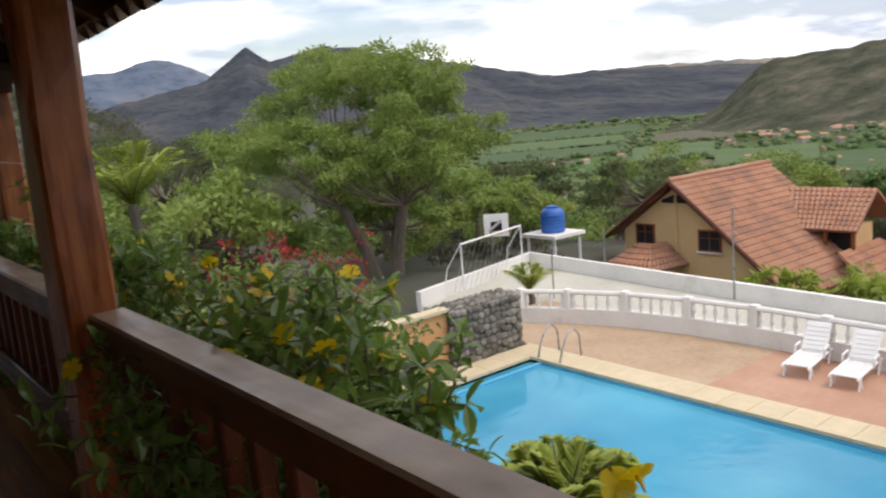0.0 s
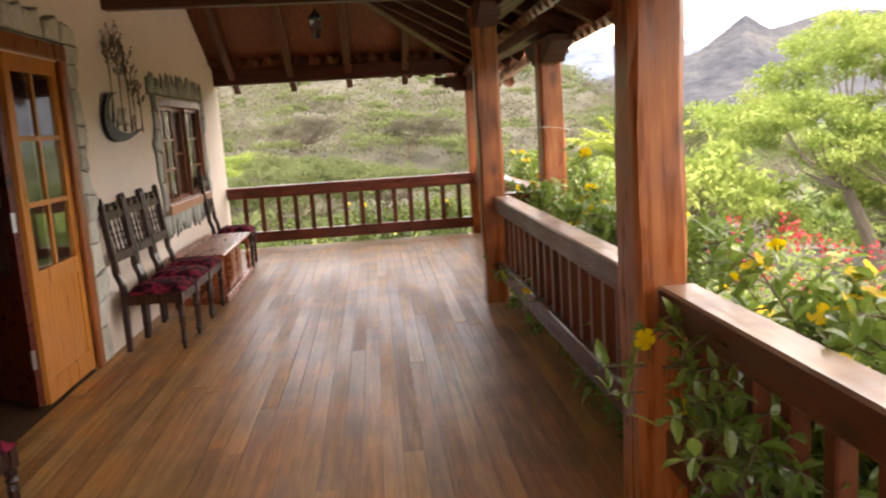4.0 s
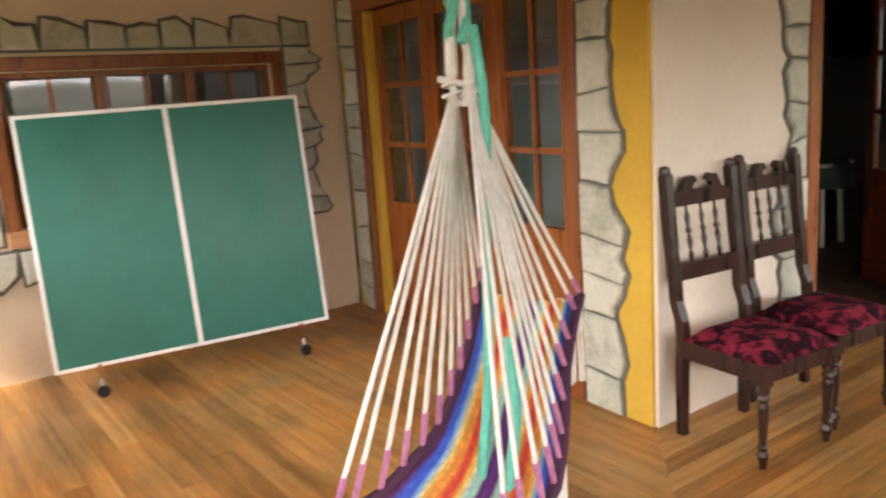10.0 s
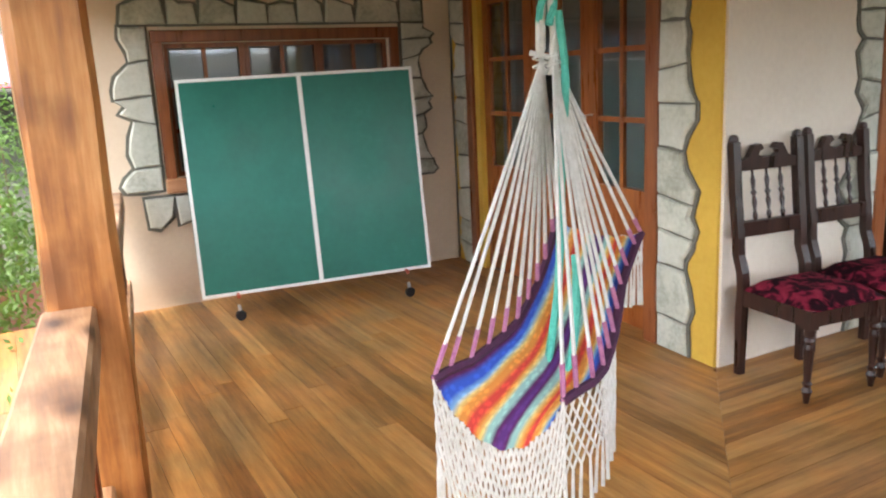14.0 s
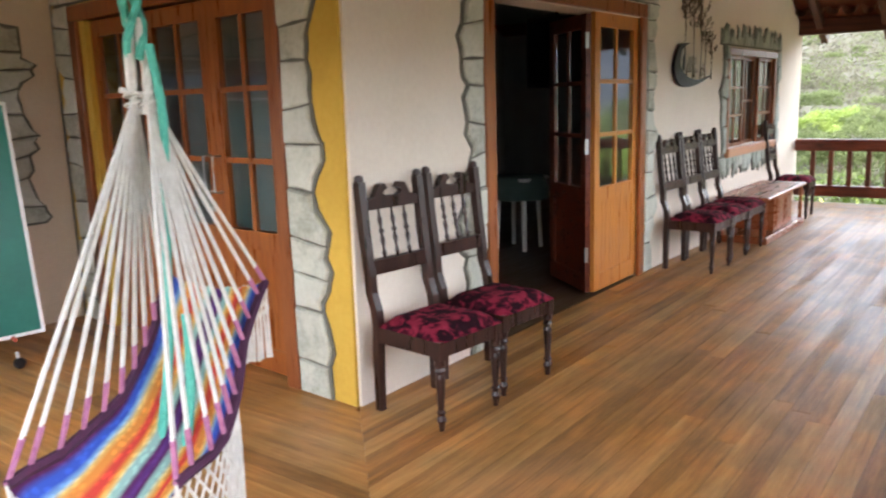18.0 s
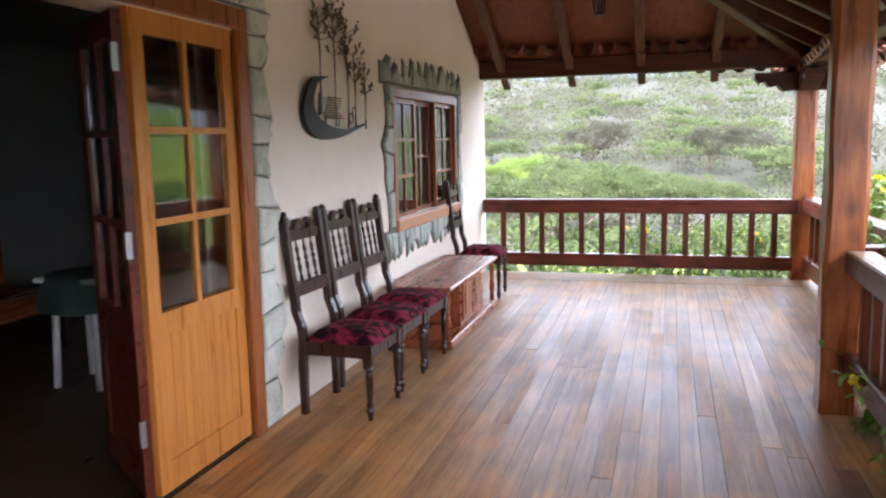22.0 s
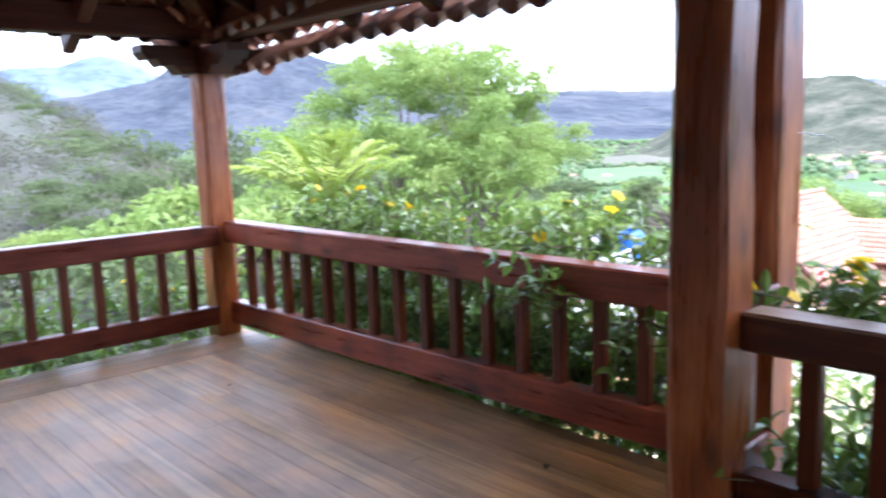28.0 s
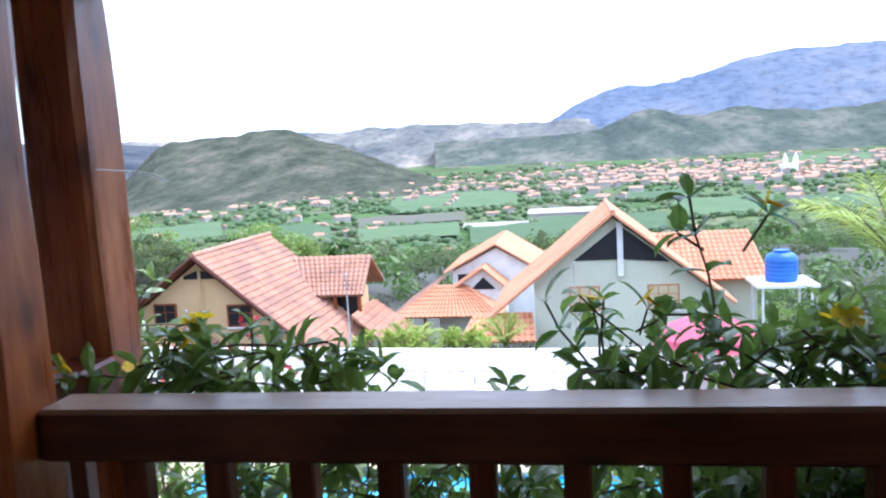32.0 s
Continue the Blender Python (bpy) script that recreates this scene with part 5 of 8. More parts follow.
for s in (-1, 1):
    o = Vector((0.017 * s, 0.014 * s, 0))
    part("cord_loop", tube(B(), [K + o * 0.9 + Vector((0, 0, -0.05)), K + o + Vector((0, 0, 0.03)), K + o * 0.9 + Vector((0, 0, 0.12)), K + o * 0.4 + Vector((0, 0, 0.21))], [0.021, 0.016, 0.016, 0.01], 8), M_ROPE, ham, "looped white cord head")
    part("cord_lashing", tube(B(), [K + o + Vector((0.024 * math.cos(a), 0.024 * math.sin(a), 0.004 * a - 0.04)) for a in [0.5 * q for q in range(26)]], 0.004, 5), M_ROPE, ham)
part("binding", tube(B(), [K + Vector((-0.05, -0.03, 0.02)), K + Vector((0, 0, 0.005)), K + Vector((0.03, 0.02, 0.0))], 0.009, 6), M_ROPE, ham)
top_z = roof_z(K.x, K.y) - 0.1
for k in range(3):
    a = 2.1 * k
    pts = [K + Vector((0.024 * math.cos(a + z * 17), 0.024 * math.sin(a + z * 17), z)) for z in [0.1 + 0.05 * i for i in range(int((top_z - K.z - 0.1) / 0.05))]]
    part("green_rope", tube(B(), pts, 0.013, 6), M_ROPE_G, ham, "twisted green nylon rope")
tail = [K + Vector((0.03, 0.02, 0.14)), K + Vector((0.05, 0.03, -0.06)), K + Vector((0.09, -0.02, -0.35)), K + Vector((0.17, -0.1, -0.68)), K + Vector((0.245, -0.2, -0.9)), K + Vector((0.275, -0.195, -0.94)), K + Vector((0.295, -0.16, -0.9)), K + Vector((0.26, -0.1, -0.72)), K + Vector((0.2, -0.06, -0.55))]
part("green_rope_tail", tube(B(), [tuple(q) for q in flowing(tail, 4)], 0.013, 8), M_ROPE_G, ham, "hanging green rope end")


def net(owner, line, drop, rows_, seed, name="net_fringe"):
    r = random.Random(seed)
    bm = B()
    n = len(line) - 1
    g = []
    for i in range(rows_ + 1):
        t = i / rows_
        g.append([line[j] + Vector((0, 0, -drop * t)) + (line[min(j + 1, n)] - line[max(j - 1, 0)]) * (0.25 * (i % 2)) for j in range(n + 1)])
    for i in range(rows_):
        for j in range(n + 1):
            for k in (j, j + (1 if i % 2 else -1)):
                if 0 <= k <= n:
                    rod(bm, g[i][j], g[i + 1][k], 0.0042, seg=4, caps=False)
    for j in range(0, n + 1):
        rod(bm, g[rows_][j], g[rows_][j] + Vector((r.uniform(-0.01, 0.01), 0, -0.14)), 0.005, 0.008, 4)
    part(name, bm, M_ROPE, owner, "knotted white cotton net fringe")


net(ham, front, 0.26, 8, 4)
net(ham, [Vector(q) for q in hem_b[:11]], 0.22, 7, 9)
net(ham, [Vector(q) for q in hem_a[:7]], 0.22, 7, 11)
net(ham, backe[16:], 0.12, 4, 12, "back_tassels")

# ---- furniture in the dark room ----
it = thing("side_table", "small white table with a green cloth", "table", m=pose(-1.5, 4.0, 0) @ Matrix.Diagonal((0.8, 0.8, 1, 1)))
for x, y in ((0.2, -0.2), (0.2, 0.2), (-0.2, 0.2), (-0.2, -0.2)):
    part("leg", rod(B(), (x, y, 0), (x * 0.85, y * 0.85, 0.68), 0.028, 0.032, 8), M_PLASTIC, it)
part("tabletop", box(B(), -0.28, 0.28, -0.28, 0.28, 0.68, 0.71, None, 0.008), M_PLASTIC, it)
bm = B()
n = 28
ring = []
for z, s in ((0.722, 1.0), (0.7, 1.06), (0.6, 1.16), (0.5, 1.2)):
    ring.append([bm.verts.new((math.cos(6.2832 * k / n) * 0.31 * s * (1 + (0.07 * math.sin(k * 2.2) if z < 0.7 else 0)), math.sin(6.2832 * k / n) * 0.31 * s * (1 + (0.07 * math.cos(k * 1.7) if z < 0.7 else 0)), z)) for k in range(n)])
bm.faces.new(ring[0])
for a, b in zip(ring, ring[1:]):
    for k in range(n):
        bm.faces.new((a[k], a[(k + 1) % n], b[(k + 1) % n], b[k]))
tagged(part("tablecloth", bm, M_TEAL, None, "", True), "dark green cloth draped over the small white table", "tablecloth").matrix_basis = pose(-1.5, 4.0, 0) @ Matrix.Diagonal((0.8, 0.8, 1, 1))


def sofa(y):
    s = thing("wooden_sofa", "carved dark wooden sofa seat in the dim room", "sofa", "dim room sofas", pose(-2.9, y, 0, 0, 0, 0))
    part("seat", box(B(), -0.05, 0.55, -0.45, 0.45, 0.3, 0.45, None, 0.03), M_TABLE, s)
    part("backrest", box(B(), -0.12, 0.0, -0.45, 0.45, 0.45, 0.95, None, 0.03), M_TABLE, s)
    part("crest", slab(B(), [(-0.45, 0), (0.45, 0), (0.4, 0.06), (0.2, 0.05), (0, 0.12), (-0.2, 0.05), (-0.4, 0.06)], -0.03, 0.03, Matrix.Translation((-0.06, 0, 0.95)) @ MAIN @ FLAT), M_CHAIR, s)
    for y2 in (-0.42, 0.42):
        part("leg", box(B(), -0.1, 0.52, y2 - 0.03, y2 + 0.03, 0, 0.3), M_CHAIR, s)


sofa(3.3)
sofa(4.3)
bm = B()
box(bm, -4.4, -4.36, 2.2, 3.0, 0, 2.0)
structure("door_inner", bm, M_CHAIR)

tv = thing("television", "dark flat television hanging from the ceiling of the dim room", "television")
part("casing", box(B(), -1.55, -0.95, 4.26, 4.33, 1.56, 2.23, None, 0.01), M_IRON, tv)
part("screen", box(B(), -1.52, -0.98, 4.255, 4.2595, 1.6, 2.19), M_GLOSSBLACK, tv)
part("ceiling_arm", rod(B(), (-1.25, 4.33, 2.1), (-1.25, 4.33, 2.601), 0.02, seg=8), M_IRON, tv)

# ---- the land ----
def smooth(a, b, x):
    t = max(0.0, min(1.0, (x - a) / (b - a)))
    return t * t * (3 - 2 * t)


def ground_z(x, y):
    r = math.hypot(x, y)
    az = math.degrees(math.atan2(x, y))
    flat = -4.22 - 0.125 * max(0.0, r - 27)
    n = noise.fractal((x * 0.02, y * 0.02, 0.0), 0.9, 2.0, 4)
    z = max(flat, -60.0) + (n * 3.0 * smooth(30, 120, r) + 7 * noise.noise((x * 0.002, y * 0.002, 3)) * smooth(300, 900, r))
    z += 26 * smooth(1300, 2600, r)
    z += 10.0 * smooth(-5.5, -21, x) * smooth(-60, -20, y) * smooth(20, 8, y)
    z -= 4.4 * smooth(22.0, 28.0, x) * (1 - smooth(17, 26, y)) * (1 - smooth(70, 150, r))
    a = az if az > -100 else az + 360
    el = 3.5 + 0.8 * smooth(-4, -16, a) - 6.7 * smooth(11, 26, a) if a < 120 else -2.5 + 6.4 * smooth(125, 150, a)
    crest = 170 * math.tan(radians(el)) + 1.5
    hill = -4.6 + (crest + 4.6) * smooth(34, 170, r) - 0.16 * max(0.0, r - 175) + n * 1.6 * smooth(25, 90, r)
    return max(z, hill) if (a < 30 or a > 120) and r > 12 else z


def ground():
    radii = [0.0, 6, 12, 18, 22, 26] + [26 * 1.062 ** k for k in range(1, 86)]
    turns = [radians(a) for a in range(-180, -40, 4)] + [radians(-40 + 0.75 * k) for k in range(240)] + [radians(a) for a in range(140, 180, 4)]
    verts, faces = [], []
    for r in radii:
        for a in turns:
            x, y = r * math.sin(a), r * math.cos(a)
            verts.append((x, y, ground_z(x, y)))
    n = len(turns)
    for i in range(len(radii) - 1):
        for j in range(n):
            faces.append((i * n + j, i * n + (j + 1) % n, (i + 1) * n + (j + 1) % n, (i + 1) * n + j))
    me = bpy.data.meshes.new("ground")
    me.from_pydata(verts, [], faces)
    me.materials.append(M_GROUND)
    me.materials.append(M_SCRUB)
    for p in me.polygons:
        p.use_smooth = True
        c = p.center
        if math.hypot(c.x, c.y) < 260 and c.z > -30:
            p.material_index = 1
    return tagged(new("ground", me), kind="structure")


ground()


def ridge(name, dist, wide, a0, a1, profile, mat, foot=-60.0, rough=1.0, seed=0.0):
    """A mountain range: a crest at dist whose height angle follows profile(azimuth), with gullied slopes."""
    verts, faces = [], []
    steps = int((a1 - a0) / 0.22)
    fall = [-1.0 + 0.045 * k for k in range(22)] + [0.0, 0.12, 0.3, 0.7]
    for i in range(steps + 1):
        az = a0 + (a1 - a0) * i / steps
        top = dist * math.tan(radians(max(profile(az), -2.4) + rough * 0.16 * noise.fractal((az * 0.55, seed, 0.0), 0.8, 2.1, 5))) + 1.5
        for f in fall:
            r = dist + wide * f
            k = max(0.0, 1 - abs(f)) ** 1.15
            x, y = r * math.sin(radians(az)), r * math.cos(radians(az))
            gully = noise.ridged_multi_fractal((x * 0.0035, y * 0.0035, seed), 0.9, 2.0, 5, 1.0, 2.0) - 1.0
            verts.append((x, y, foot + (top - foot) * k + gully * rough * 0.075 * (top - foot) * (1 - abs(2 * k - 1))))
    n = len(fall)
    for i in range(steps):
        for j in range(n - 1):
            faces.append((i * n + j, (i + 1) * n + j, (i + 1) * n + j + 1, i * n + j + 1))
    me = bpy.data.meshes.new(name)
    me.from_pydata(verts, [], faces)
    me.materials.append(mat)
    for p in me.polygons:
        p.use_smooth = True
    return tagged(new(name, me), kind="structure")


def bell(x, c, w):
    return math.exp(-((x - c) / w) ** 2)


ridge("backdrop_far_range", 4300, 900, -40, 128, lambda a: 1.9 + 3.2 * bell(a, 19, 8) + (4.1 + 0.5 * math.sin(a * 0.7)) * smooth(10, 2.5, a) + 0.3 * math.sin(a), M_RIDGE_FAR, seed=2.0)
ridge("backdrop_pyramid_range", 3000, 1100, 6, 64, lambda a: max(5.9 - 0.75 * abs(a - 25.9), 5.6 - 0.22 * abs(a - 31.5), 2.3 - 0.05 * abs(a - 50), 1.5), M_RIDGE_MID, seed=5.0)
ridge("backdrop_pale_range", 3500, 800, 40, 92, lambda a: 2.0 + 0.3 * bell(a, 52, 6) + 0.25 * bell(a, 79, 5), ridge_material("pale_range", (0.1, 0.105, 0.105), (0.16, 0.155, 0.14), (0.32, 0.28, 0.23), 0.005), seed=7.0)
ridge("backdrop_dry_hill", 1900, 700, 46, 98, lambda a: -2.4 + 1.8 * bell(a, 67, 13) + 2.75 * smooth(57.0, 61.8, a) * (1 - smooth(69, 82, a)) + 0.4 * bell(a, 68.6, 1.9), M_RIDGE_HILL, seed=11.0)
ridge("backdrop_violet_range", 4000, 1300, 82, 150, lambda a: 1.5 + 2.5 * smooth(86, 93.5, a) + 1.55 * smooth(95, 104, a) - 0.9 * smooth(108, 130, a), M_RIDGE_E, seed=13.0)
ridge("backdrop_foothills", 2900, 700, 80, 140, lambda a: 1.0 + 1.3 * bell(a, 95, 2.6) + 1.0 * bell(a, 101, 3.2) + 0.8 * bell(a, 110, 6), ridge_material("foothills", (0.055, 0.07, 0.06), (0.085, 0.098, 0.08), (0.17, 0.16, 0.13), 0.006), seed=17.0)


# ---- foliage ----
def add_leaf(verts, faces, p, d, up, l, w):
    """One pointed leaf, folded along its midrib: from p along d."""
    s = d.cross(up)
    s = s.normalized() if s.length > 1e-4 else Vector((1, 0, 0))
    k = len(verts)
    droop = Vector((0, 0, -0.12 * l))
    fold = up * (w * 0.25)
    verts += [tuple(p), tuple(p + d * l * 0.45 + s * w * 0.5 + fold), tuple(p + d * l + droop), tuple(p + d * l * 0.45 - s * w * 0.5 + fold), tuple(p + d * l * 0.5)]
    faces += [(k, k + 1, k + 4), (k + 1, k + 2, k + 4), (k + 2, k + 3, k + 4), (k + 3, k, k + 4)]


def add_ovate(verts, faces, p, d, up, l, w):
    """A broad glossy leaf with a rounded blade, cupped along the midrib and drooping at the tip."""
    s = d.cross(up)
    s = s.normalized() if s.length > 1e-4 else Vector((1, 0, 0))
    n = s.cross(d).normalized()
    k = len(verts)
    rows_ = ((0.0, 0.0, 0.0), (0.22, 0.36, 0.02), (0.5, 0.5, 0.03), (0.78, 0.33, -0.02), (1.0, 0.0, -0.12))
    verts.append(tuple(p))
    for t, q, h in rows_[1:4]:
        m = p + d * l * t + n * l * h
        verts += [tuple(m + s * w * q + n * w * 0.16), tuple(m), tuple(m - s * w * q + n * w * 0.16)]
    verts.append(tuple(p + d * l + n * l * rows_[4][2]))
    faces += [(k, k + 1, k + 2), (k, k + 2, k + 3)]
    for i in (1, 4):
        faces += [(k + i, k + i + 3, k + i + 4, k + i + 1), (k + i + 1, k + i + 4, k + i + 5, k + i + 2)]
    faces += [(k + 7, k + 10, k + 8), (k + 8, k + 10, k + 9)]


def mesh_from(name, verts, faces, mat, parent=None, kind="", label=""):
    me = bpy.data.meshes.new(name)
    me.from_pydata(verts, [], faces)
    me.materials.append(mat)
    ob = new(name, me)
    if parent:
        ob.parent = parent
    return tagged(ob, label, kind=kind)


def unit(r):
    while True:
        v = Vector((r.uniform(-1, 1), r.uniform(-1, 1), r.uniform(-1, 1)))
        if 0.05 < v.length < 1:
            return v.normalized()


def flower_mesh(size, mat, petals=5):
    verts, faces = [], []
    for k in range(petals):
        a = 6.2832 * k / petals
        d = Vector((math.cos(a), math.sin(a), 0.35)).normalized()
        t = Vector((-math.sin(a), math.cos(a), 0))
        i = len(verts)
        c = Vector((0, 0, 0))
        verts += [tuple(c), tuple(d * size * 0.5 + t * size * 0.36), tuple(d * size * 0.92 + t * size * 0.5 - Vector((0, 0, size * 0.16))), tuple(d * size * 1.12 - Vector((0, 0, size * 0.2))), tuple(d * size * 0.92 - t * size * 0.42 - Vector((0, 0, size * 0.1))), tuple(d * size * 0.5 - t * size * 0.3)]
        faces += [(i, i + 1, i + 2, i + 3), (i, i + 3, i + 4, i + 5)]
    k = len(verts)
    for j in range(6):
        a = 6.2832 * j / 6
        verts += [(math.cos(a) * size * 0.16, math.sin(a) * size * 0.16, 0.02 * size), (math.cos(a) * size * 0.07, math.sin(a) * size * 0.07, -size * 0.9)]
    for j in range(6):
        a, b = k + 2 * j, k + 2 * ((j + 1) % 6)
        faces.append((a, b, b + 1, a + 1))
    me = bpy.data.meshes.new("flower")
    me.from_pydata(verts, [], faces)
    me.materials.append(mat)
    for p in me.polygons:
        p.use_smooth = True
    return me


FLOWER = flower_mesh(0.038, M_YELLOW)


def vine(label, areas, flowers, seed, leaf=0.085, mat=None, group="flowering vines"):
    """areas: (x0, x1, y0, y1, z0, z1, sprays). Each spray is a stem with leaves in whorls along it."""
    r = random.Random(seed)
    t = thing("flowering_vine", label, "vine", group)
    lv, lf = [], []
    bm = B()
    tips = []
    for x0, x1, y0, y1, z0, z1, sprays in areas:
        for _ in range(sprays):
            p = Vector((r.uniform(x0, x1), r.uniform(y0, y1), r.uniform(z0, z0 + (z1 - z0) * 0.7)))
            d = Vector((r.uniform(-0.6, 0.6), r.uniform(-0.9, 0.9), r.uniform(-0.1, 1.0))).normalized()
            pts = [p]
            for _ in range(r.randint(3, 5)):
                d = (d + 0.45 * unit(r) + Vector((0, 0, -0.1))).normalized()
                q = pts[-1] + d * r.uniform(0.06, 0.11)
                if q.z > z1 or not (x0 - 0.12 < q.x < x1 + 0.12) or not (y0 - 0.08 < q.y < y1 + 0.08):
                    break
                pts.append(q)
                u = d.orthogonal().normalized()
                turn = r.uniform(0, 3.1)
                for k in range(r.randint(2, 4)):
                    a = turn + 6.2832 * k / 3.5
                    o = (u * math.cos(a) + d.cross(u) * math.sin(a) + d * r.uniform(0.1, 0.6)).normalized()
                    add_ovate(lv, lf, q, o, (Vector((0, 0, 1)) + 0.45 * unit(r)).normalized(), leaf * r.uniform(0.65, 1.35), leaf * r.uniform(0.38, 0.56))
            if len(pts) > 1:
                tube(bm, pts, 0.0035, 4)
                tips.append(pts[-1])
    tagged(part("stem", bm, M_STEM, t), kind="stuff")
    mesh_from("leaves", lv, lf, mat or M_LEAF, t, "stuff", "glossy pointed green leaves")
    outer = sorted(tips, key=lambda q: -q.z + r.uniform(0, 0.4))[: max(flowers * 3, 1)]
    r.shuffle(outer)
    for q in outer[:flowers]:
        f = new("flower", FLOWER)
        f.parent = t
        f.matrix_basis = pose(q.x, q.y, q.z + 0.03, r.uniform(-50, 50), r.uniform(-60, 30), r.uniform(0, 360))
        tagged(f, "yellow trumpet flower")
    return t


vine("glossy green vine with yellow trumpet flowers on the timber railing", [(3.24, 3.42, 3.75, 4.35, 0.72, 0.98, 42), (3.24, 3.36, 3.6, 3.75, 0.72, 0.86, 7), (3.24, 3.42, 2.82, 3.12, 0.72, 1.04, 24), (3.24, 3.5, 0.95, 2.8, 0.7, 0.99, 110), (3.26, 3.36, 2.68, 2.82, 1.0, 1.3, 3), (3.26, 3.62, 0.9, 4.3, -0.1, 0.8, 430), (3.26, 3.55, 1.5, 2.9, 0.1, 0.82, 130), (3.3, 3.7, 0.9, 4.3, -0.9, 0.1, 90)], 22, 21)
vine("dense vine with yellow trumpet flowers beside the railing above the pool", [(3.22, 3.75, -0.1, 0.66, 0.4, 1.0, 115), (3.3, 4.0, -0.3, 1.4, -0.3, 0.85, 330), (3.22, 3.42, -0.75, -0.1, 0.45, 0.95, 60), (3.2, 3.4, -1.2, -0.75, 0.4, 0.64, 9), (3.25, 3.45, -2.06, -1.96, 0.5, 0.86, 7)], 30, 22)
bloom = vine("vine shoot with one large yellow flower beside the railing", [(3.33, 3.42, -1.48, -1.4, 0.5, 0.72, 2)], 0, 28, 0.07)
for x, y, z, a in ((3.4, -1.44, 0.77, 200), (3.37, -1.41, 0.75, 20)):
    f = new("flower", FLOWER)
    f.parent = bloom
    f.matrix_basis = pose(x, y, z, 35, -40, a)
    tagged(f, "yellow trumpet flower")
vine("dense dark vine leaves massed against the railing above the pool", [(3.14, 3.5, -3.2, -0.3, -0.6, 0.52, 620), (3.14, 3.5, -0.3, 1.7, -0.55, 0.74, 420), (3.3, 3.6, 0.9, 2.9, -0.5, 0.74, 420), (3.4, 3.8, 0.9, 3.3, -0.7, 0.72, 620), (3.3, 3.6, 3.0, 4.2, -0.4, 0.5, 120), (3.12, 3.3, 0.9, 4.2, -0.3, 0.5, 150)], 3, 26, 0.095)
spray = vine("vine spray hanging inside the railing with a yellow flower", [(2.76, 2.98, 0.05, 0.5, 0.62, 0.84, 15), (2.9, 3.05, -1.0, -0.3, 0.25, 0.6, 14), (2.8, 3.0, -0.35, 0.2, 0.4, 0.7, 26)], 0, 23, 0.072)
for x, y, z, a in ((2.83, 0.434, 0.76, 10), (2.82, 0.065, 0.65, 120)):
    f = new("flower", FLOWER)
    f.parent = spray
    f.matrix_basis = pose(x, y, z, 25, -55, a)
    tagged(f, "yellow trumpet flower")
creeper = vine("small vine shoots creeping over the foot of the railing", [(2.92, 3.0, 3.6, 4.3, 0.3, 0.42, 9), (2.9, 3.0, 2.7, 3.3, 0.33, 0.45, 6)], 0, 27, 0.06)
for x, y, z, a in ((2.93, 3.98, 0.3, 40), (2.92, 3.04, 0.37, 170)):
    f = new("flower", FLOWER)
    f.parent = creeper
    f.matrix_basis = pose(x, y, z, 40, -30, a)
    tagged(f, "yellow trumpet flower")
vine("flowering vine behind the corner railing", [(3.68, 4.1, 4.7, 8.4, 0.5, 1.08, 300), (3.68, 4.0, 4.6, 8.4, -0.3, 0.75, 860), (3.32, 3.4, 4.9, 5.7, 0.5, 0.98, 12)], 14, 24)
vine("green climber below the far railing with yellow flowers", [(0.1, 3.2, 8.78, 9.25, -0.4, 0.3, 190), (1.6, 3.2, 8.75, 9.1, 0.0, 0.5, 70)], 6, 25)
fl = new("flower", FLOWER)
fl.matrix_basis = pose(2.65, 0.71, 0.035, 70, 0, 40)
tagged(fl, "fallen yellow trumpet flower lying on the boards", "flower")


def shrub(label, cx, cy, cz, rx, ry, rz, n, mat, seed, blossoms=None, count=0, leaf=0.12, name="shrub", base=None):
    r = random.Random(seed)
    t = thing(name, label, "shrub", "garden shrubs")
    lv, lf = [], []
    bm = B()
    low = ground_z(cx, cy) if base is None else base
    for k in range(9):
        a = r.uniform(0, 6.28)
        q = Vector((cx + math.cos(a) * rx * 0.6 * r.random(), cy + math.sin(a) * ry * 0.6 * r.random(), cz + rz * r.uniform(0, 0.6)))
        p = Vector((cx + r.uniform(-0.2, 0.2), cy + r.uniform(-0.2, 0.2), low - 0.1))
        tube(bm, [p, (p + q) / 2 + 0.15 * unit(r), q], [0.04, 0.025, 0.008], 5)
    part("branchwork", bm, M_STEM, t)
    clumps = [Vector((cx, cy, cz)) + Vector((u.x * rx, u.y * ry, u.z * rz)) * r.uniform(0.55, 1.0) for u in (unit(r) for _ in range(max(8, n // 40)))]
    for c in clumps:
        for _ in range(40):
            p = c + unit(r) * r.uniform(0.05, 0.34) * (rx + ry + rz) / 3.6
            d = (unit(r) + Vector((0, 0, 0.15))).normalized()
            add_leaf(lv, lf, p, d, unit(r), leaf * r.uniform(0.6, 1.4), leaf * r.uniform(0.3, 0.5))
    mesh_from("leaves", lv, lf, mat, t, "stuff")
    if blossoms:
        bv, bf = [], []
        for _ in range(count):
            c = r.choice(clumps) + unit(r) * r.uniform(0.1, 0.4) * rx * 0.5
            c.z = min(max(c.z, cz + rz * r.uniform(0.2, 0.95)), cz + rz)
            for _ in range(12):
                add_leaf(bv, bf, c + unit(r) * 0.1, unit(r), unit(r), 0.06, 0.045)
        mesh_from("blossoms", bv, bf, blossoms, t, "stuff")
    return t


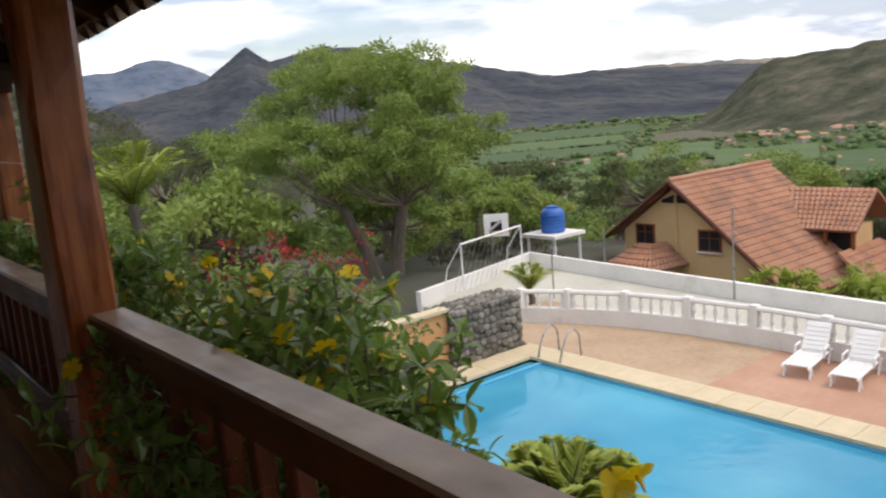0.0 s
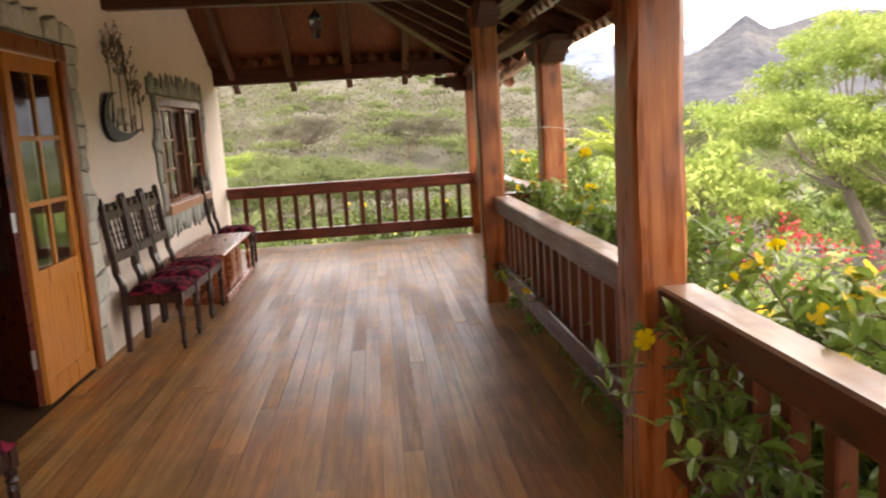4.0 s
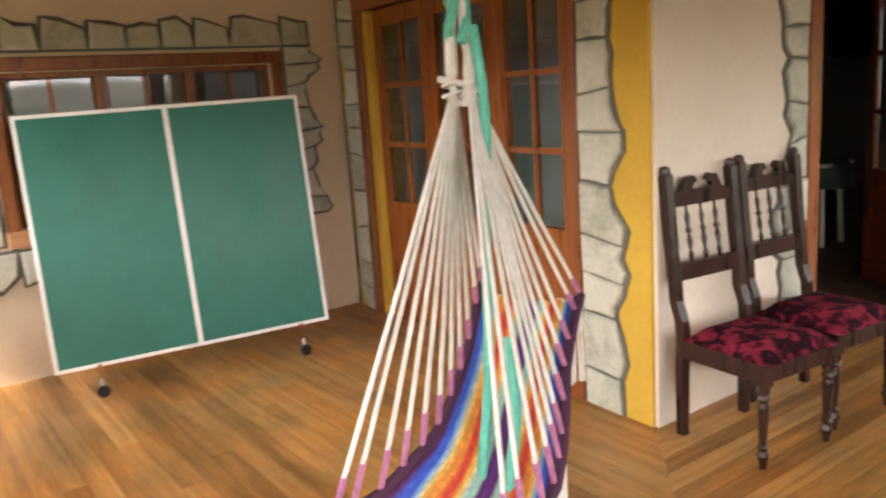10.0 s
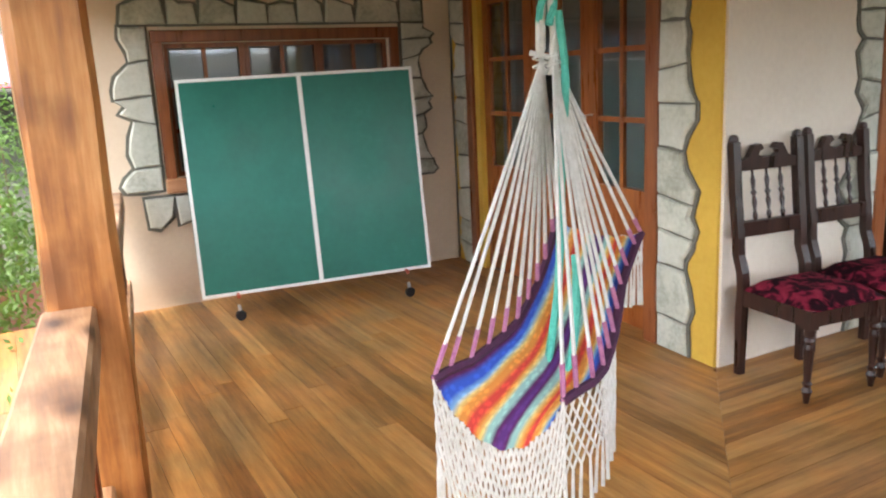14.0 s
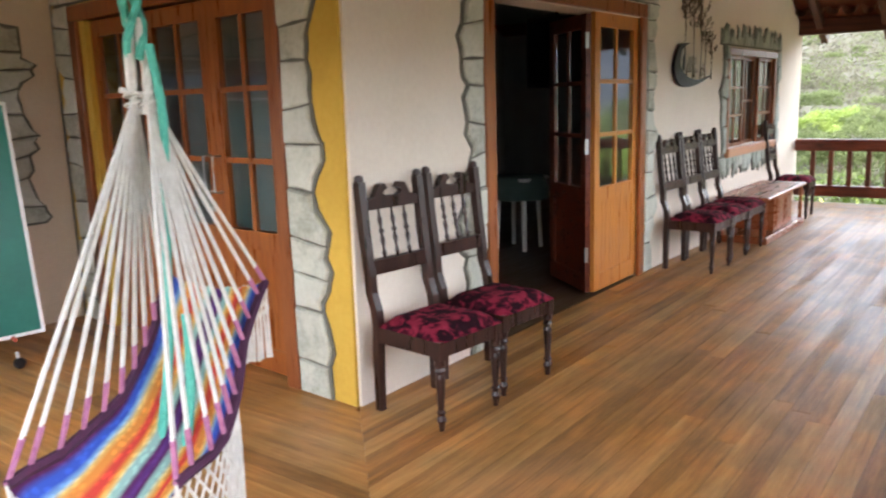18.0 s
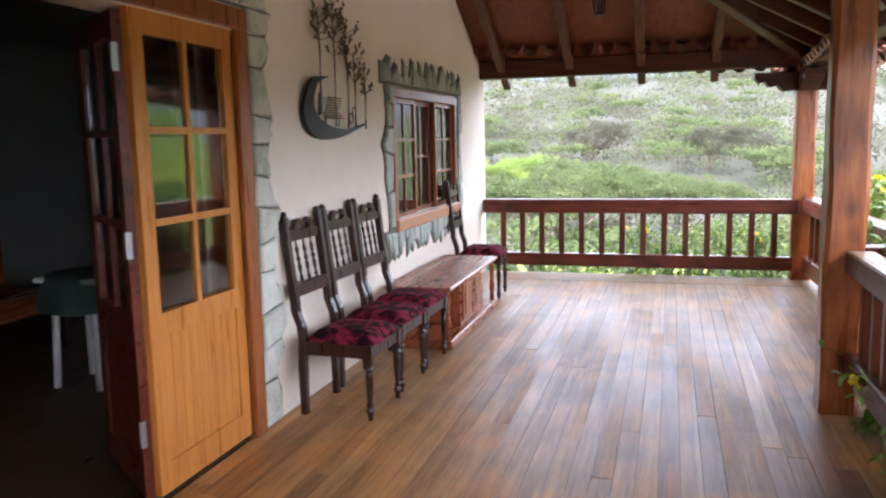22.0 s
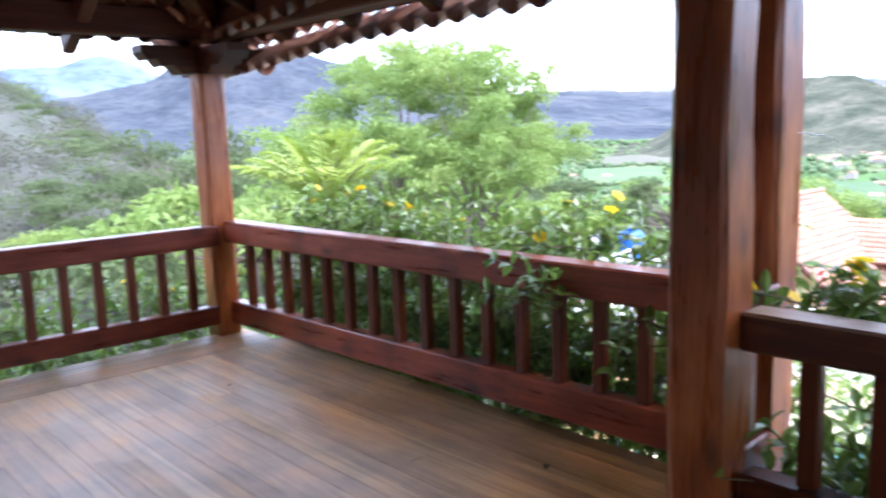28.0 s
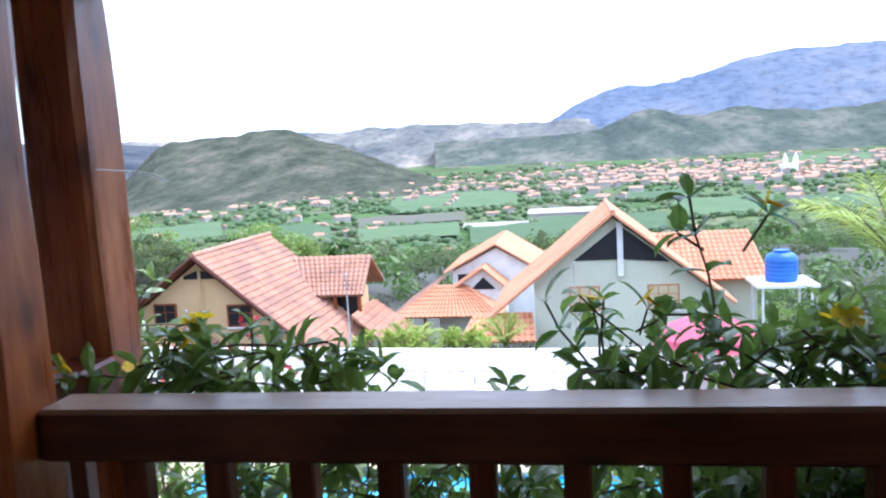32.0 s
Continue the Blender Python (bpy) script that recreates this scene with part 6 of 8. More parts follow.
shrub("tall shrub with red blossoms below the deck", 6.2, 5.9, -0.9, 1.3, 1.5, 1.1, 2200, M_TREELEAF, 31, M_REDFLOWER, 22, 0.075)
shrub("loose shrub with red blossoms on thin branches", 7.0, 7.4, -1.3, 1.4, 1.6, 1.15, 1900, M_TREELEAF, 32, M_REDFLOWER, 20, 0.075)
shrub("bright green bush beside the pool", 5.6, 3.2, -1.1, 0.8, 0.9, 1.2, 2000, M_LEAF_B, 33, None, 0, 0.08)
shrub("bushy green shrub below the railing", 4.8, 4.4, -0.6, 0.8, 1.1, 1.0, 2000, M_LEAF, 34, None, 0, 0.09)
shrub("dark green shrub below the deck", 5.2, 7.8, -0.7, 1.1, 1.2, 1.0, 1800, M_LEAF_B, 35, None, 0, 0.11)
shrub("low bush by the orange wall", 9.0, 9.3, -3.7, 0.8, 0.8, 0.6, 1000, M_LEAF_B, 36, M_REDFLOWER, 8, 0.1)
# Last two bushes stand unseen, added to keep light off the deck corner.
for k, (x, y, z) in enumerate(((-4.4, -3.6, -0.2), (-2.9, -4.3, -0.5), (-1.3, -4.6, -0.9), (-6.0, -3.2, 0.5), (-7.5, -4.6, 0.6), (0.4, -5.2, -1.6), (-1.7, -3.75, -1.0), (-0.5, -3.9, -1.2), (-3.4, -3.6, -0.4), (1.5, -4.8, -0.7), (2.8, -4.9, -0.6))):
    shrub("leafy garden hedge bush with pink blossoms", x, y, z, 1.1, 0.9, 1.3, 5600, M_HEDGE, 50 + k, M_PINKFLOWER, 2, 0.075)
for k, (x, y, z, s) in enumerate(((1.2, 12.2, -1.5, 1.3), (3.0, 11.3, -1.3, 1.1), (-0.8, 11.8, -1.8, 1.2), (4.6, 10.2, -1.1, 1.2), (2.2, 14.5, -2.2, 1.6), (-3, 14, -1.8, 1.7), (6.3, 13.2, -1.9, 1.5))):
    shrub("bright green bush behind the far railing", x, y, z, s, s, s * 0.8, 1500, M_LEAF_B, 70 + k, None, 0, 0.13)


def palm(x, y, z, h, fronds, length, seed, label="feathery yellow-green palm below the deck"):
    r = random.Random(seed)
    t = thing("palm", label, "palm", "garden palms")
    part("trunk", tube(B(), [(x, y, z - 0.2), (x + 0.1, y, z + h * 0.5), (x, y, z + h)], [0.13, 0.1, 0.09], 8), M_BARK, t)
    for k in range(fronds):
        a = 6.2832 * k / fronds + r.uniform(-0.2, 0.2)
        rise = r.uniform(0.75, 1.45)
        pts = []
        for i in range(9):
            s = i / 8 * length
            pts.append(Vector((x + math.cos(a) * s * math.cos(rise) * 1.1, y + math.sin(a) * s * math.cos(rise) * 1.1, z + h + s * math.sin(rise) - 0.28 * s * s / length * 1.25)))
        verts, faces = [], []
        for i in range(1, 9):
            d = (pts[i] - pts[i - 1]).normalized()
            sd = d.cross(Vector((0, 0, 1))).normalized()
            for q in range(4):
                p = pts[i - 1] + (pts[i] - pts[i - 1]) * (q / 4)
                for s in (-1, 1):
                    l = length * 0.3 * math.sin(math.pi * (0.12 + 0.8 * (i - 1 + q / 4) / 8))
                    add_leaf(verts, faces, p, (d * 0.8 + sd * s + Vector((0, 0, r.uniform(-0.35, 0.1)))).normalized(), Vector((0, 0, 1)), l, 0.05)
        f = mesh_from("frond", verts, faces, M_PALM, t)
        bmr = tube(B(), pts, [0.014 - 0.0013 * i for i in range(9)], 5)
        part("midrib", bmr, M_STEM, f)
    return t


palm(6.7, 12.1, -4.2, 4.6, 18, 1.7, 3)
palm(17.9, 13.6, -4.15, 0.5, 12, 1.2, 4, "small palm beside the court")
palm(5.4, 0.7, -4.2, 3.22, 20, 0.75, 5, "small fan-like palm beside the pool")
palm(6.9, -1.6, -4.2, 1.0, 14, 1.1, 6, "small fan-like palm beside the pool")
palm(30.8, 9.7, -8.6, 2.4, 12, 2.0, 7, "palm clump beside the sand-coloured house")
palm(33.5, 6.2, -8.8, 2.2, 12, 2.0, 8, "palm clump beside the sand-coloured house")
palm(15.8, -2.3, -4.1, 3.3, 16, 2.5, 9, "tall palm beyond the pool")
# broad banana leaves behind the far railing
for k, (x, y) in enumerate(((1.0, 12.6), (1.8, 12.9), (0.3, 13.2))):
    t = thing("banana_plant", "banana plant with broad bright leaves", "plant", "banana plants")
    part("stem", tube(B(), [(x, y, -4.9), (x, y, -1.6)], [0.12, 0.08], 8), M_PALM, t)
    for j in range(7):
        a = j * 0.9 + k
        lv, lf = [], []
        d = Vector((math.cos(a) * 0.6, math.sin(a) * 0.6, 0.9)).normalized()
        add_leaf(lv, lf, Vector((x, y, -1.7)), d, Vector((0, 0, 1)).cross(d).cross(d).normalized(), 1.7, 0.42)
        mesh_from("leaf", lv, lf, M_PALM, t)


def tree(name, label, x, y, z, trunk, crown, n_clumps, per, leaf, mat, seed, trunks=1):
    """crown: (centre offset, radii). Limbs rise from the trunk to the clumps, clumps thin out towards the rim."""
    r = random.Random(seed)
    t = thing(name, label, "tree", "trees")
    (ox, oy, oz), (rx, ry, rz) = crown
    c = Vector((x + ox, y + oy, z + oz))
    bm = B()
    forks = []
    for k in range(trunks):
        a = 6.2832 * k / trunks + 0.4
        lean = Vector((math.cos(a), math.sin(a), 0)) * (trunk * 0.42 if trunks > 1 else 0.1)
        p = [Vector((x, y, z - 0.5)) + lean * 0.15, Vector((x, y, z + trunk * 0.5)) + lean * 0.5, Vector((x, y, z + trunk)) + lean]
        w = 0.09 * trunk / (1 if trunks == 1 else 1.4)
        tube(bm, p, [w * 1.5, w, w * 0.75], 9)
        forks.append((p[-1], w * 0.7))
    part("trunk", bm, M_BARK, t)
    clumps = []
    boughs = []
    for k in range(max(9, n_clumps // 4)):
        u = unit(r)
        s = r.uniform(0.5, 1.0) ** 0.5
        boughs.append(c + Vector((u.x * rx, u.y * ry, abs(u.z) * rz if r.random() < 0.72 else u.z * rz * 0.35)) * s)
    for k in range(n_clumps):
        o = unit(r)
        w = (rx + ry) / 2 * r.uniform(0.06, 0.3)
        clumps.append(boughs[k % len(boughs)] + Vector((o.x * w, o.y * w, o.z * w * 0.5)))
    bm = B()
    for q in clumps[:: max(1, n_clumps // 60)]:
        f, w = min(forks, key=lambda g: (g[0] - q).length)
        mid = f + (q - f) * 0.5 + Vector((0, 0, -0.08 * (q - f).length)) + 0.2 * unit(r)
        tube(bm, [f, mid, q], [w * 0.4, w * 0.2, w * 0.04], 5)
    part("limb", bm, M_BARK, t)
    lv, lf = [], []
    size = (rx + ry + rz) / 3 * (0.17 if n_clumps < 200 else 0.1)
    for q in clumps:
        for _ in range(per):
            o = unit(r)
            p = q + Vector((o.x * size * 1.3, o.y * size * 1.3, o.z * size * 0.6)) * r.random() ** 0.5
            add_leaf(lv, lf, p, unit(r), unit(r), leaf * r.uniform(0.6, 1.4), leaf * r.uniform(0.35, 0.6))
    mesh_from("crown", lv, lf, mat, t, "stuff")
    return t


tree("shade_tree", "large spreading tree with light feathery green crown", 20.4, 24.3, -5.8, 4.0, ((-0.4, 1.2, 6.0), (5.4, 5.4, 4.3)), 420, 130, 0.18, M_TREELEAF, 41, 3)
tree("garden_tree", "dark leafy tree beyond the large tree", 15.5, 31, -6.5, 2.2, ((0, 0, 2.6), (3.8, 3.8, 2.6)), 90, 70, 0.3, M_TREELEAF, 42)
for k, (x, y, s) in enumerate(((27, 34, 1.2), (33, 33, 1.1), (24, 29, 0.9), (38, 36, 1.3), (30, 27.5, 0.8), (12, 24, 1.0), (45, 30, 1.2), (50, 24, 1.3), (55, 36, 1.5), (17, 40, 1.4))):
    tree("garden_tree", "olive green tree on the slope beyond the court", x, y, ground_z(x, y), 2.0 * s, ((0, 0, 2.4 * s), (3.4 * s, 3.4 * s, 2.2 * s)), 60, 60, 0.32, M_TREELEAF if k % 3 else M_SCRUBGREEN, 100 + k)
for k, (x, y, rise, wide, tall, clumps, mat) in enumerate(((-2.8, 36.5, 3.4, 4.6, 1.3, 300, M_SCRUBGREEN), (-9.8, 54, 2.6, 3.2, 1.0, 120, M_TREELEAF), (2.6, 47, 2.2, 3.0, 1.0, 110, M_SCRUBGREEN), (7.6, 33, 1.6, 2.6, 1.2, 120, M_TREELEAF), (-4.5, 70, 2.4, 3.4, 1.2, 110, M_DRYLEAF), (5, 66, 2.4, 3.4, 1.2, 110, M_DRYLEAF))):
    tree("thorn_tree", "low wide flat-crowned thorn tree on the dry hillside", x, y, ground_z(x, y), rise * 0.5, ((1.0, 0, rise), (wide, wide * 0.8, tall)), clumps, 70, 0.16, mat, 140 + k, 3)
tree("conifer", "dark green tree behind the sand-coloured house", 62, 21.8, ground_z(62, 21.8), 1.2, ((0, 0, 3.2), (2.0, 2.0, 3.3)), 90, 60, 0.3, M_HEDGE, 43)


def blob(verts, faces, c, s, h, r):
    k = len(verts)
    n = 7
    for i, (z, w) in enumerate(((0.0, 0.7), (0.45, 1.0), (0.8, 0.65))):
        for j in range(n):
            a = 6.2832 * j / n + i * 0.3
            q = s * w * r.uniform(0.75, 1.2)
            verts.append((c[0] + math.cos(a) * q, c[1] + math.sin(a) * q, c[2] + h * z * r.uniform(0.85, 1.15)))
    verts.append((c[0], c[1], c[2] + h))
    for i in range(2):
        for j in range(n):
            faces.append((k + i * n + j, k + i * n + (j + 1) % n, k + (i + 1) * n + (j + 1) % n, k + (i + 1) * n + j))
    for j in range(n):
        faces.append((k + 2 * n + j, k + 2 * n + (j + 1) % n, k + 3 * n))


def bushes():
    """Uncounted garden bushes on the slope beyond the court."""
    r = random.Random(77)
    sets = [([], []), ([], [])]
    n = 0
    while n < 330:
        x, y = r.uniform(22.8, 75), r.uniform(-28, 42)
        if (30.5 < x < 45.5 and 12 < y < 25) or (39 < x < 49.5 and -8 < y < 9) or (54 < x < 71 and 4 < y < 18) or (x < 33 and -20 < y < 22):
            continue
        n += 1
        s = r.uniform(0.7, 1.5) * (1 if x > 30 else 0.75)
        c = Vector((x, y, ground_z(x, y) + s * 0.5))
        v, f = sets[n % 2]
        for _ in range(170):
            o = unit(r)
            add_leaf(v, f, c + Vector((o.x * s * 1.2, o.y * s * 1.2, abs(o.z) * s * 1.1)) * r.random() ** 0.35, unit(r), unit(r), 0.3 * r.uniform(0.6, 1.3), 0.16)
    mesh_from("garden_bushes", *sets[0], M_TREELEAF, None, "stuff")
    mesh_from("olive_bushes", *sets[1], M_DRYLEAF, None, "stuff")


bushes()


# scrub on the dry hill and trees in the valley
def flakes(name, centres, radii, per, size, mat, seed, inner=0.75):
    """Crowns of small leaf flakes that lie on the outside of low rounded domes, loosely turned."""
    g = np.random.default_rng(seed)
    c = np.repeat(np.array(centres), per, axis=0)
    s = np.repeat(np.array(radii), per, axis=0)
    n = len(c)
    o = g.normal(size=(n, 3))
    o[:, 2] = np.abs(o[:, 2]) * 1.1 - 0.25
    o /= np.linalg.norm(o, axis=1)[:, None]
    lump = 1 + 0.22 * np.sin(o[:, 0] * 5 + c[:, 0]) * np.cos(o[:, 1] * 6 + c[:, 1])
    p = c + o * s * (g.uniform(inner, 1.05, n) * lump)[:, None]
    nrm = o + 0.32 * g.normal(size=(n, 3))
    nrm /= np.linalg.norm(nrm, axis=1)[:, None]
    d = np.cross(nrm, g.normal(size=(n, 3)))
    d /= np.linalg.norm(d, axis=1)[:, None]
    e = np.cross(nrm, d)
    l = (np.repeat(np.array(size), per) * g.uniform(0.6, 1.4, n))[:, None]
    verts = np.stack([p - d * l, p + e * l * 0.55, p + d * l, p - e * l * 0.55], 1).reshape(-1, 3)
    me = bpy.data.meshes.new(name)
    me.from_pydata(verts.tolist(), [], np.arange(4 * n).reshape(-1, 4).tolist())
    me.materials.append(mat)
    return tagged(new(name, me), kind="stuff")


def scrub():
    r = random.Random(5)
    sets = [([], [], []), ([], [], [])]
    for k in range(2700):
        a, d = radians(r.uniform(-34, 30)), (16 + 165 * r.random() ** 0.75) if k < 2200 else r.uniform(24, 90)
        x, y = d * math.sin(a), d * math.cos(a)
        if math.hypot(x - 8.6, y - 15.6) < 3:
            continue
        s = r.choice((0.5, 0.7, 1.0, 1.6)) * r.uniform(0.7, 1.25) * (0.65 + d / 120)
        q = sets[0 if r.random() < 0.72 else 1]
        q[0].append((x, y, ground_z(x, y) + s * 0.15))
        q[1].append((s * 1.25, s * 1.25, s * r.uniform(0.7, 1.1)))
        q[2].append(s * 0.075)
    flakes("hillside_scrub", *sets[0][:2], 170, sets[0][2], M_DRYLEAF, 5)
    flakes("hillside_bushes", *sets[1][:2], 170, sets[1][2], M_SCRUBGREEN, 6)
    c, s, l = [], [], []
    for _ in range(80):
        a, d = radians(r.uniform(-26, 22)), r.uniform(24, 125)
        x, y = d * math.sin(a), d * math.cos(a)
        z = r.uniform(1.3, 2.2)
        for _ in range(5):
            w = r.uniform(0.9, 1.7)
            c.append((x + r.uniform(-1.8, 1.8), y + r.uniform(-1.8, 1.8), ground_z(x, y) + z + r.uniform(-0.5, 0.5)))
            s.append((w, w, w * 0.38))
            l.append(0.13)
    flakes("umbrella_thorn_trees", c, s, 170, l, M_SCRUBGREEN, 7, 0.4)


scrub()


FIELDS = [(76.5, 85.7, 860, 1220, 0), (74.0, 81.8, 705, 810, 2), (73.9, 81.3, 575, 690, 0), (82.0, 88.6, 490, 640, 1), (87.0, 96.0, 560, 700, 1), (96.6, 103.0, 680, 870, 0), (103.8, 109.2, 705, 850, 1), (103.0, 109.5, 1620, 1950, 0), (64.0, 71.0, 1500, 2000, 1), (58.0, 64.5, 700, 880, 0), (65.5, 72.0, 600, 780, 1), (41.7, 51.5, 950, 1150, 1), (42.5, 52.0, 1180, 1420, 0), (44.0, 53.0, 1460, 1750, 1), (52.5, 58.0, 800, 1050, 0), (54.0, 62.0, 1150, 1400, 2), (89.5, 98.0, 900, 1010, 1), (110.0, 118.0, 620, 900, 0)]


def in_field(x, y):
    d, a = math.hypot(x, y), math.degrees(math.atan2(x, y))
    return any(a0 < a < a1 and d0 < d < d1 for a0, a1, d0, d1, _ in FIELDS)


def fields():
    """Flat crop fields between the hedges on the valley floor."""
    crops = [coat("young_crop_green", [(0.0, (0.075, 0.115, 0.05)), (0.5, (0.092, 0.138, 0.062)), (1.0, (0.11, 0.155, 0.075))], 0.012, 0.95, 0.12, 0.1, spec=0.1),
             coat("deep_crop_green", [(0.0, (0.055, 0.09, 0.042)), (0.5, (0.07, 0.11, 0.052)), (1.0, (0.085, 0.125, 0.062))], 0.012, 0.95, 0.12, 0.1, spec=0.1),
             coat("ploughed_field", [(0.0, (0.09, 0.1, 0.06)), (0.5, (0.115, 0.105, 0.08)), (1.0, (0.09, 0.125, 0.06))], 0.012, 0.95, 0.12, 0.1, spec=0.1)]
    for a0, a1, d0, d1, kind in FIELDS:
        verts, faces = [], []
        nu, nv = 16, 10
        slant = (d1 - d0) * 0.12
        for i in range(nv + 1):
            for j in range(nu + 1):
                a, d = radians(a0 + (a1 - a0) * j / nu), d0 + (d1 - d0) * i / nv + slant * (j / nu - 0.5)
                x, y = d * math.sin(a), d * math.cos(a)
                verts.append((x, y, ground_z(x, y) * 0.5 + (max(-4.22 - 0.125 * (d - 27), -60.0) + 26 * smooth(1300, 2600, d)) * 0.5 + 3.2))
        for i in range(nv):
            for j in range(nu):
                k = i * (nu + 1) + j
                faces.append((k, k + 1, k + nu + 2, k + nu + 1))
        tagged(mesh_from("crop_field", verts, faces, crops[kind]), kind="structure")


fields()


def valley():
    r = random.Random(9)
    v, f, v2, f2 = [], [], [], []
    near = [([], [], []), ([], [], [])]
    hedges = [(r.uniform(32, 118), r.uniform(240, 1500), r.uniform(-1.3, 1.3)) for _ in range(150)]
    spots = []
    for a, d, t in hedges:
        x, y = d * math.sin(radians(a)), d * math.cos(radians(a))
        for k in range(r.randint(8, 26)):
            spots.append((x + math.cos(t) * k * d * 0.012 + r.uniform(-4, 4), y + math.sin(t) * k * d * 0.012 + r.uniform(-4, 4)))
    for a0, a1, d0, d1, _ in FIELDS:
        for k in range(26):
            a, d = radians(a0 + (a1 - a0) * k / 25 + r.uniform(-0.1, 0.1)), d0 - 8 + r.uniform(-4, 4)
            spots.append((d * math.sin(a), d * math.cos(a)))
    for _ in range(4600):
        a, d = radians(r.uniform(24, 122)), 75 + 1900 * r.random() ** 1.25
        spots.append((d * math.sin(a), d * math.cos(a)))
    for x, y in spots:
        d = math.hypot(x, y)
        if d < 62 or (36 < x < 80 and -12 < y < 24) or in_field(x, y):
            continue
        s = r.uniform(1.5, 4.0) * (0.75 + d / 1400)
        green = r.random() < 0.6
        (vv, ff) = (v, f) if green else (v2, f2)
        if d < 420:
            q = near[0 if green else 1]
            for _ in range(2):
                w = s * r.uniform(0.55, 0.95)
                q[0].append((x + r.uniform(-0.6, 0.6) * s, y + r.uniform(-0.6, 0.6) * s, ground_z(x, y) + w * r.uniform(0.5, 1.0)))
                q[1].append((w, w, w * r.uniform(0.8, 1.2)))
                q[2].append(0.16 * w)
            continue
        blob(vv, ff, (x, y, ground_z(x, y) - 0.5), s, s * r.uniform(1.0, 1.7), r)
    flakes("valley_tree_crowns", *near[0][:2], 90, near[0][2], M_LEAF_B, 31, 0.6)
    flakes("valley_bush_crowns", *near[1][:2], 90, near[1][2], M_SCRUBGREEN, 32, 0.6)
    far_trees = mesh_from("valley_trees", v, f, coat("far_tree_green", [(0.0, (0.04, 0.075, 0.028)), (0.5, (0.07, 0.115, 0.04)), (1.0, (0.11, 0.16, 0.055))], 0.08, 0.9, 0.7, 0.5, depth=1.0), None, "stuff")
    far_bushes = mesh_from("valley_bushes", v2, f2, coat("far_olive_green", [(0.0, (0.07, 0.1, 0.042)), (0.5, (0.11, 0.14, 0.06)), (1.0, (0.16, 0.18, 0.085))], 0.08, 0.9, 0.7, 0.5, depth=1.0), None, "stuff")
    for ob in (far_trees, far_bushes):
        for face in ob.data.polygons:
            face.use_smooth = True


valley()


def town():
    r = random.Random(13)
    wv, wf, rv, rf = [], [], [], []

    def house(x, y, w, l, h, t):
        z = ground_z(x, y)
        c, s = math.cos(t), math.sin(t)
        k = len(wv)
        for a, b in ((-w, -l), (w, -l), (w, l), (-w, l)):
            wv.extend(((x + a * c - b * s, y + a * s + b * c, z - 2), (x + a * c - b * s, y + a * s + b * c, z + h)))
        for i in range(4):
            j = (i + 1) % 4
            wf.append((k + 2 * i, k + 2 * j, k + 2 * j + 1, k + 2 * i + 1))
        k = len(rv)
        for a, b, u in ((-w, -l, 0), (w, -l, 0), (w, l, 0), (-w, l, 0), (0, -l, w * 0.5), (0, l, w * 0.5)):
            rv.append((x + a * c * 1.08 - b * s * 1.08, y + a * s * 1.08 + b * c * 1.08, z + h + u))
        rf.extend(((k, k + 4, k + 5, k + 3), (k + 1, k + 2, k + 5, k + 4), (k, k + 1, k + 4), (k + 2, k + 3, k + 5)))

    for _ in range(430):
        a, d = radians(r.gauss(99, 8.5)), r.gauss(1500, 240)
        house(d * math.sin(a), d * math.cos(a), r.uniform(3, 7), r.uniform(4, 11), r.uniform(4, 9), r.uniform(0, 3.1))
    for _ in range(130):
        a, d = radians(r.uniform(58, 92)), r.gauss(1250, 230)
        house(d * math.sin(a), d * math.cos(a), r.uniform(3, 5), r.uniform(4, 8), r.uniform(4, 6), r.uniform(0, 3.1))
    for _ in range(50):
        a, d = radians(r.uniform(40, 112)), r.uniform(260, 900)
        house(d * math.sin(a), d * math.cos(a), r.uniform(2.5, 4), r.uniform(3, 6), r.uniform(3, 4), r.uniform(0, 3.1))
    mesh_from("town_house_walls", wv, wf, M_TOWN_W, None, "stuff")
    mesh_from("town_house_roofs", rv, rf, M_TOWN_R, None, "stuff")


town()
church = thing("church", "small white twin-towered church in the distant town", "church", m=pose(1380, -345, ground_z(1380, -345)))
part("nave", box(B(), -10, 30, -9, 9, -2, 14), M_WHITE, church)
for s in (-1, 1):
    tw = part("tower", box(B(), -13, -6, s * 8 - 3.5, s * 8 + 3.5, -2, 22), M_WHITE, church)
    part("spire", lathe(B(), [(4.2, 22), (3.4, 25), (0.3, 33)], 8, Matrix.Translation((-9.5, s * 8, 0))), M_WHITE, tw)
for (x, y, l, w) in ((645, 68, 26, 5), (745, 12, 34, 22)):
    g = thing("greenhouse", "long white greenhouse roof among the fields", "greenhouse", "greenhouses", pose(x, y, ground_z(x, y)))
    part("walls", box(B(), -w, w, -l, l, -2, 4), M_TOWN_W, g)
    part("roof", slab(B(), [(-w - 1, 4), (0, 7), (w + 1, 4), (w + 1, 4.3), (0, 7.3), (-w - 1, 4.3)], -l - 1, l + 1, FLAT), M_TOWN_W, g)

# ---- pool, terrace and court ----
bm = B()
box(bm, 7.4, 14.3, -9.0, 9.7, -5.6, -5.5)
for q in ((7.4, 7.5, -9, 9.7), (14.2, 14.3, -9, 9.7), (7.5, 14.2, -9, -8.9), (7.5, 14.2, 9.6, 9.7)):
    box(bm, *q, -5.5, -4.066)
structure("pool_basin", bm, M_POOLTILE)
bm = B()
box(bm, 7.503, 14.247, -8.897, 9.997, -4.9, -4.115)
structure("water", bm, M_WATER)
cop = tagged(new("pool_coping"), "cream stone coping round the pool", kind="structure")


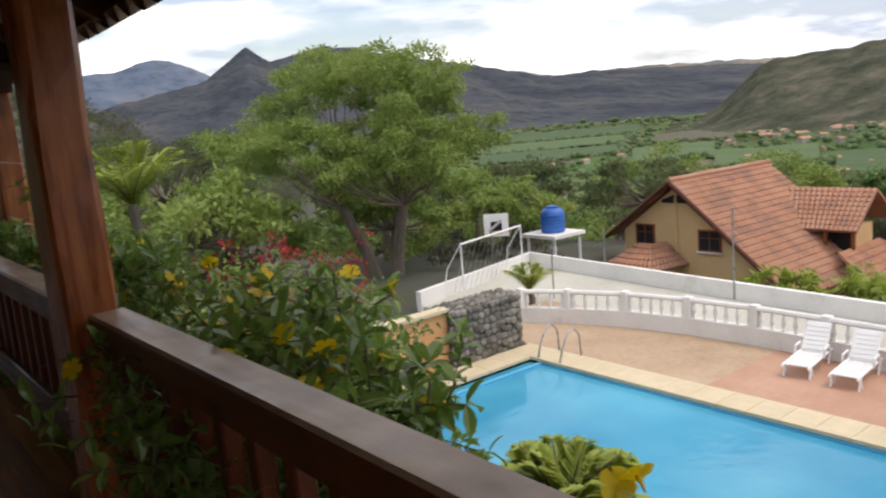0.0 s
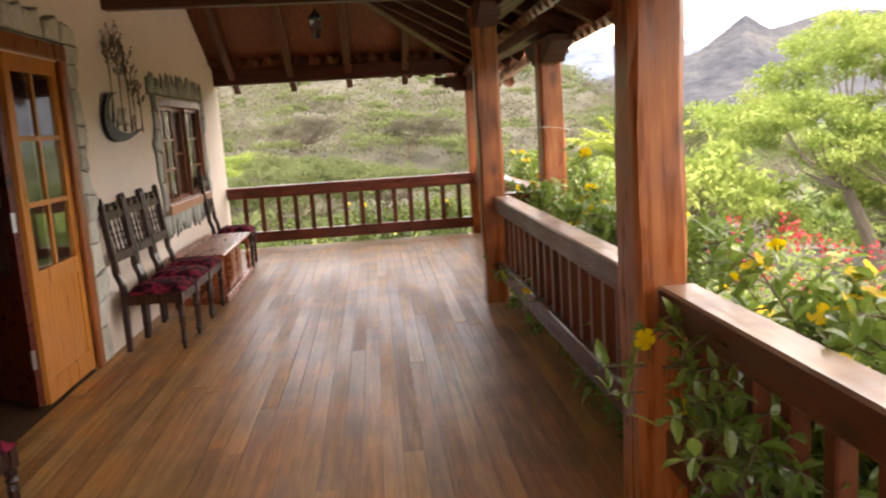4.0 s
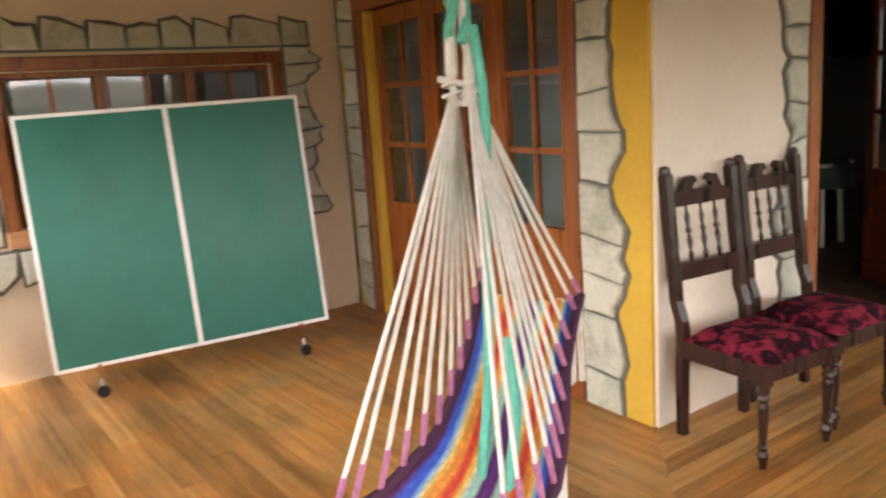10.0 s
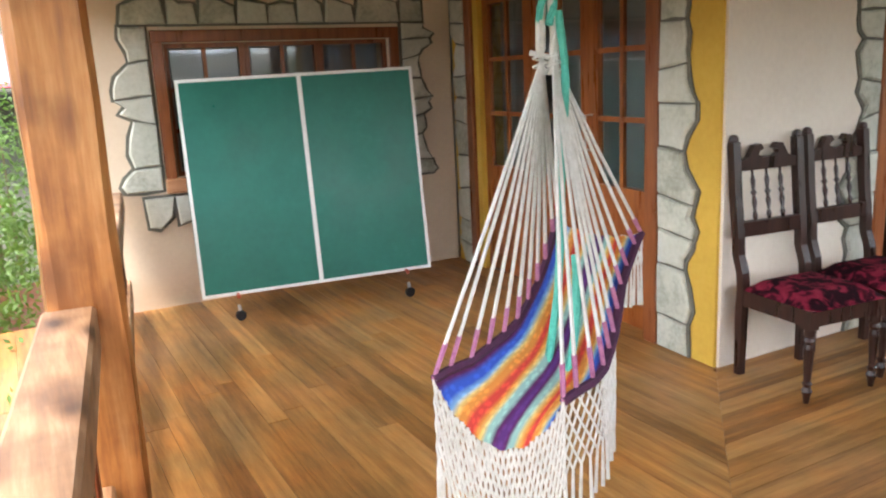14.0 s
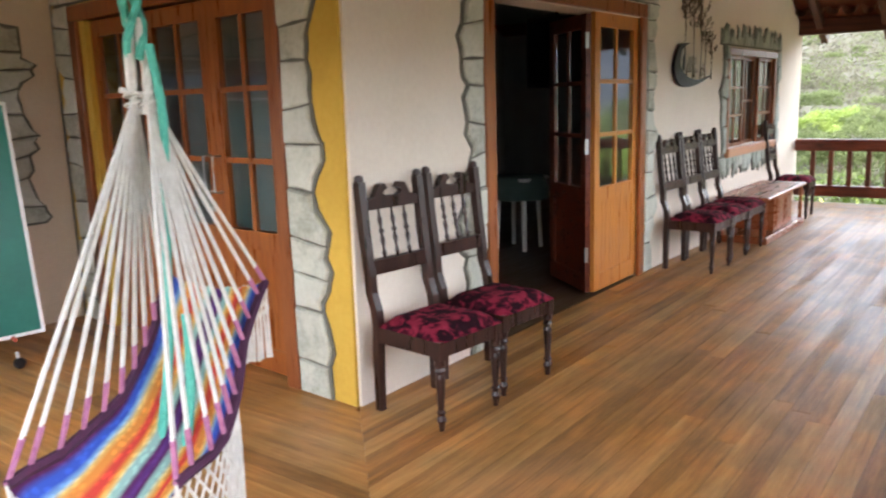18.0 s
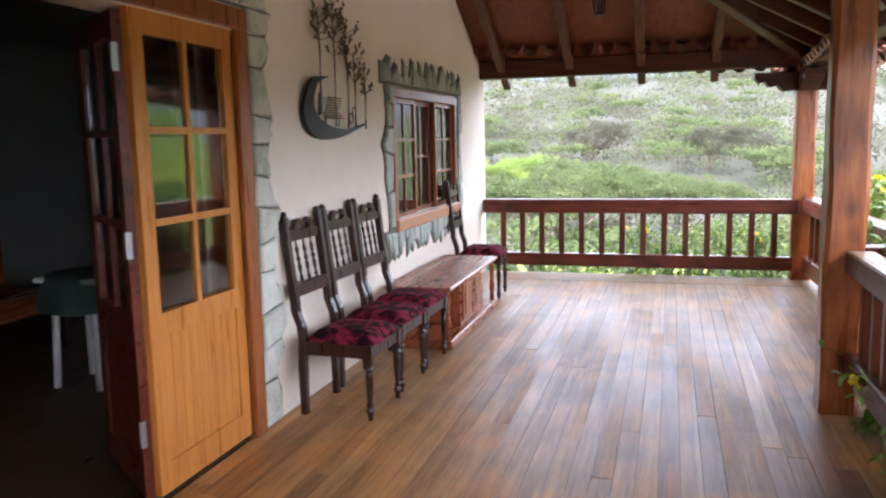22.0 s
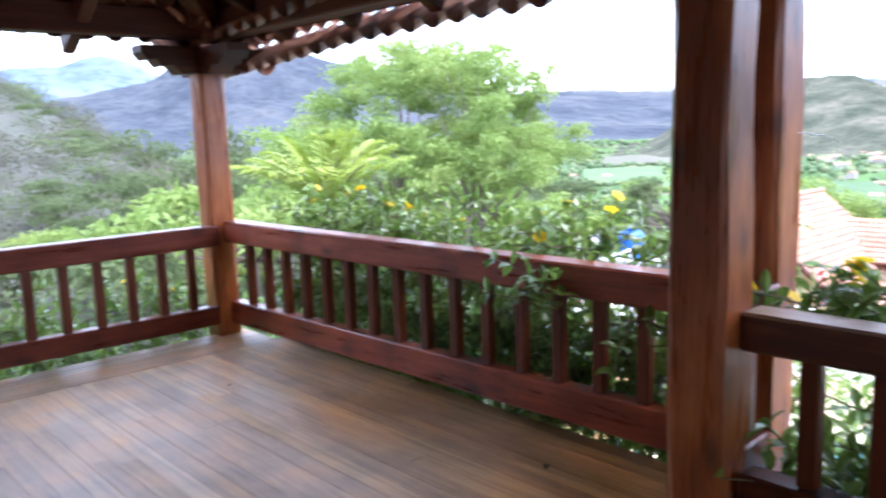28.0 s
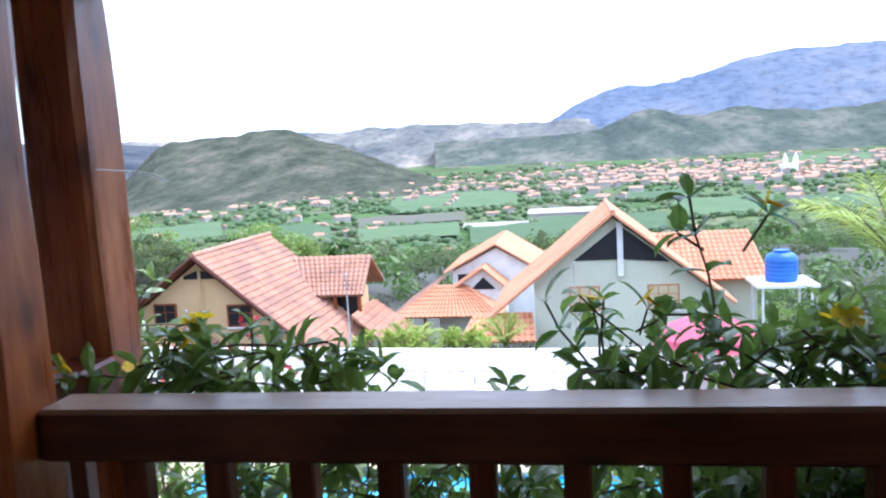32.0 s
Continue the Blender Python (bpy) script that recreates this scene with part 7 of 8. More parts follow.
def coping(x0, x1, y0, y1, along, step=0.6):
    n = max(1, round(((y1 - y0) if along == "y" else (x1 - x0)) / step))
    for k in range(n):
        if along == "y":
            a, b = y0 + (y1 - y0) * k / n, y0 + (y1 - y0) * (k + 1) / n
            part("coping_stone", box(B(), x0, x1, a + 0.004, b - 0.004, -4.06, -3.985, None, 0.008), M_COPING, cop)
        else:
            a, b = x0 + (x1 - x0) * k / n, x0 + (x1 - x0) * (k + 1) / n
            part("coping_stone", box(B(), a + 0.004, b - 0.004, y0, y1, -4.06, -3.985, None, 0.008), M_COPING, cop)


coping(14.215, 14.95, -9.0, 10.7, "y")
coping(7.0, 14.215, 9.965, 10.7, "x")
coping(6.9, 7.535, -9.0, 9.965, "y")
bm = B()
box(bm, 14.95, 18.4, 6.0, 13.4, -4.3, -4.02)
structure("terrace", bm, M_EARTH)
bm = B()
box(bm, 14.95, 18.4, -12.0, 6.0, -4.3, -4.017)
structure("terrace_tiles", bm, M_TERR)
bm = B()
slab(bm, [(16.0, 16.4), (22.3, 18.0), (21.2, 4.0), (21.0, -14.0), (17.3, -14.0), (18.2, 5.0), (18.0, 9.6), (16.4, 12.6)], -4.3, -4.09)
structure("court", bm, M_COURT)
bm = B()
slab(bm, [(3.4, -9.5), (7.0, -9.5), (7.0, 10.5), (3.4, 10.5)], -4.3, -4.1)
structure("ground_garden", bm, M_SCRUB)


def low_wall(name, pts, half, z0, z1, mat):
    bm = B()
    L, R = [], []
    for i, p in enumerate(pts):
        d = (Vector(pts[min(i + 1, len(pts) - 1)]) - Vector(pts[max(i - 1, 0)])).normalized()
        s = Vector((-d.y, d.x)) * half
        L.append((p[0] + s.x, p[1] + s.y))
        R.append((p[0] - s.x, p[1] - s.y))
    for i in range(len(pts) - 1):
        slab(bm, [R[i], R[i + 1], L[i + 1], L[i]], z0, z1)
    return structure(name, bm, mat)


for k, (x, y, g) in enumerate(((22.6, 9.0, 0.5), (22.7, 8.0, 0.62), (22.6, 7.0, 0.5), (22.6, 6.1, 0.58))):
    shrub("broad-leaved green plant behind the white court wall", x, y, -3.9, 0.6, 0.6, g, 420, M_PALM, 170 + k, None, 0, 0.24)
low_wall("wall_court", [(15.9, 16.3), (22.2, 17.85), (21.6, 11.2), (21.1, 4.6), (20.9, -14.0)], 0.09, -4.6, -3.62, M_WHITEWALL)
curve = [(16.3, 12.3), (16.9, 11.2), (17.45, 9.8), (17.75, 8.2), (17.85, 6.6), (17.8, 5.0), (17.7, 3.3), (17.4, -2.0), (17.2, -12.0)]
low_wall("wall_balustrade_base", curve, 0.1, -4.3, -3.62, M_WHITEWALL)
bal = thing("balustrade", "white curved garden balustrade beside the pool terrace", "balustrade")
for a, b in zip(curve, curve[1:]):
    part("top_rail", rod(B(), (*a, -3.2), (*b, -3.2), 0.065, seg=8), M_WHITE, bal)
    d = Vector(b) - Vector(a)
    n = max(1, int(d.length / 0.26)) if b[1] > -3 else 0
    for k in range(n):
        p = Vector(a) + d * ((k + 0.5) / n)
        part("baluster", lathe(B(), [(0.05, -3.62), (0.03, -3.55), (0.06, -3.45), (0.03, -3.3), (0.045, -3.24)], 6, Matrix.Translation((p.x, p.y, 0))), M_WHITE, bal)
    part("post", box(B(), a[0] - 0.09, a[0] + 0.09, a[1] - 0.09, a[1] + 0.09, -3.62, -3.12), M_WHITE, bal)

pillar = thing("rock_wall", "rough wall of grey river rocks at the pool corner", "rock wall")
rr = random.Random(3)
part("core", box(B(), 12.75, 14.75, 10.75, 11.5, -4.2, -2.75), M_MORTAR, pillar)
for face, n1, n2 in (("s", 12, 9), ("e", 5, 9), ("w", 5, 9), ("t", 12, 4)):
    for i in range(n1):
        for j in range(n2):
            s = rr.uniform(0.08, 0.13)
            u, v = (i + 0.5 + rr.uniform(-0.2, 0.2)) / n1, (j + 0.5 + rr.uniform(-0.2, 0.2)) / n2
            c = {"s": (12.75 + 2.0 * u, 10.75, -4.15 + 1.42 * v), "e": (14.75, 10.75 + 0.75 * u, -4.15 + 1.42 * v), "w": (12.75, 10.75 + 0.75 * u, -4.15 + 1.42 * v), "t": (12.75 + 2.0 * u, 10.75 + 0.75 * v, -2.74)}[face]
            bm = B()
            bmesh.ops.create_icosphere(bm, subdivisions=1, radius=s)
            for q in bm.verts:
                q.co = Vector((q.co.x * 1.1, q.co.y * 0.8, q.co.z * 0.85)) * rr.uniform(0.85, 1.15) + Vector(c)
            part("rock", bm, M_ROCK, pillar)
bm = B()
box(bm, 9.6, 12.7, 10.95, 11.15, -4.3, -2.75)
structure("wall_orange", bm, M_ORANGE)
bm = B()
box(bm, 9.5, 12.74, 10.88, 11.22, -2.75, -2.68)
structure("wall_orange_coping", bm, M_COPING)

ladder = thing("pool_ladder", "chrome pool ladder rails at the pool edge", "pool ladder")
for y in (9.75, 9.1):
    part("rail", tube(B(), [(14.95, y, -4.0), (14.91, y, -3.5), (14.75, y, -3.32), (14.55, y, -3.36), (14.35, y, -3.7), (14.17, y, -4.3)], 0.022, 8), M_METAL, ladder, "", True)
for z in (-4.25, -4.5):
    part("step", rod(B(), (14.12, 9.1, z), (14.12, 9.75, z), 0.025), M_METAL, ladder)


def lounger(x, y, a):
    t = thing("sun_lounger", "white plastic sun lounger with raised backrest", "lounger", "sun loungers", pose(x, y, -4.017, 0, 0, a) @ Matrix.Diagonal((0.82, 0.82, 0.82, 1)))
    for s in (-0.3, 0.3):
        part("side_rail", tube(B(), [(-0.95, s, 0.26), (-0.9, s, 0.3), (0.3, s, 0.32), (0.95, s, 0.3)], 0.03, 6), M_PLASTIC, t)
        part("armrest", tube(B(), [(0.0, s * 1.12, 0.3), (0.02, s * 1.12, 0.5), (0.35, s * 1.12, 0.52), (0.45, s * 1.12, 0.3)], 0.025, 6), M_PLASTIC, t)
        for x2 in (-0.75, 0.55):
            part("leg", tube(B(), [(x2 - 0.12, s, 0.0), (x2, s, 0.28), (x2 + 0.12, s, 0.0)], 0.026, 6), M_PLASTIC, t)
    for k in range(11):
        x2 = -0.9 + k * 0.105
        part("slat", box(B(), x2, x2 + 0.085, -0.28, 0.28, 0.3, 0.325), M_PLASTIC, t)
    m = Matrix.Translation((0.28, 0, 0.32)) @ pose(0, 0, 0, 0, -52, 0)
    back = part("backrest", box(B(), 0, 0.8, -0.29, 0.29, -0.012, 0.012, m), M_PLASTIC, t)
    for k in range(6):
        part("back_slat", box(B(), 0.06 + k * 0.12, 0.14 + k * 0.12, -0.25, 0.25, 0.0125, 0.03, m), M_PLASTIC, back)
    return t


lounger(17.05, 5.0, 8)
lounger(17.0, 4.05, 6)

sunshade = thing("parasol", "faded pink fabric parasol open beside the pool", "parasol", m=pose(16.0, 0.8, -4.017))
part("base", lathe(B(), [(0.0, 0.0), (0.24, 0.0), (0.24, 0.05), (0.06, 0.09), (0.03, 0.2)], 16), M_WHITE, sunshade)
part("pole", rod(B(), (0, 0, 0.1), (0, 0, 2.33), 0.02, seg=8), M_WHITE, sunshade)
for k in range(8):
    a, b = 6.2832 * k / 8, 6.2832 * (k + 1) / 8
    bm = B()
    grid = []
    for i in range(5):
        r = 0.04 + 0.95 * i / 4
        z = 2.33 - 0.36 * (i / 4) ** 1.25
        grid.append([bm.verts.new((r * math.cos(a + (b - a) * j / 4) * (1 - 0.06 * math.sin(math.pi * j / 4)), r * math.sin(a + (b - a) * j / 4) * (1 - 0.06 * math.sin(math.pi * j / 4)), z - 0.03 * math.sin(math.pi * j / 4) * i / 4)) for j in range(5)])
    for p, q in zip(grid, grid[1:]):
        for j in range(4):
            bm.faces.new((p[j], q[j], q[j + 1], p[j + 1]))
    for j in range(4):
        p, q = grid[4][j], grid[4][j + 1]
        bm.faces.new((p, bm.verts.new(p.co + Vector((0, 0, -0.12))), bm.verts.new(q.co + Vector((0, 0, -0.12))), q))
    part("canopy_panel", bm, M_PINKCLOTH, sunshade)
    part("rib", rod(B(), (0.04 * math.cos(a), 0.04 * math.sin(a), 2.31), (0.98 * math.cos(a), 0.98 * math.sin(a), 1.955), 0.007, seg=5), M_WHITE, sunshade)
part("finial", lathe(B(), [(0.0, 2.33), (0.03, 2.34), (0.02, 2.4), (0.0, 2.42)], 8), M_WHITE, sunshade)
goal = thing("football_goal", "thin white metal goal with net on the court", "goal")
g0, g1 = Vector((17.4, 15.95, -4.09)), Vector((20.9, 16.9, -4.09))
part("frame", tube(B(), [g0, g0 + Vector((0, 0, 1.7)), g1 + Vector((0, 0, 1.7)), g1], 0.035, 6), M_WHITE, goal)
part("stay", tube(B(), [g0 + Vector((0, 0, 1.7)), g0 + Vector((-0.2, 0.5, 0.9)), g0 + Vector((-0.25, 0.7, 0))], 0.02, 5), M_WHITE, goal)
part("stay", tube(B(), [g1 + Vector((0, 0, 1.7)), g1 + Vector((-0.2, 0.5, 0.9)), g1 + Vector((-0.25, 0.6, 0))], 0.02, 5), M_WHITE, goal)
bm = B()
for k in range(1, 12):
    p = g0 + (g1 - g0) * (k / 12) + Vector((-0.2, 0.55, 0))
    rod(bm, p, p + Vector((0.2, -0.55, 1.7)), 0.006, seg=4)
part("net", bm, M_METAL, goal)
hoop = thing("basketball_hoop", "white basketball backboard on a pole", "basketball hoop")
part("pole", tube(B(), [(21.2, 18.75, -4.6), (21.2, 18.75, -2.7), (21.6, 18.6, -2.4)], 0.06, 8), M_METAL, hoop)
HM = Matrix.Translation((21.62, 18.9, -2.6)) @ pose(0, 0, 0, 0, 0, -42)
part("backboard", box(B(), -0.45, 0.45, -0.02, 0.02, -0.42, 0.42, HM), M_WHITE, hoop)
part("target_square", box(B(), -0.2, 0.2, -0.028, -0.0205, -0.22, 0.14, HM), M_IRON, hoop)
part("rim", tube(B(), [HM @ Vector((0.22 * math.cos(6.2832 * k / 16), -0.27 + 0.22 * math.sin(6.2832 * k / 16), -0.25)) for k in range(17)], 0.012, 5), M_REDMETAL, hoop)
for x, y, z0, z1 in ((21.35, 9.2, -4.1, -1.6), (18.9, 13.6, -4.1, -2.6), (21.3, 3.2, -4.1, -1.5), (22.0, 14.2, -4.1, -2.6)):
    po = thing("metal_pole", "thin grey metal pole beside the court", "pole", "court poles")
    part("shaft", rod(B(), (x, y, z0), (x, y, z1), 0.03, 0.02, 6), M_METAL, po)
    part("cap", lathe(B(), [(0.03, z1), (0.035, z1 + 0.03), (0.01, z1 + 0.06)], 6, Matrix.Translation((x, y, 0))), M_METAL, po)


def water_tank(x, y, z, r, h, legs):
    t = thing("water_tank", "blue plastic water tank on a raised platform", "water tank", "water tanks")
    prof = [(r * 0.95, 0), (r, 0.03 * h)]
    for k in range(5):
        z0 = 0.08 * h + 0.13 * h * k
        prof += [(r, z0), (r * 1.03, z0 + 0.03 * h), (r * 1.03, z0 + 0.07 * h), (r, z0 + 0.1 * h)]
    prof += [(r * 0.97, 0.76 * h), (r * 0.8, 0.86 * h), (r * 0.5, 0.92 * h)]
    part("body", lathe(B(), prof, 24, Matrix.Translation((x, y, z))), M_BLUE, t, "", True)
    part("lid", lathe(B(), [(r * 0.5, 0.92 * h), (r * 0.52, 0.98 * h), (r * 0.3, h)], 20, Matrix.Translation((x, y, z))), M_BLUE, t)
    part("platform", box(B(), x - r * 1.9, x + r * 1.9, y - r * 1.9, y + r * 1.9, z - 0.14, z - 0.001), M_WHITEWALL, t)
    for sx in (-1, 1):
        for sy in (-1, 1):
            part("leg", rod(B(), (x + sx * r * 1.5, y + sy * r * 1.5, z - legs), (x + sx * r * 1.5, y + sy * r * 1.5, z - 0.14), 0.06), M_WHITEWALL, t)


water_tank(26.3, 20.5, -3.68, 0.5, 1.12, 3.0)
water_tank(40.5, -6.42, -5.4, 0.72, 1.5, 5.0)


# ---- houses ----
def tiled(owner, p, q, r, s, nu, nv, mat, name="roof_tiles"):
    """Courses of tiles over the plane with eave p-q and ridge s-r."""
    p, q, r, s = map(Vector, (p, q, r, s))
    n = (q - p).cross(s - p).normalized()
    if n.z < 0:
        n = -n
    part("roof_deck", slab_quad(p, q, r, s, n * -0.1), mat, owner)
    verts, faces = [], []
    for j in range(nv):
        for i in range(nu):
            u0, u1, v0, v1 = i / nu, (i + 1) / nu, j / nv, (j + 1.12) / nv
            v1 = min(v1, 1)

            def at(u, v):
                return (p * (1 - u) + q * u) * (1 - v) + (s * (1 - u) + r * u) * v
            g = 0.08 * (u1 - u0)
            w = 0.05 + rr.uniform(0, 0.012)
            k = len(verts)
            m = (u0 + u1) / 2
            verts += [tuple(at(u0 + g, v0) + n * 0.03), tuple(at(m, v0) + n * (w + 0.05)), tuple(at(u1 - g, v0) + n * 0.03), tuple(at(u0 + g, v1) + n * 0.004), tuple(at(m, v1) + n * w * 0.7), tuple(at(u1 - g, v1) + n * 0.004), tuple(at(m, v0))]
            faces += [(k, k + 1, k + 4, k + 3), (k + 1, k + 2, k + 5, k + 4), (k, k + 6, k + 2, k + 1)]
    mesh_from(name, verts, faces, mat, owner, "stuff")


def slab_quad(p, q, r, s, off):
    bm = B()
    a = [bm.verts.new(v) for v in (p, q, r, s)]
    b = [bm.verts.new(v + off) for v in (p, q, r, s)]
    bm.faces.new(a)
    bm.faces.new(b[::-1])
    for k in range(4):
        bm.faces.new((a[k], b[k], b[(k + 1) % 4], a[(k + 1) % 4]))
    return bm


def house_window(owner, x, y, z, w, h, bars=2, mat=None, curtain=None):
    """A window in a wall that faces -x."""
    t = part("window", box(B(), x - 0.06, x + 0.02, y - w / 2 - 0.06, y + w / 2 + 0.06, z - 0.06, z + h + 0.06), mat or M_FRAME, owner)
    for k in range(bars):
        a = y - w / 2 + w * k / bars
        part("pane", box(B(), x - 0.075, x - 0.061, a + 0.03, a + w / bars - 0.03, z + 0.02, z + h * 0.62), curtain or M_IRON, t)
        part("pane", box(B(), x - 0.075, x - 0.061, a + 0.03, a + w / bars - 0.03, z + h * 0.66, z + h - 0.02), curtain or M_IRON, t)
    part("sill", box(B(), x - 0.16, x - 0.0605, y - w / 2 - 0.1, y + w / 2 + 0.1, z - 0.12, z - 0.0605), M_WHITEWALL, t)


h1 = thing("house", "sand-coloured house with a steep clay-tile roof and balcony", "house")
part("wall", slab(B(), [(23.1, -10), (23.1, -4.95), (20.0, -2.72), (14.8, -7.0), (14.8, -10)], 34.3, 42.4, Matrix(((0, 0, 1, 0), (1, 0, 0, 0), (0, 1, 0, 0), (0, 0, 0, 1)))), M_HOUSE, h1)
tiled(h1, (33.8, 23.9, -5.25), (42.8, 23.9, -5.25), (42.8, 20.0, -2.4), (33.8, 20.0, -2.4), 30, 15, M_ROOF)
tiled(h1, (33.8, 13.9, -7.45), (42.8, 13.9, -7.45), (42.8, 20.0, -2.4), (33.8, 20.0, -2.4), 30, 22, M_ROOF)
part("ridge_cap", rod(B(), (33.75, 20.0, -2.36), (42.9, 20.0, -2.36), 0.13, seg=8), M_ROOF, h1)
for a, b in (((33.78, 23.9, -5.31), (33.78, 20.0, -2.46)), ((33.78, 13.9, -7.51), (33.78, 20.0, -2.46))):
    part("barge_board", rod(B(), a, b, 0.11, seg=6), M_BEAM_Y, h1)
house_window(h1, 34.3, 21.8, -5.6, 1.0, 0.95)
house_window(h1, 34.3, 18.2, -5.68, 1.1, 0.92)
for a, b in ((20.75, 20.1), (19.9, 19.15)):
    part("gable_vent", slab(B(), [(a, -3.5), (b, -3.5), (b, -3.12 if b > 20 else -3.35), (a, -3.35 if b > 20 else -3.12)], 34.24, 34.4, Matrix(((0, 0, 1, 0), (1, 0, 0, 0), (0, 1, 0, 0), (0, 0, 0, 1)))), M_IRON, h1)
part("drain_pipe", rod(B(), (34.2, 19.95, -9.9), (34.2, 19.95, -3.2), 0.05, seg=6), M_HOUSE, h1)
tiled(h1, (39.5, 17.9, -5.35), (39.5, 13.9, -5.35), (42.0, 14.0, -3.62), (42.0, 19.3, -3.62), 18, 9, M_ROOF)
tiled(h1, (44.2, 17.9, -5.35), (44.2, 13.9, -5.35), (42.0, 14.0, -3.62), (42.0, 19.3, -3.62), 18, 9, M_ROOF)
part("dormer_wall", box(B(), 40.6, 42.38, 14.4, 18.2, -8.6, -5.3), M_HOUSE, h1)
# Flat black sheet that paints the shade of the open balcony.
part("balcony_shade_panel", box(B(), 40.5, 40.61, 14.5, 17.0, -7.0, -5.4), M_IRON, h1)
for y in (14.2, 15.5, 16.9):
    part("balcony_post", box(B(), 39.8, 39.95, y - 0.08, y + 0.08, -8.4, -5.35), M_FRAME, h1)
part("balcony_rail", box(B(), 39.8, 39.9, 14.0, 16.9, -6.6, -6.45), M_FRAME, h1)
for k in range(13):
    part("balcony_baluster", box(B(), 39.83, 39.88, 14.1 + k * 0.21, 14.14 + k * 0.21, -7.2, -6.6), M_FRAME, h1)
tiled(h1, (37.6, 11.9, -7.9), (43.0, 11.9, -7.9), (43.0, 14.3, -6.2), (38.6, 14.3, -6.2), 18, 7, M_ROOF)
porch = thing("porch_roof", "small hipped clay-tile porch roof beside the house", "roof")
tiled(porch, (31.6, 22.7, -6.4), (31.6, 19.6, -6.4), (33.4, 20.8, -5.4), (33.4, 21.5, -5.4), 10, 5, M_ROOF)
tiled(porch, (31.6, 19.6, -6.4), (34.2, 19.3, -6.4), (34.2, 20.5, -5.4), (33.4, 20.8, -5.4), 9, 5, M_ROOF)
for y in (19.9, 22.4):
    part("porch_post", box(B(), 31.7, 31.85, y - 0.08, y + 0.08, -10, -6.45), M_FRAME, porch)

YZ = Matrix(((0, 0, 1, 0), (1, 0, 0, 0), (0, 1, 0, 0), (0, 0, 0, 1)))
h2 = thing("house", "pale green house with a steep orange tile roof and glazed gable", "house")
part("wall", slab(B(), [(5.3, -11), (5.3, -5.05), (1.38, -2.05), (-3.0, -5.55), (-3.0, -11)], 40.4, 48, YZ), M_HOUSE_G, h2)
tiled(h2, (39.6, 7.5, -6.7), (48.5, 7.5, -6.7), (48.5, 1.38, -1.75), (39.6, 1.38, -1.75), 30, 24, M_ROOF_O)
tiled(h2, (39.6, -4.2, -6.25), (48.5, -4.2, -6.25), (48.5, 1.38, -1.75), (39.6, 1.38, -1.75), 30, 22, M_ROOF_O)
part("ridge_cap", rod(B(), (39.55, 1.38, -1.72), (48.6, 1.38, -1.72), 0.13, seg=8), M_ROOF_O, h2)
part("gable_glass", slab(B(), [(3.3, -4.1), (1.2, -2.5), (1.2, -4.1)], 40.33, 40.39, YZ), M_IRON, h2, "dark glazed gable")
part("gable_glass", slab(B(), [(0.9, -2.55), (-1.3, -4.3), (0.9, -4.1)], 40.33, 40.39, YZ), M_IRON, h2, "dark glazed gable")
part("gable_post", box(B(), 40.2, 40.39, 0.91, 1.19, -4.9, -2.25), M_WHITEWALL, h2)
house_window(h2, 40.4, 2.83, -6.6, 1.4, 1.15, 3, M_FRAME_L, coat("cream_curtain", [(0, (0.45, 0.36, 0.2)), (1, (0.6, 0.5, 0.32))], 3, 0.9, 30, 0.1))
house_window(h2, 40.4, -0.95, -6.6, 1.4, 1.15, 3, M_FRAME_L, bpy.data.materials["cream_curtain"])
tiled(h2, (42.5, -6.4, -5.6), (42.5, -0.4, -5.6), (45.2, -0.6, -3.4), (45.2, -5.9, -3.4), 20, 11, M_ROOF_O)
part("side_wing", box(B(), 43.2, 47.9, -5.9, -3.1, -11, -5.4), M_HOUSE_G, h2)
tiled(h2, (38.6, 9.0, -7.7), (38.6, 5.2, -7.7), (40.2, 5.4, -6.6), (40.2, 8.4, -6.6), 12, 5, M_ROOF_O)

h3 = thing("house", "far white house with orange tile gables", "house", "far houses")
part("wall", slab(B(), [(12.6, -14), (12.6, -7.45), (9.2, -5.75), (6.4, -7.4), (6.4, -14)], 60.5, 70, YZ), M_WHITEWALL, h3)
tiled(h3, (60, 13.2, -7.5), (70, 13.2, -7.5), (70, 9.2, -5.4), (60, 9.2, -5.4), 24, 9, M_ROOF_O)
tiled(h3, (60, 5.8, -7.5), (70, 5.8, -7.5), (70, 9.2, -5.4), (60, 9.2, -5.4), 24, 9, M_ROOF_O)
part("front_gable", slab(B(), [(11.9, -13), (11.9, -8.25), (10.0, -7.05), (8.4, -8.4), (8.4, -13)], 58.2, 60.45, YZ), M_WHITEWALL, h3)
tiled(h3, (57.8, 12.3, -8.4), (60.4, 12.3, -8.4), (60.4, 10.0, -6.85), (57.8, 10.0, -6.85), 9, 6, M_ROOF_O)
tiled(h3, (57.8, 8.1, -8.5), (60.4, 8.1, -8.5), (60.4, 10.0, -6.85), (57.8, 10.0, -6.85), 9, 6, M_ROOF_O)
part("gable_window", slab(B(), [(10.9, -8.5), (10.0, -7.6), (9.1, -8.5)], 58.12, 58.19, YZ), M_IRON, h3)
part("side_window", box(B(), 60.42, 60.49, 11.3, 12.2, -8.3, -7.7), M_IRON, h3)
h4 = thing("house", "low far house with a clay-tile roof and open porch", "house", "far houses")
part("wall", box(B(), 57, 64, 8.6, 13.2, -14, -9.7), M_WHITEWALL, h4)
tiled(h4, (55.2, 16.4, -9.9), (55.2, 8.4, -9.9), (58.2, 11.4, -8.1), (58.2, 13.6, -8.1), 24, 8, M_ROOF_O)
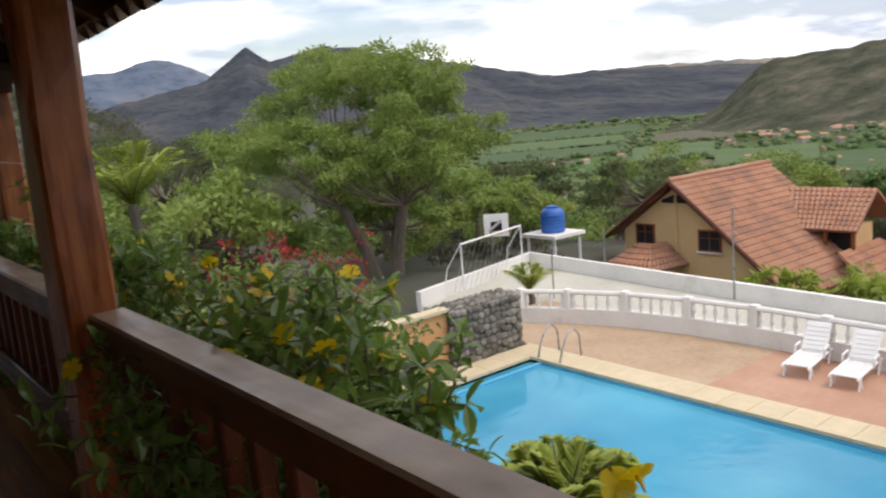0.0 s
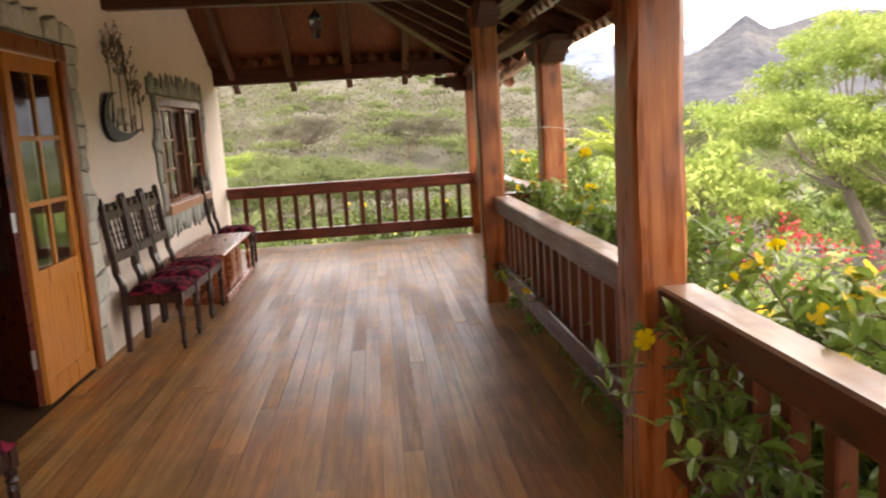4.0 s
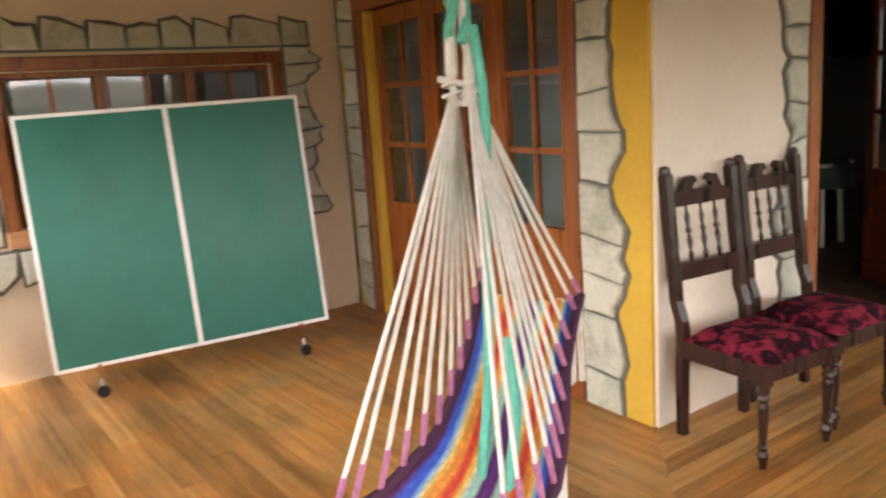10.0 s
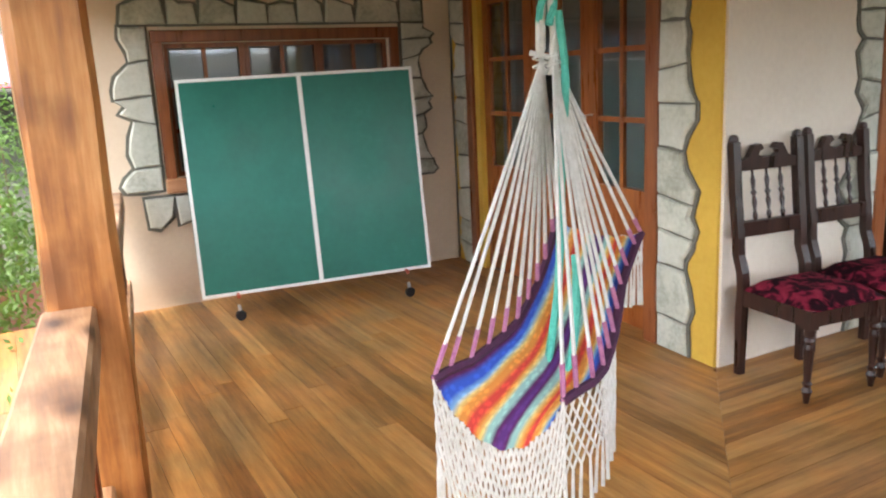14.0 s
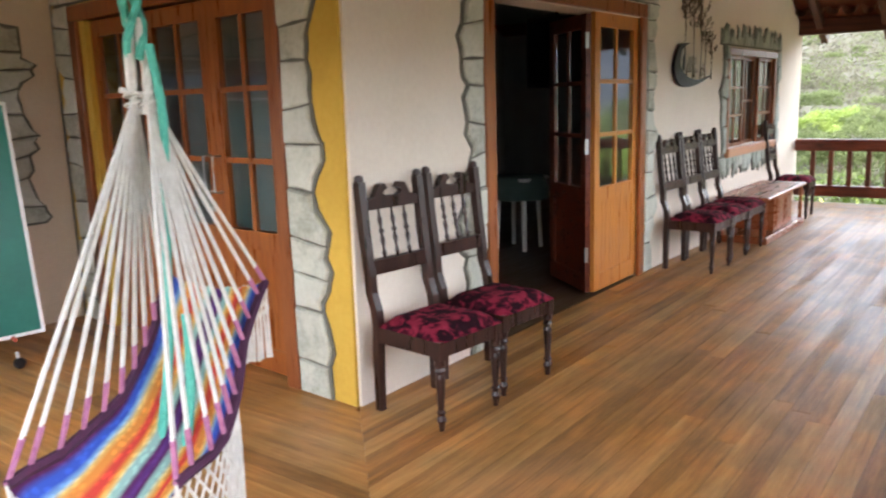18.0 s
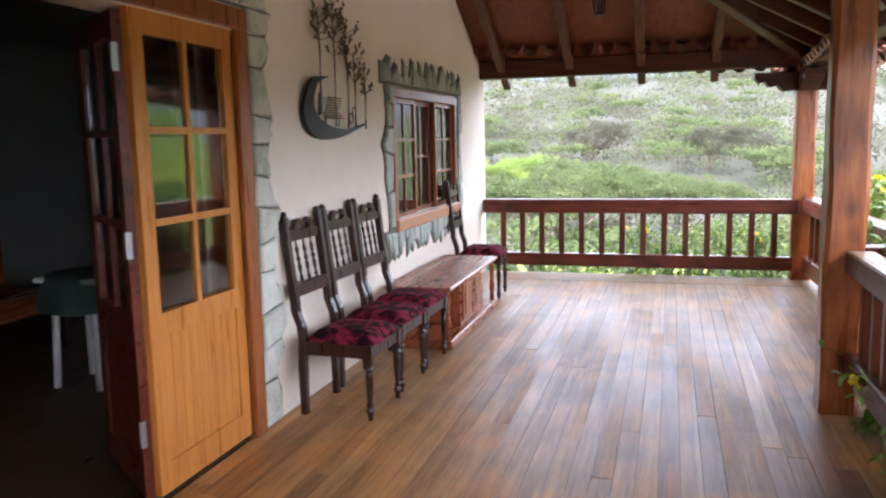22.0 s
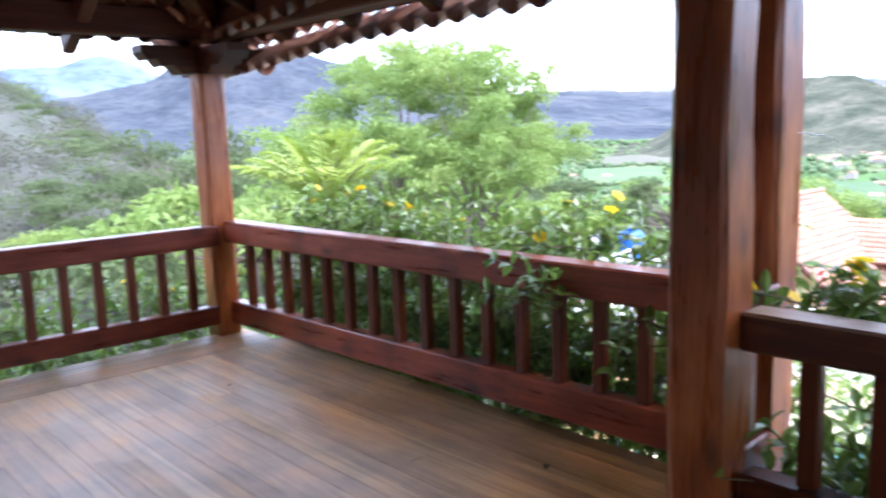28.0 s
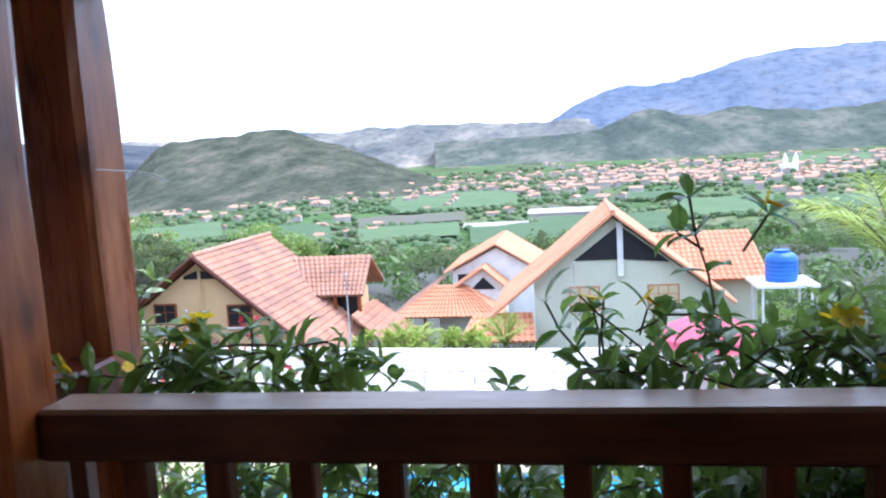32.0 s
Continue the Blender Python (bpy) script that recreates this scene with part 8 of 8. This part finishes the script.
tiled(h4, (55.2, 16.4, -9.9), (64, 16.4, -9.9), (63, 13.6, -8.1), (58.2, 13.6, -8.1), 22, 8, M_ROOF)
tiled(h4, (55.2, 8.4, -9.9), (64, 8.4, -9.9), (63, 11.4, -8.1), (58.2, 11.4, -8.1), 22, 8, M_ROOF_O)
for y in (16.1, 14.0):
    part("porch_post", box(B(), 55.5, 55.75, y - 0.1, y + 0.1, -14, -9.95), M_FRAME, h4)

um = thing("garden_canopy", "pink cloth canopy in the garden below", "canopy")
bm = B()
n = 20
pr = [[bm.verts.new((20 + math.cos(6.2832 * k / n) * s * 1.0, 0.1 + math.sin(6.2832 * k / n) * s * 1.35, z + (0.07 * math.cos(k * 2.5) if s > 0.9 else 0))) for k in range(n)] for s, z in ((1.0, -3.3), (0.93, -3.12), (0.5, -2.86), (0.05, -2.66))]
bm.faces.new(pr[-1])
for a, b in zip(pr, pr[1:]):
    for k in range(n):
        bm.faces.new((a[k], a[(k + 1) % n], b[(k + 1) % n], b[k]))
part("cloth", bm, M_PINK, um, "", True)
part("mast", rod(B(), (20, 0.1, -4.2), (20, 0.1, -2.7), 0.03), M_METAL, um)
for k, (x, y) in enumerate(((-9.5, -5.6), (-11.5, -7.2), (-15, -6.4), (-18, -4.2), (-19, -8), (-11, -1.2))):
    shrub("olive bush on the bare slope beside the house", x, y, ground_z(x, y) + 0.5, 1.1, 1.1, 0.9, 1800, M_DRYLEAF if k % 2 else M_LEAF_B, 150 + k, None, 0, 0.1)
hut = thing("garden_shelter", "small shelter with a pink hipped roof on the slope", "shelter")
gz = ground_z(-13, -2.9)
bm = B()
rim = [bm.verts.new((-13 + a * 1.2, -2.9 + b * 1.25, 1.66)) for a, b in ((-1, -1), (1, -1), (1, 1), (-1, 1))]
low = [bm.verts.new((-13 + a * 1.2, -2.9 + b * 1.25, 1.6)) for a, b in ((-1, -1), (1, -1), (1, 1), (-1, 1))]
peak = bm.verts.new((-13, -2.9, 2.6))
for k in range(4):
    bm.faces.new((rim[k], rim[(k + 1) % 4], peak))
    bm.faces.new((low[k], low[(k + 1) % 4], rim[(k + 1) % 4], rim[k]))
bm.faces.new(low[::-1])
part("roof", bm, M_PINK, hut, "faded pink roof")
for a, b in ((-1, -1), (1, -1), (1, 1), (-1, 1)):
    part("post", rod(B(), (-13 + a, -2.9 + b * 1.05, gz - 0.2), (-13 + a, -2.9 + b * 1.05, 1.62), 0.04), M_WHITE, hut)
part("brace", rod(B(), (-12, -4.05, 0.5), (-12, -3.95, 1.6), 0.03), M_WHITE, hut)
drum = thing("water_drum", "blue and white plastic water drum on the slope", "drum", m=pose(-16.2, -3.62, ground_z(-16.2, -3.62)))
dz = 2.85 - ground_z(-16.2, -3.62)
part("stand", box(B(), -0.35, 0.35, -0.35, 0.35, -0.3, dz, None, 0.02), M_WHITEWALL, drum)
part("body", lathe(B(), [(0.28, dz), (0.3, dz + 0.05), (0.3, dz + 0.62), (0.2, dz + 0.68), (0.05, dz + 0.7)], 16), M_BLUE, drum)
part("band", lathe(B(), [(0.303, dz + 0.25), (0.306, dz + 0.26), (0.306, dz + 0.42), (0.303, dz + 0.43)], 16), M_WHITE, drum, "white band")
wire = thing("thin_wire", "thin pale wire tied round the outer post", "wire")
part("strand", tube(B(), [(3.36, 4.32, 1.42), (3.4, 4.31, 1.425), (3.5, 4.305, 1.41), (3.585, 4.32, 1.39)], 0.002, 5), M_ROPE, wire)
part("loose_end", tube(B(), [(3.4, 4.31, 1.425), (3.3, 4.3, 1.43), (3.2, 4.3, 1.436)], 0.0018, 4), M_ROPE, wire)
# fallen leaves on the boards
for k, (x, y, s) in enumerate(((2.72, 7.41, 0.05), (3.12, 5.3, 0.07), (2.55, 7.7, 0.03))):
    lv, lf = [], []
    add_leaf(lv, lf, Vector((x, y, 0.006)), Vector((0.7, 0.6, 0.1)).normalized(), Vector((0, 0, 1)), s, s * 0.5)
    tagged(mesh_from("fallen_leaf", lv, lf, M_STEM), "small dry brown leaf fallen on the boards", "leaf", "fallen leaves")

# ---- deck boards ----
deck = tagged(new("floor"), "worn brown timber deck boards", kind="structure")
step = 0.096


def deck_board(x0, x1, y0, y1, s0=0.0, m=None):
    """A board along y; s0 skews its near end for the mitre."""
    g = 0.0009
    bm = B()
    cx, cy = (x0 + x1) / 2, (y0 + y1) / 2
    hi = rnd.uniform(-0.0012, 0.0012)
    slab(bm, [(x0 + g - cx, y0 + g + s0 - cy), (x1 - g - cx, y0 + g - cy), (x1 - g - cx, y1 - g - cy), (x0 + g - cx, y1 - g - cy)], -0.024, hi)
    ob = part("board", bm, M_DECK, deck)
    ob.matrix_basis = (m or Matrix.Identity(4)) @ Matrix.Translation((cx, cy, 0))


k = 0
x = 0.002
while x < 3.5:
    x1 = x + step
    end = 8.16 if x < 3.2 else 8.16
    y = -x1 * 1.003 if x < 3.1 else 4.45
    s0 = step * 1.003 if x < 3.1 else 0.0
    while y < end - 0.02:
        l = rnd.choice((2.2, 2.9, 3.6, 4.2))
        y1 = min(y + l, end)
        if end - y1 < 0.6:
            y1 = end
        deck_board(x, x1, y, y1, s0)
        s0, y = 0.0, y1
    x = x1
TURN = Matrix(((0, 1, 0, 0), (-1, 0, 0, 0), (0, 0, 1, 0), (0, 0, 0, 1)))
for k in range(4):
    deck_board(8.17 + k * 0.118, 8.17 + (k + 1) * 0.118, -3.5, 0.0, 0, Matrix(((0, -1, 0, 0), (1, 0, 0, 0), (0, 0, 1, 0), (0, 0, 0, 1))))
# the wing: boards across, from the mitre to the far wall
v = -0.26
while v < 3.4:
    v1 = v + step
    # world y = -v; boards run towards -x from the mitre
    a, b = -v1, -v
    xs = max(0.0, v) / 1.003
    u = -xs
    s0 = -step if v > 0 else 0.0
    if v < 0:
        u = 0.0
    while u < 2.96:
        l = rnd.choice((1.9, 2.6, 3.3))
        u1 = min(u + l, 2.98)
        if 2.98 - u1 < 0.5:
            u1 = 2.98
        g = 0.0009
        cx, cy = -(u + u1) / 2, (a + b) / 2
        bm = B()
        slab(bm, [(-u1 + g - cx, a + g - cy), (-u - g + (step / 1.003 if s0 else 0) - cx, a + g - cy), (-u - g - cx, b - g - cy), (-u1 + g - cx, b - g - cy)], -0.024, rnd.uniform(-0.0012, 0.0012), pose(0, 0, 0, 0, 0, -90))
        ob = part("board", bm, M_DECK, deck)
        ob.matrix_basis = Matrix.Translation((cx, cy, 0)) @ pose(0, 0, 0, 0, 0, 90)
        s0, u = 0.0, u1
    v = v1
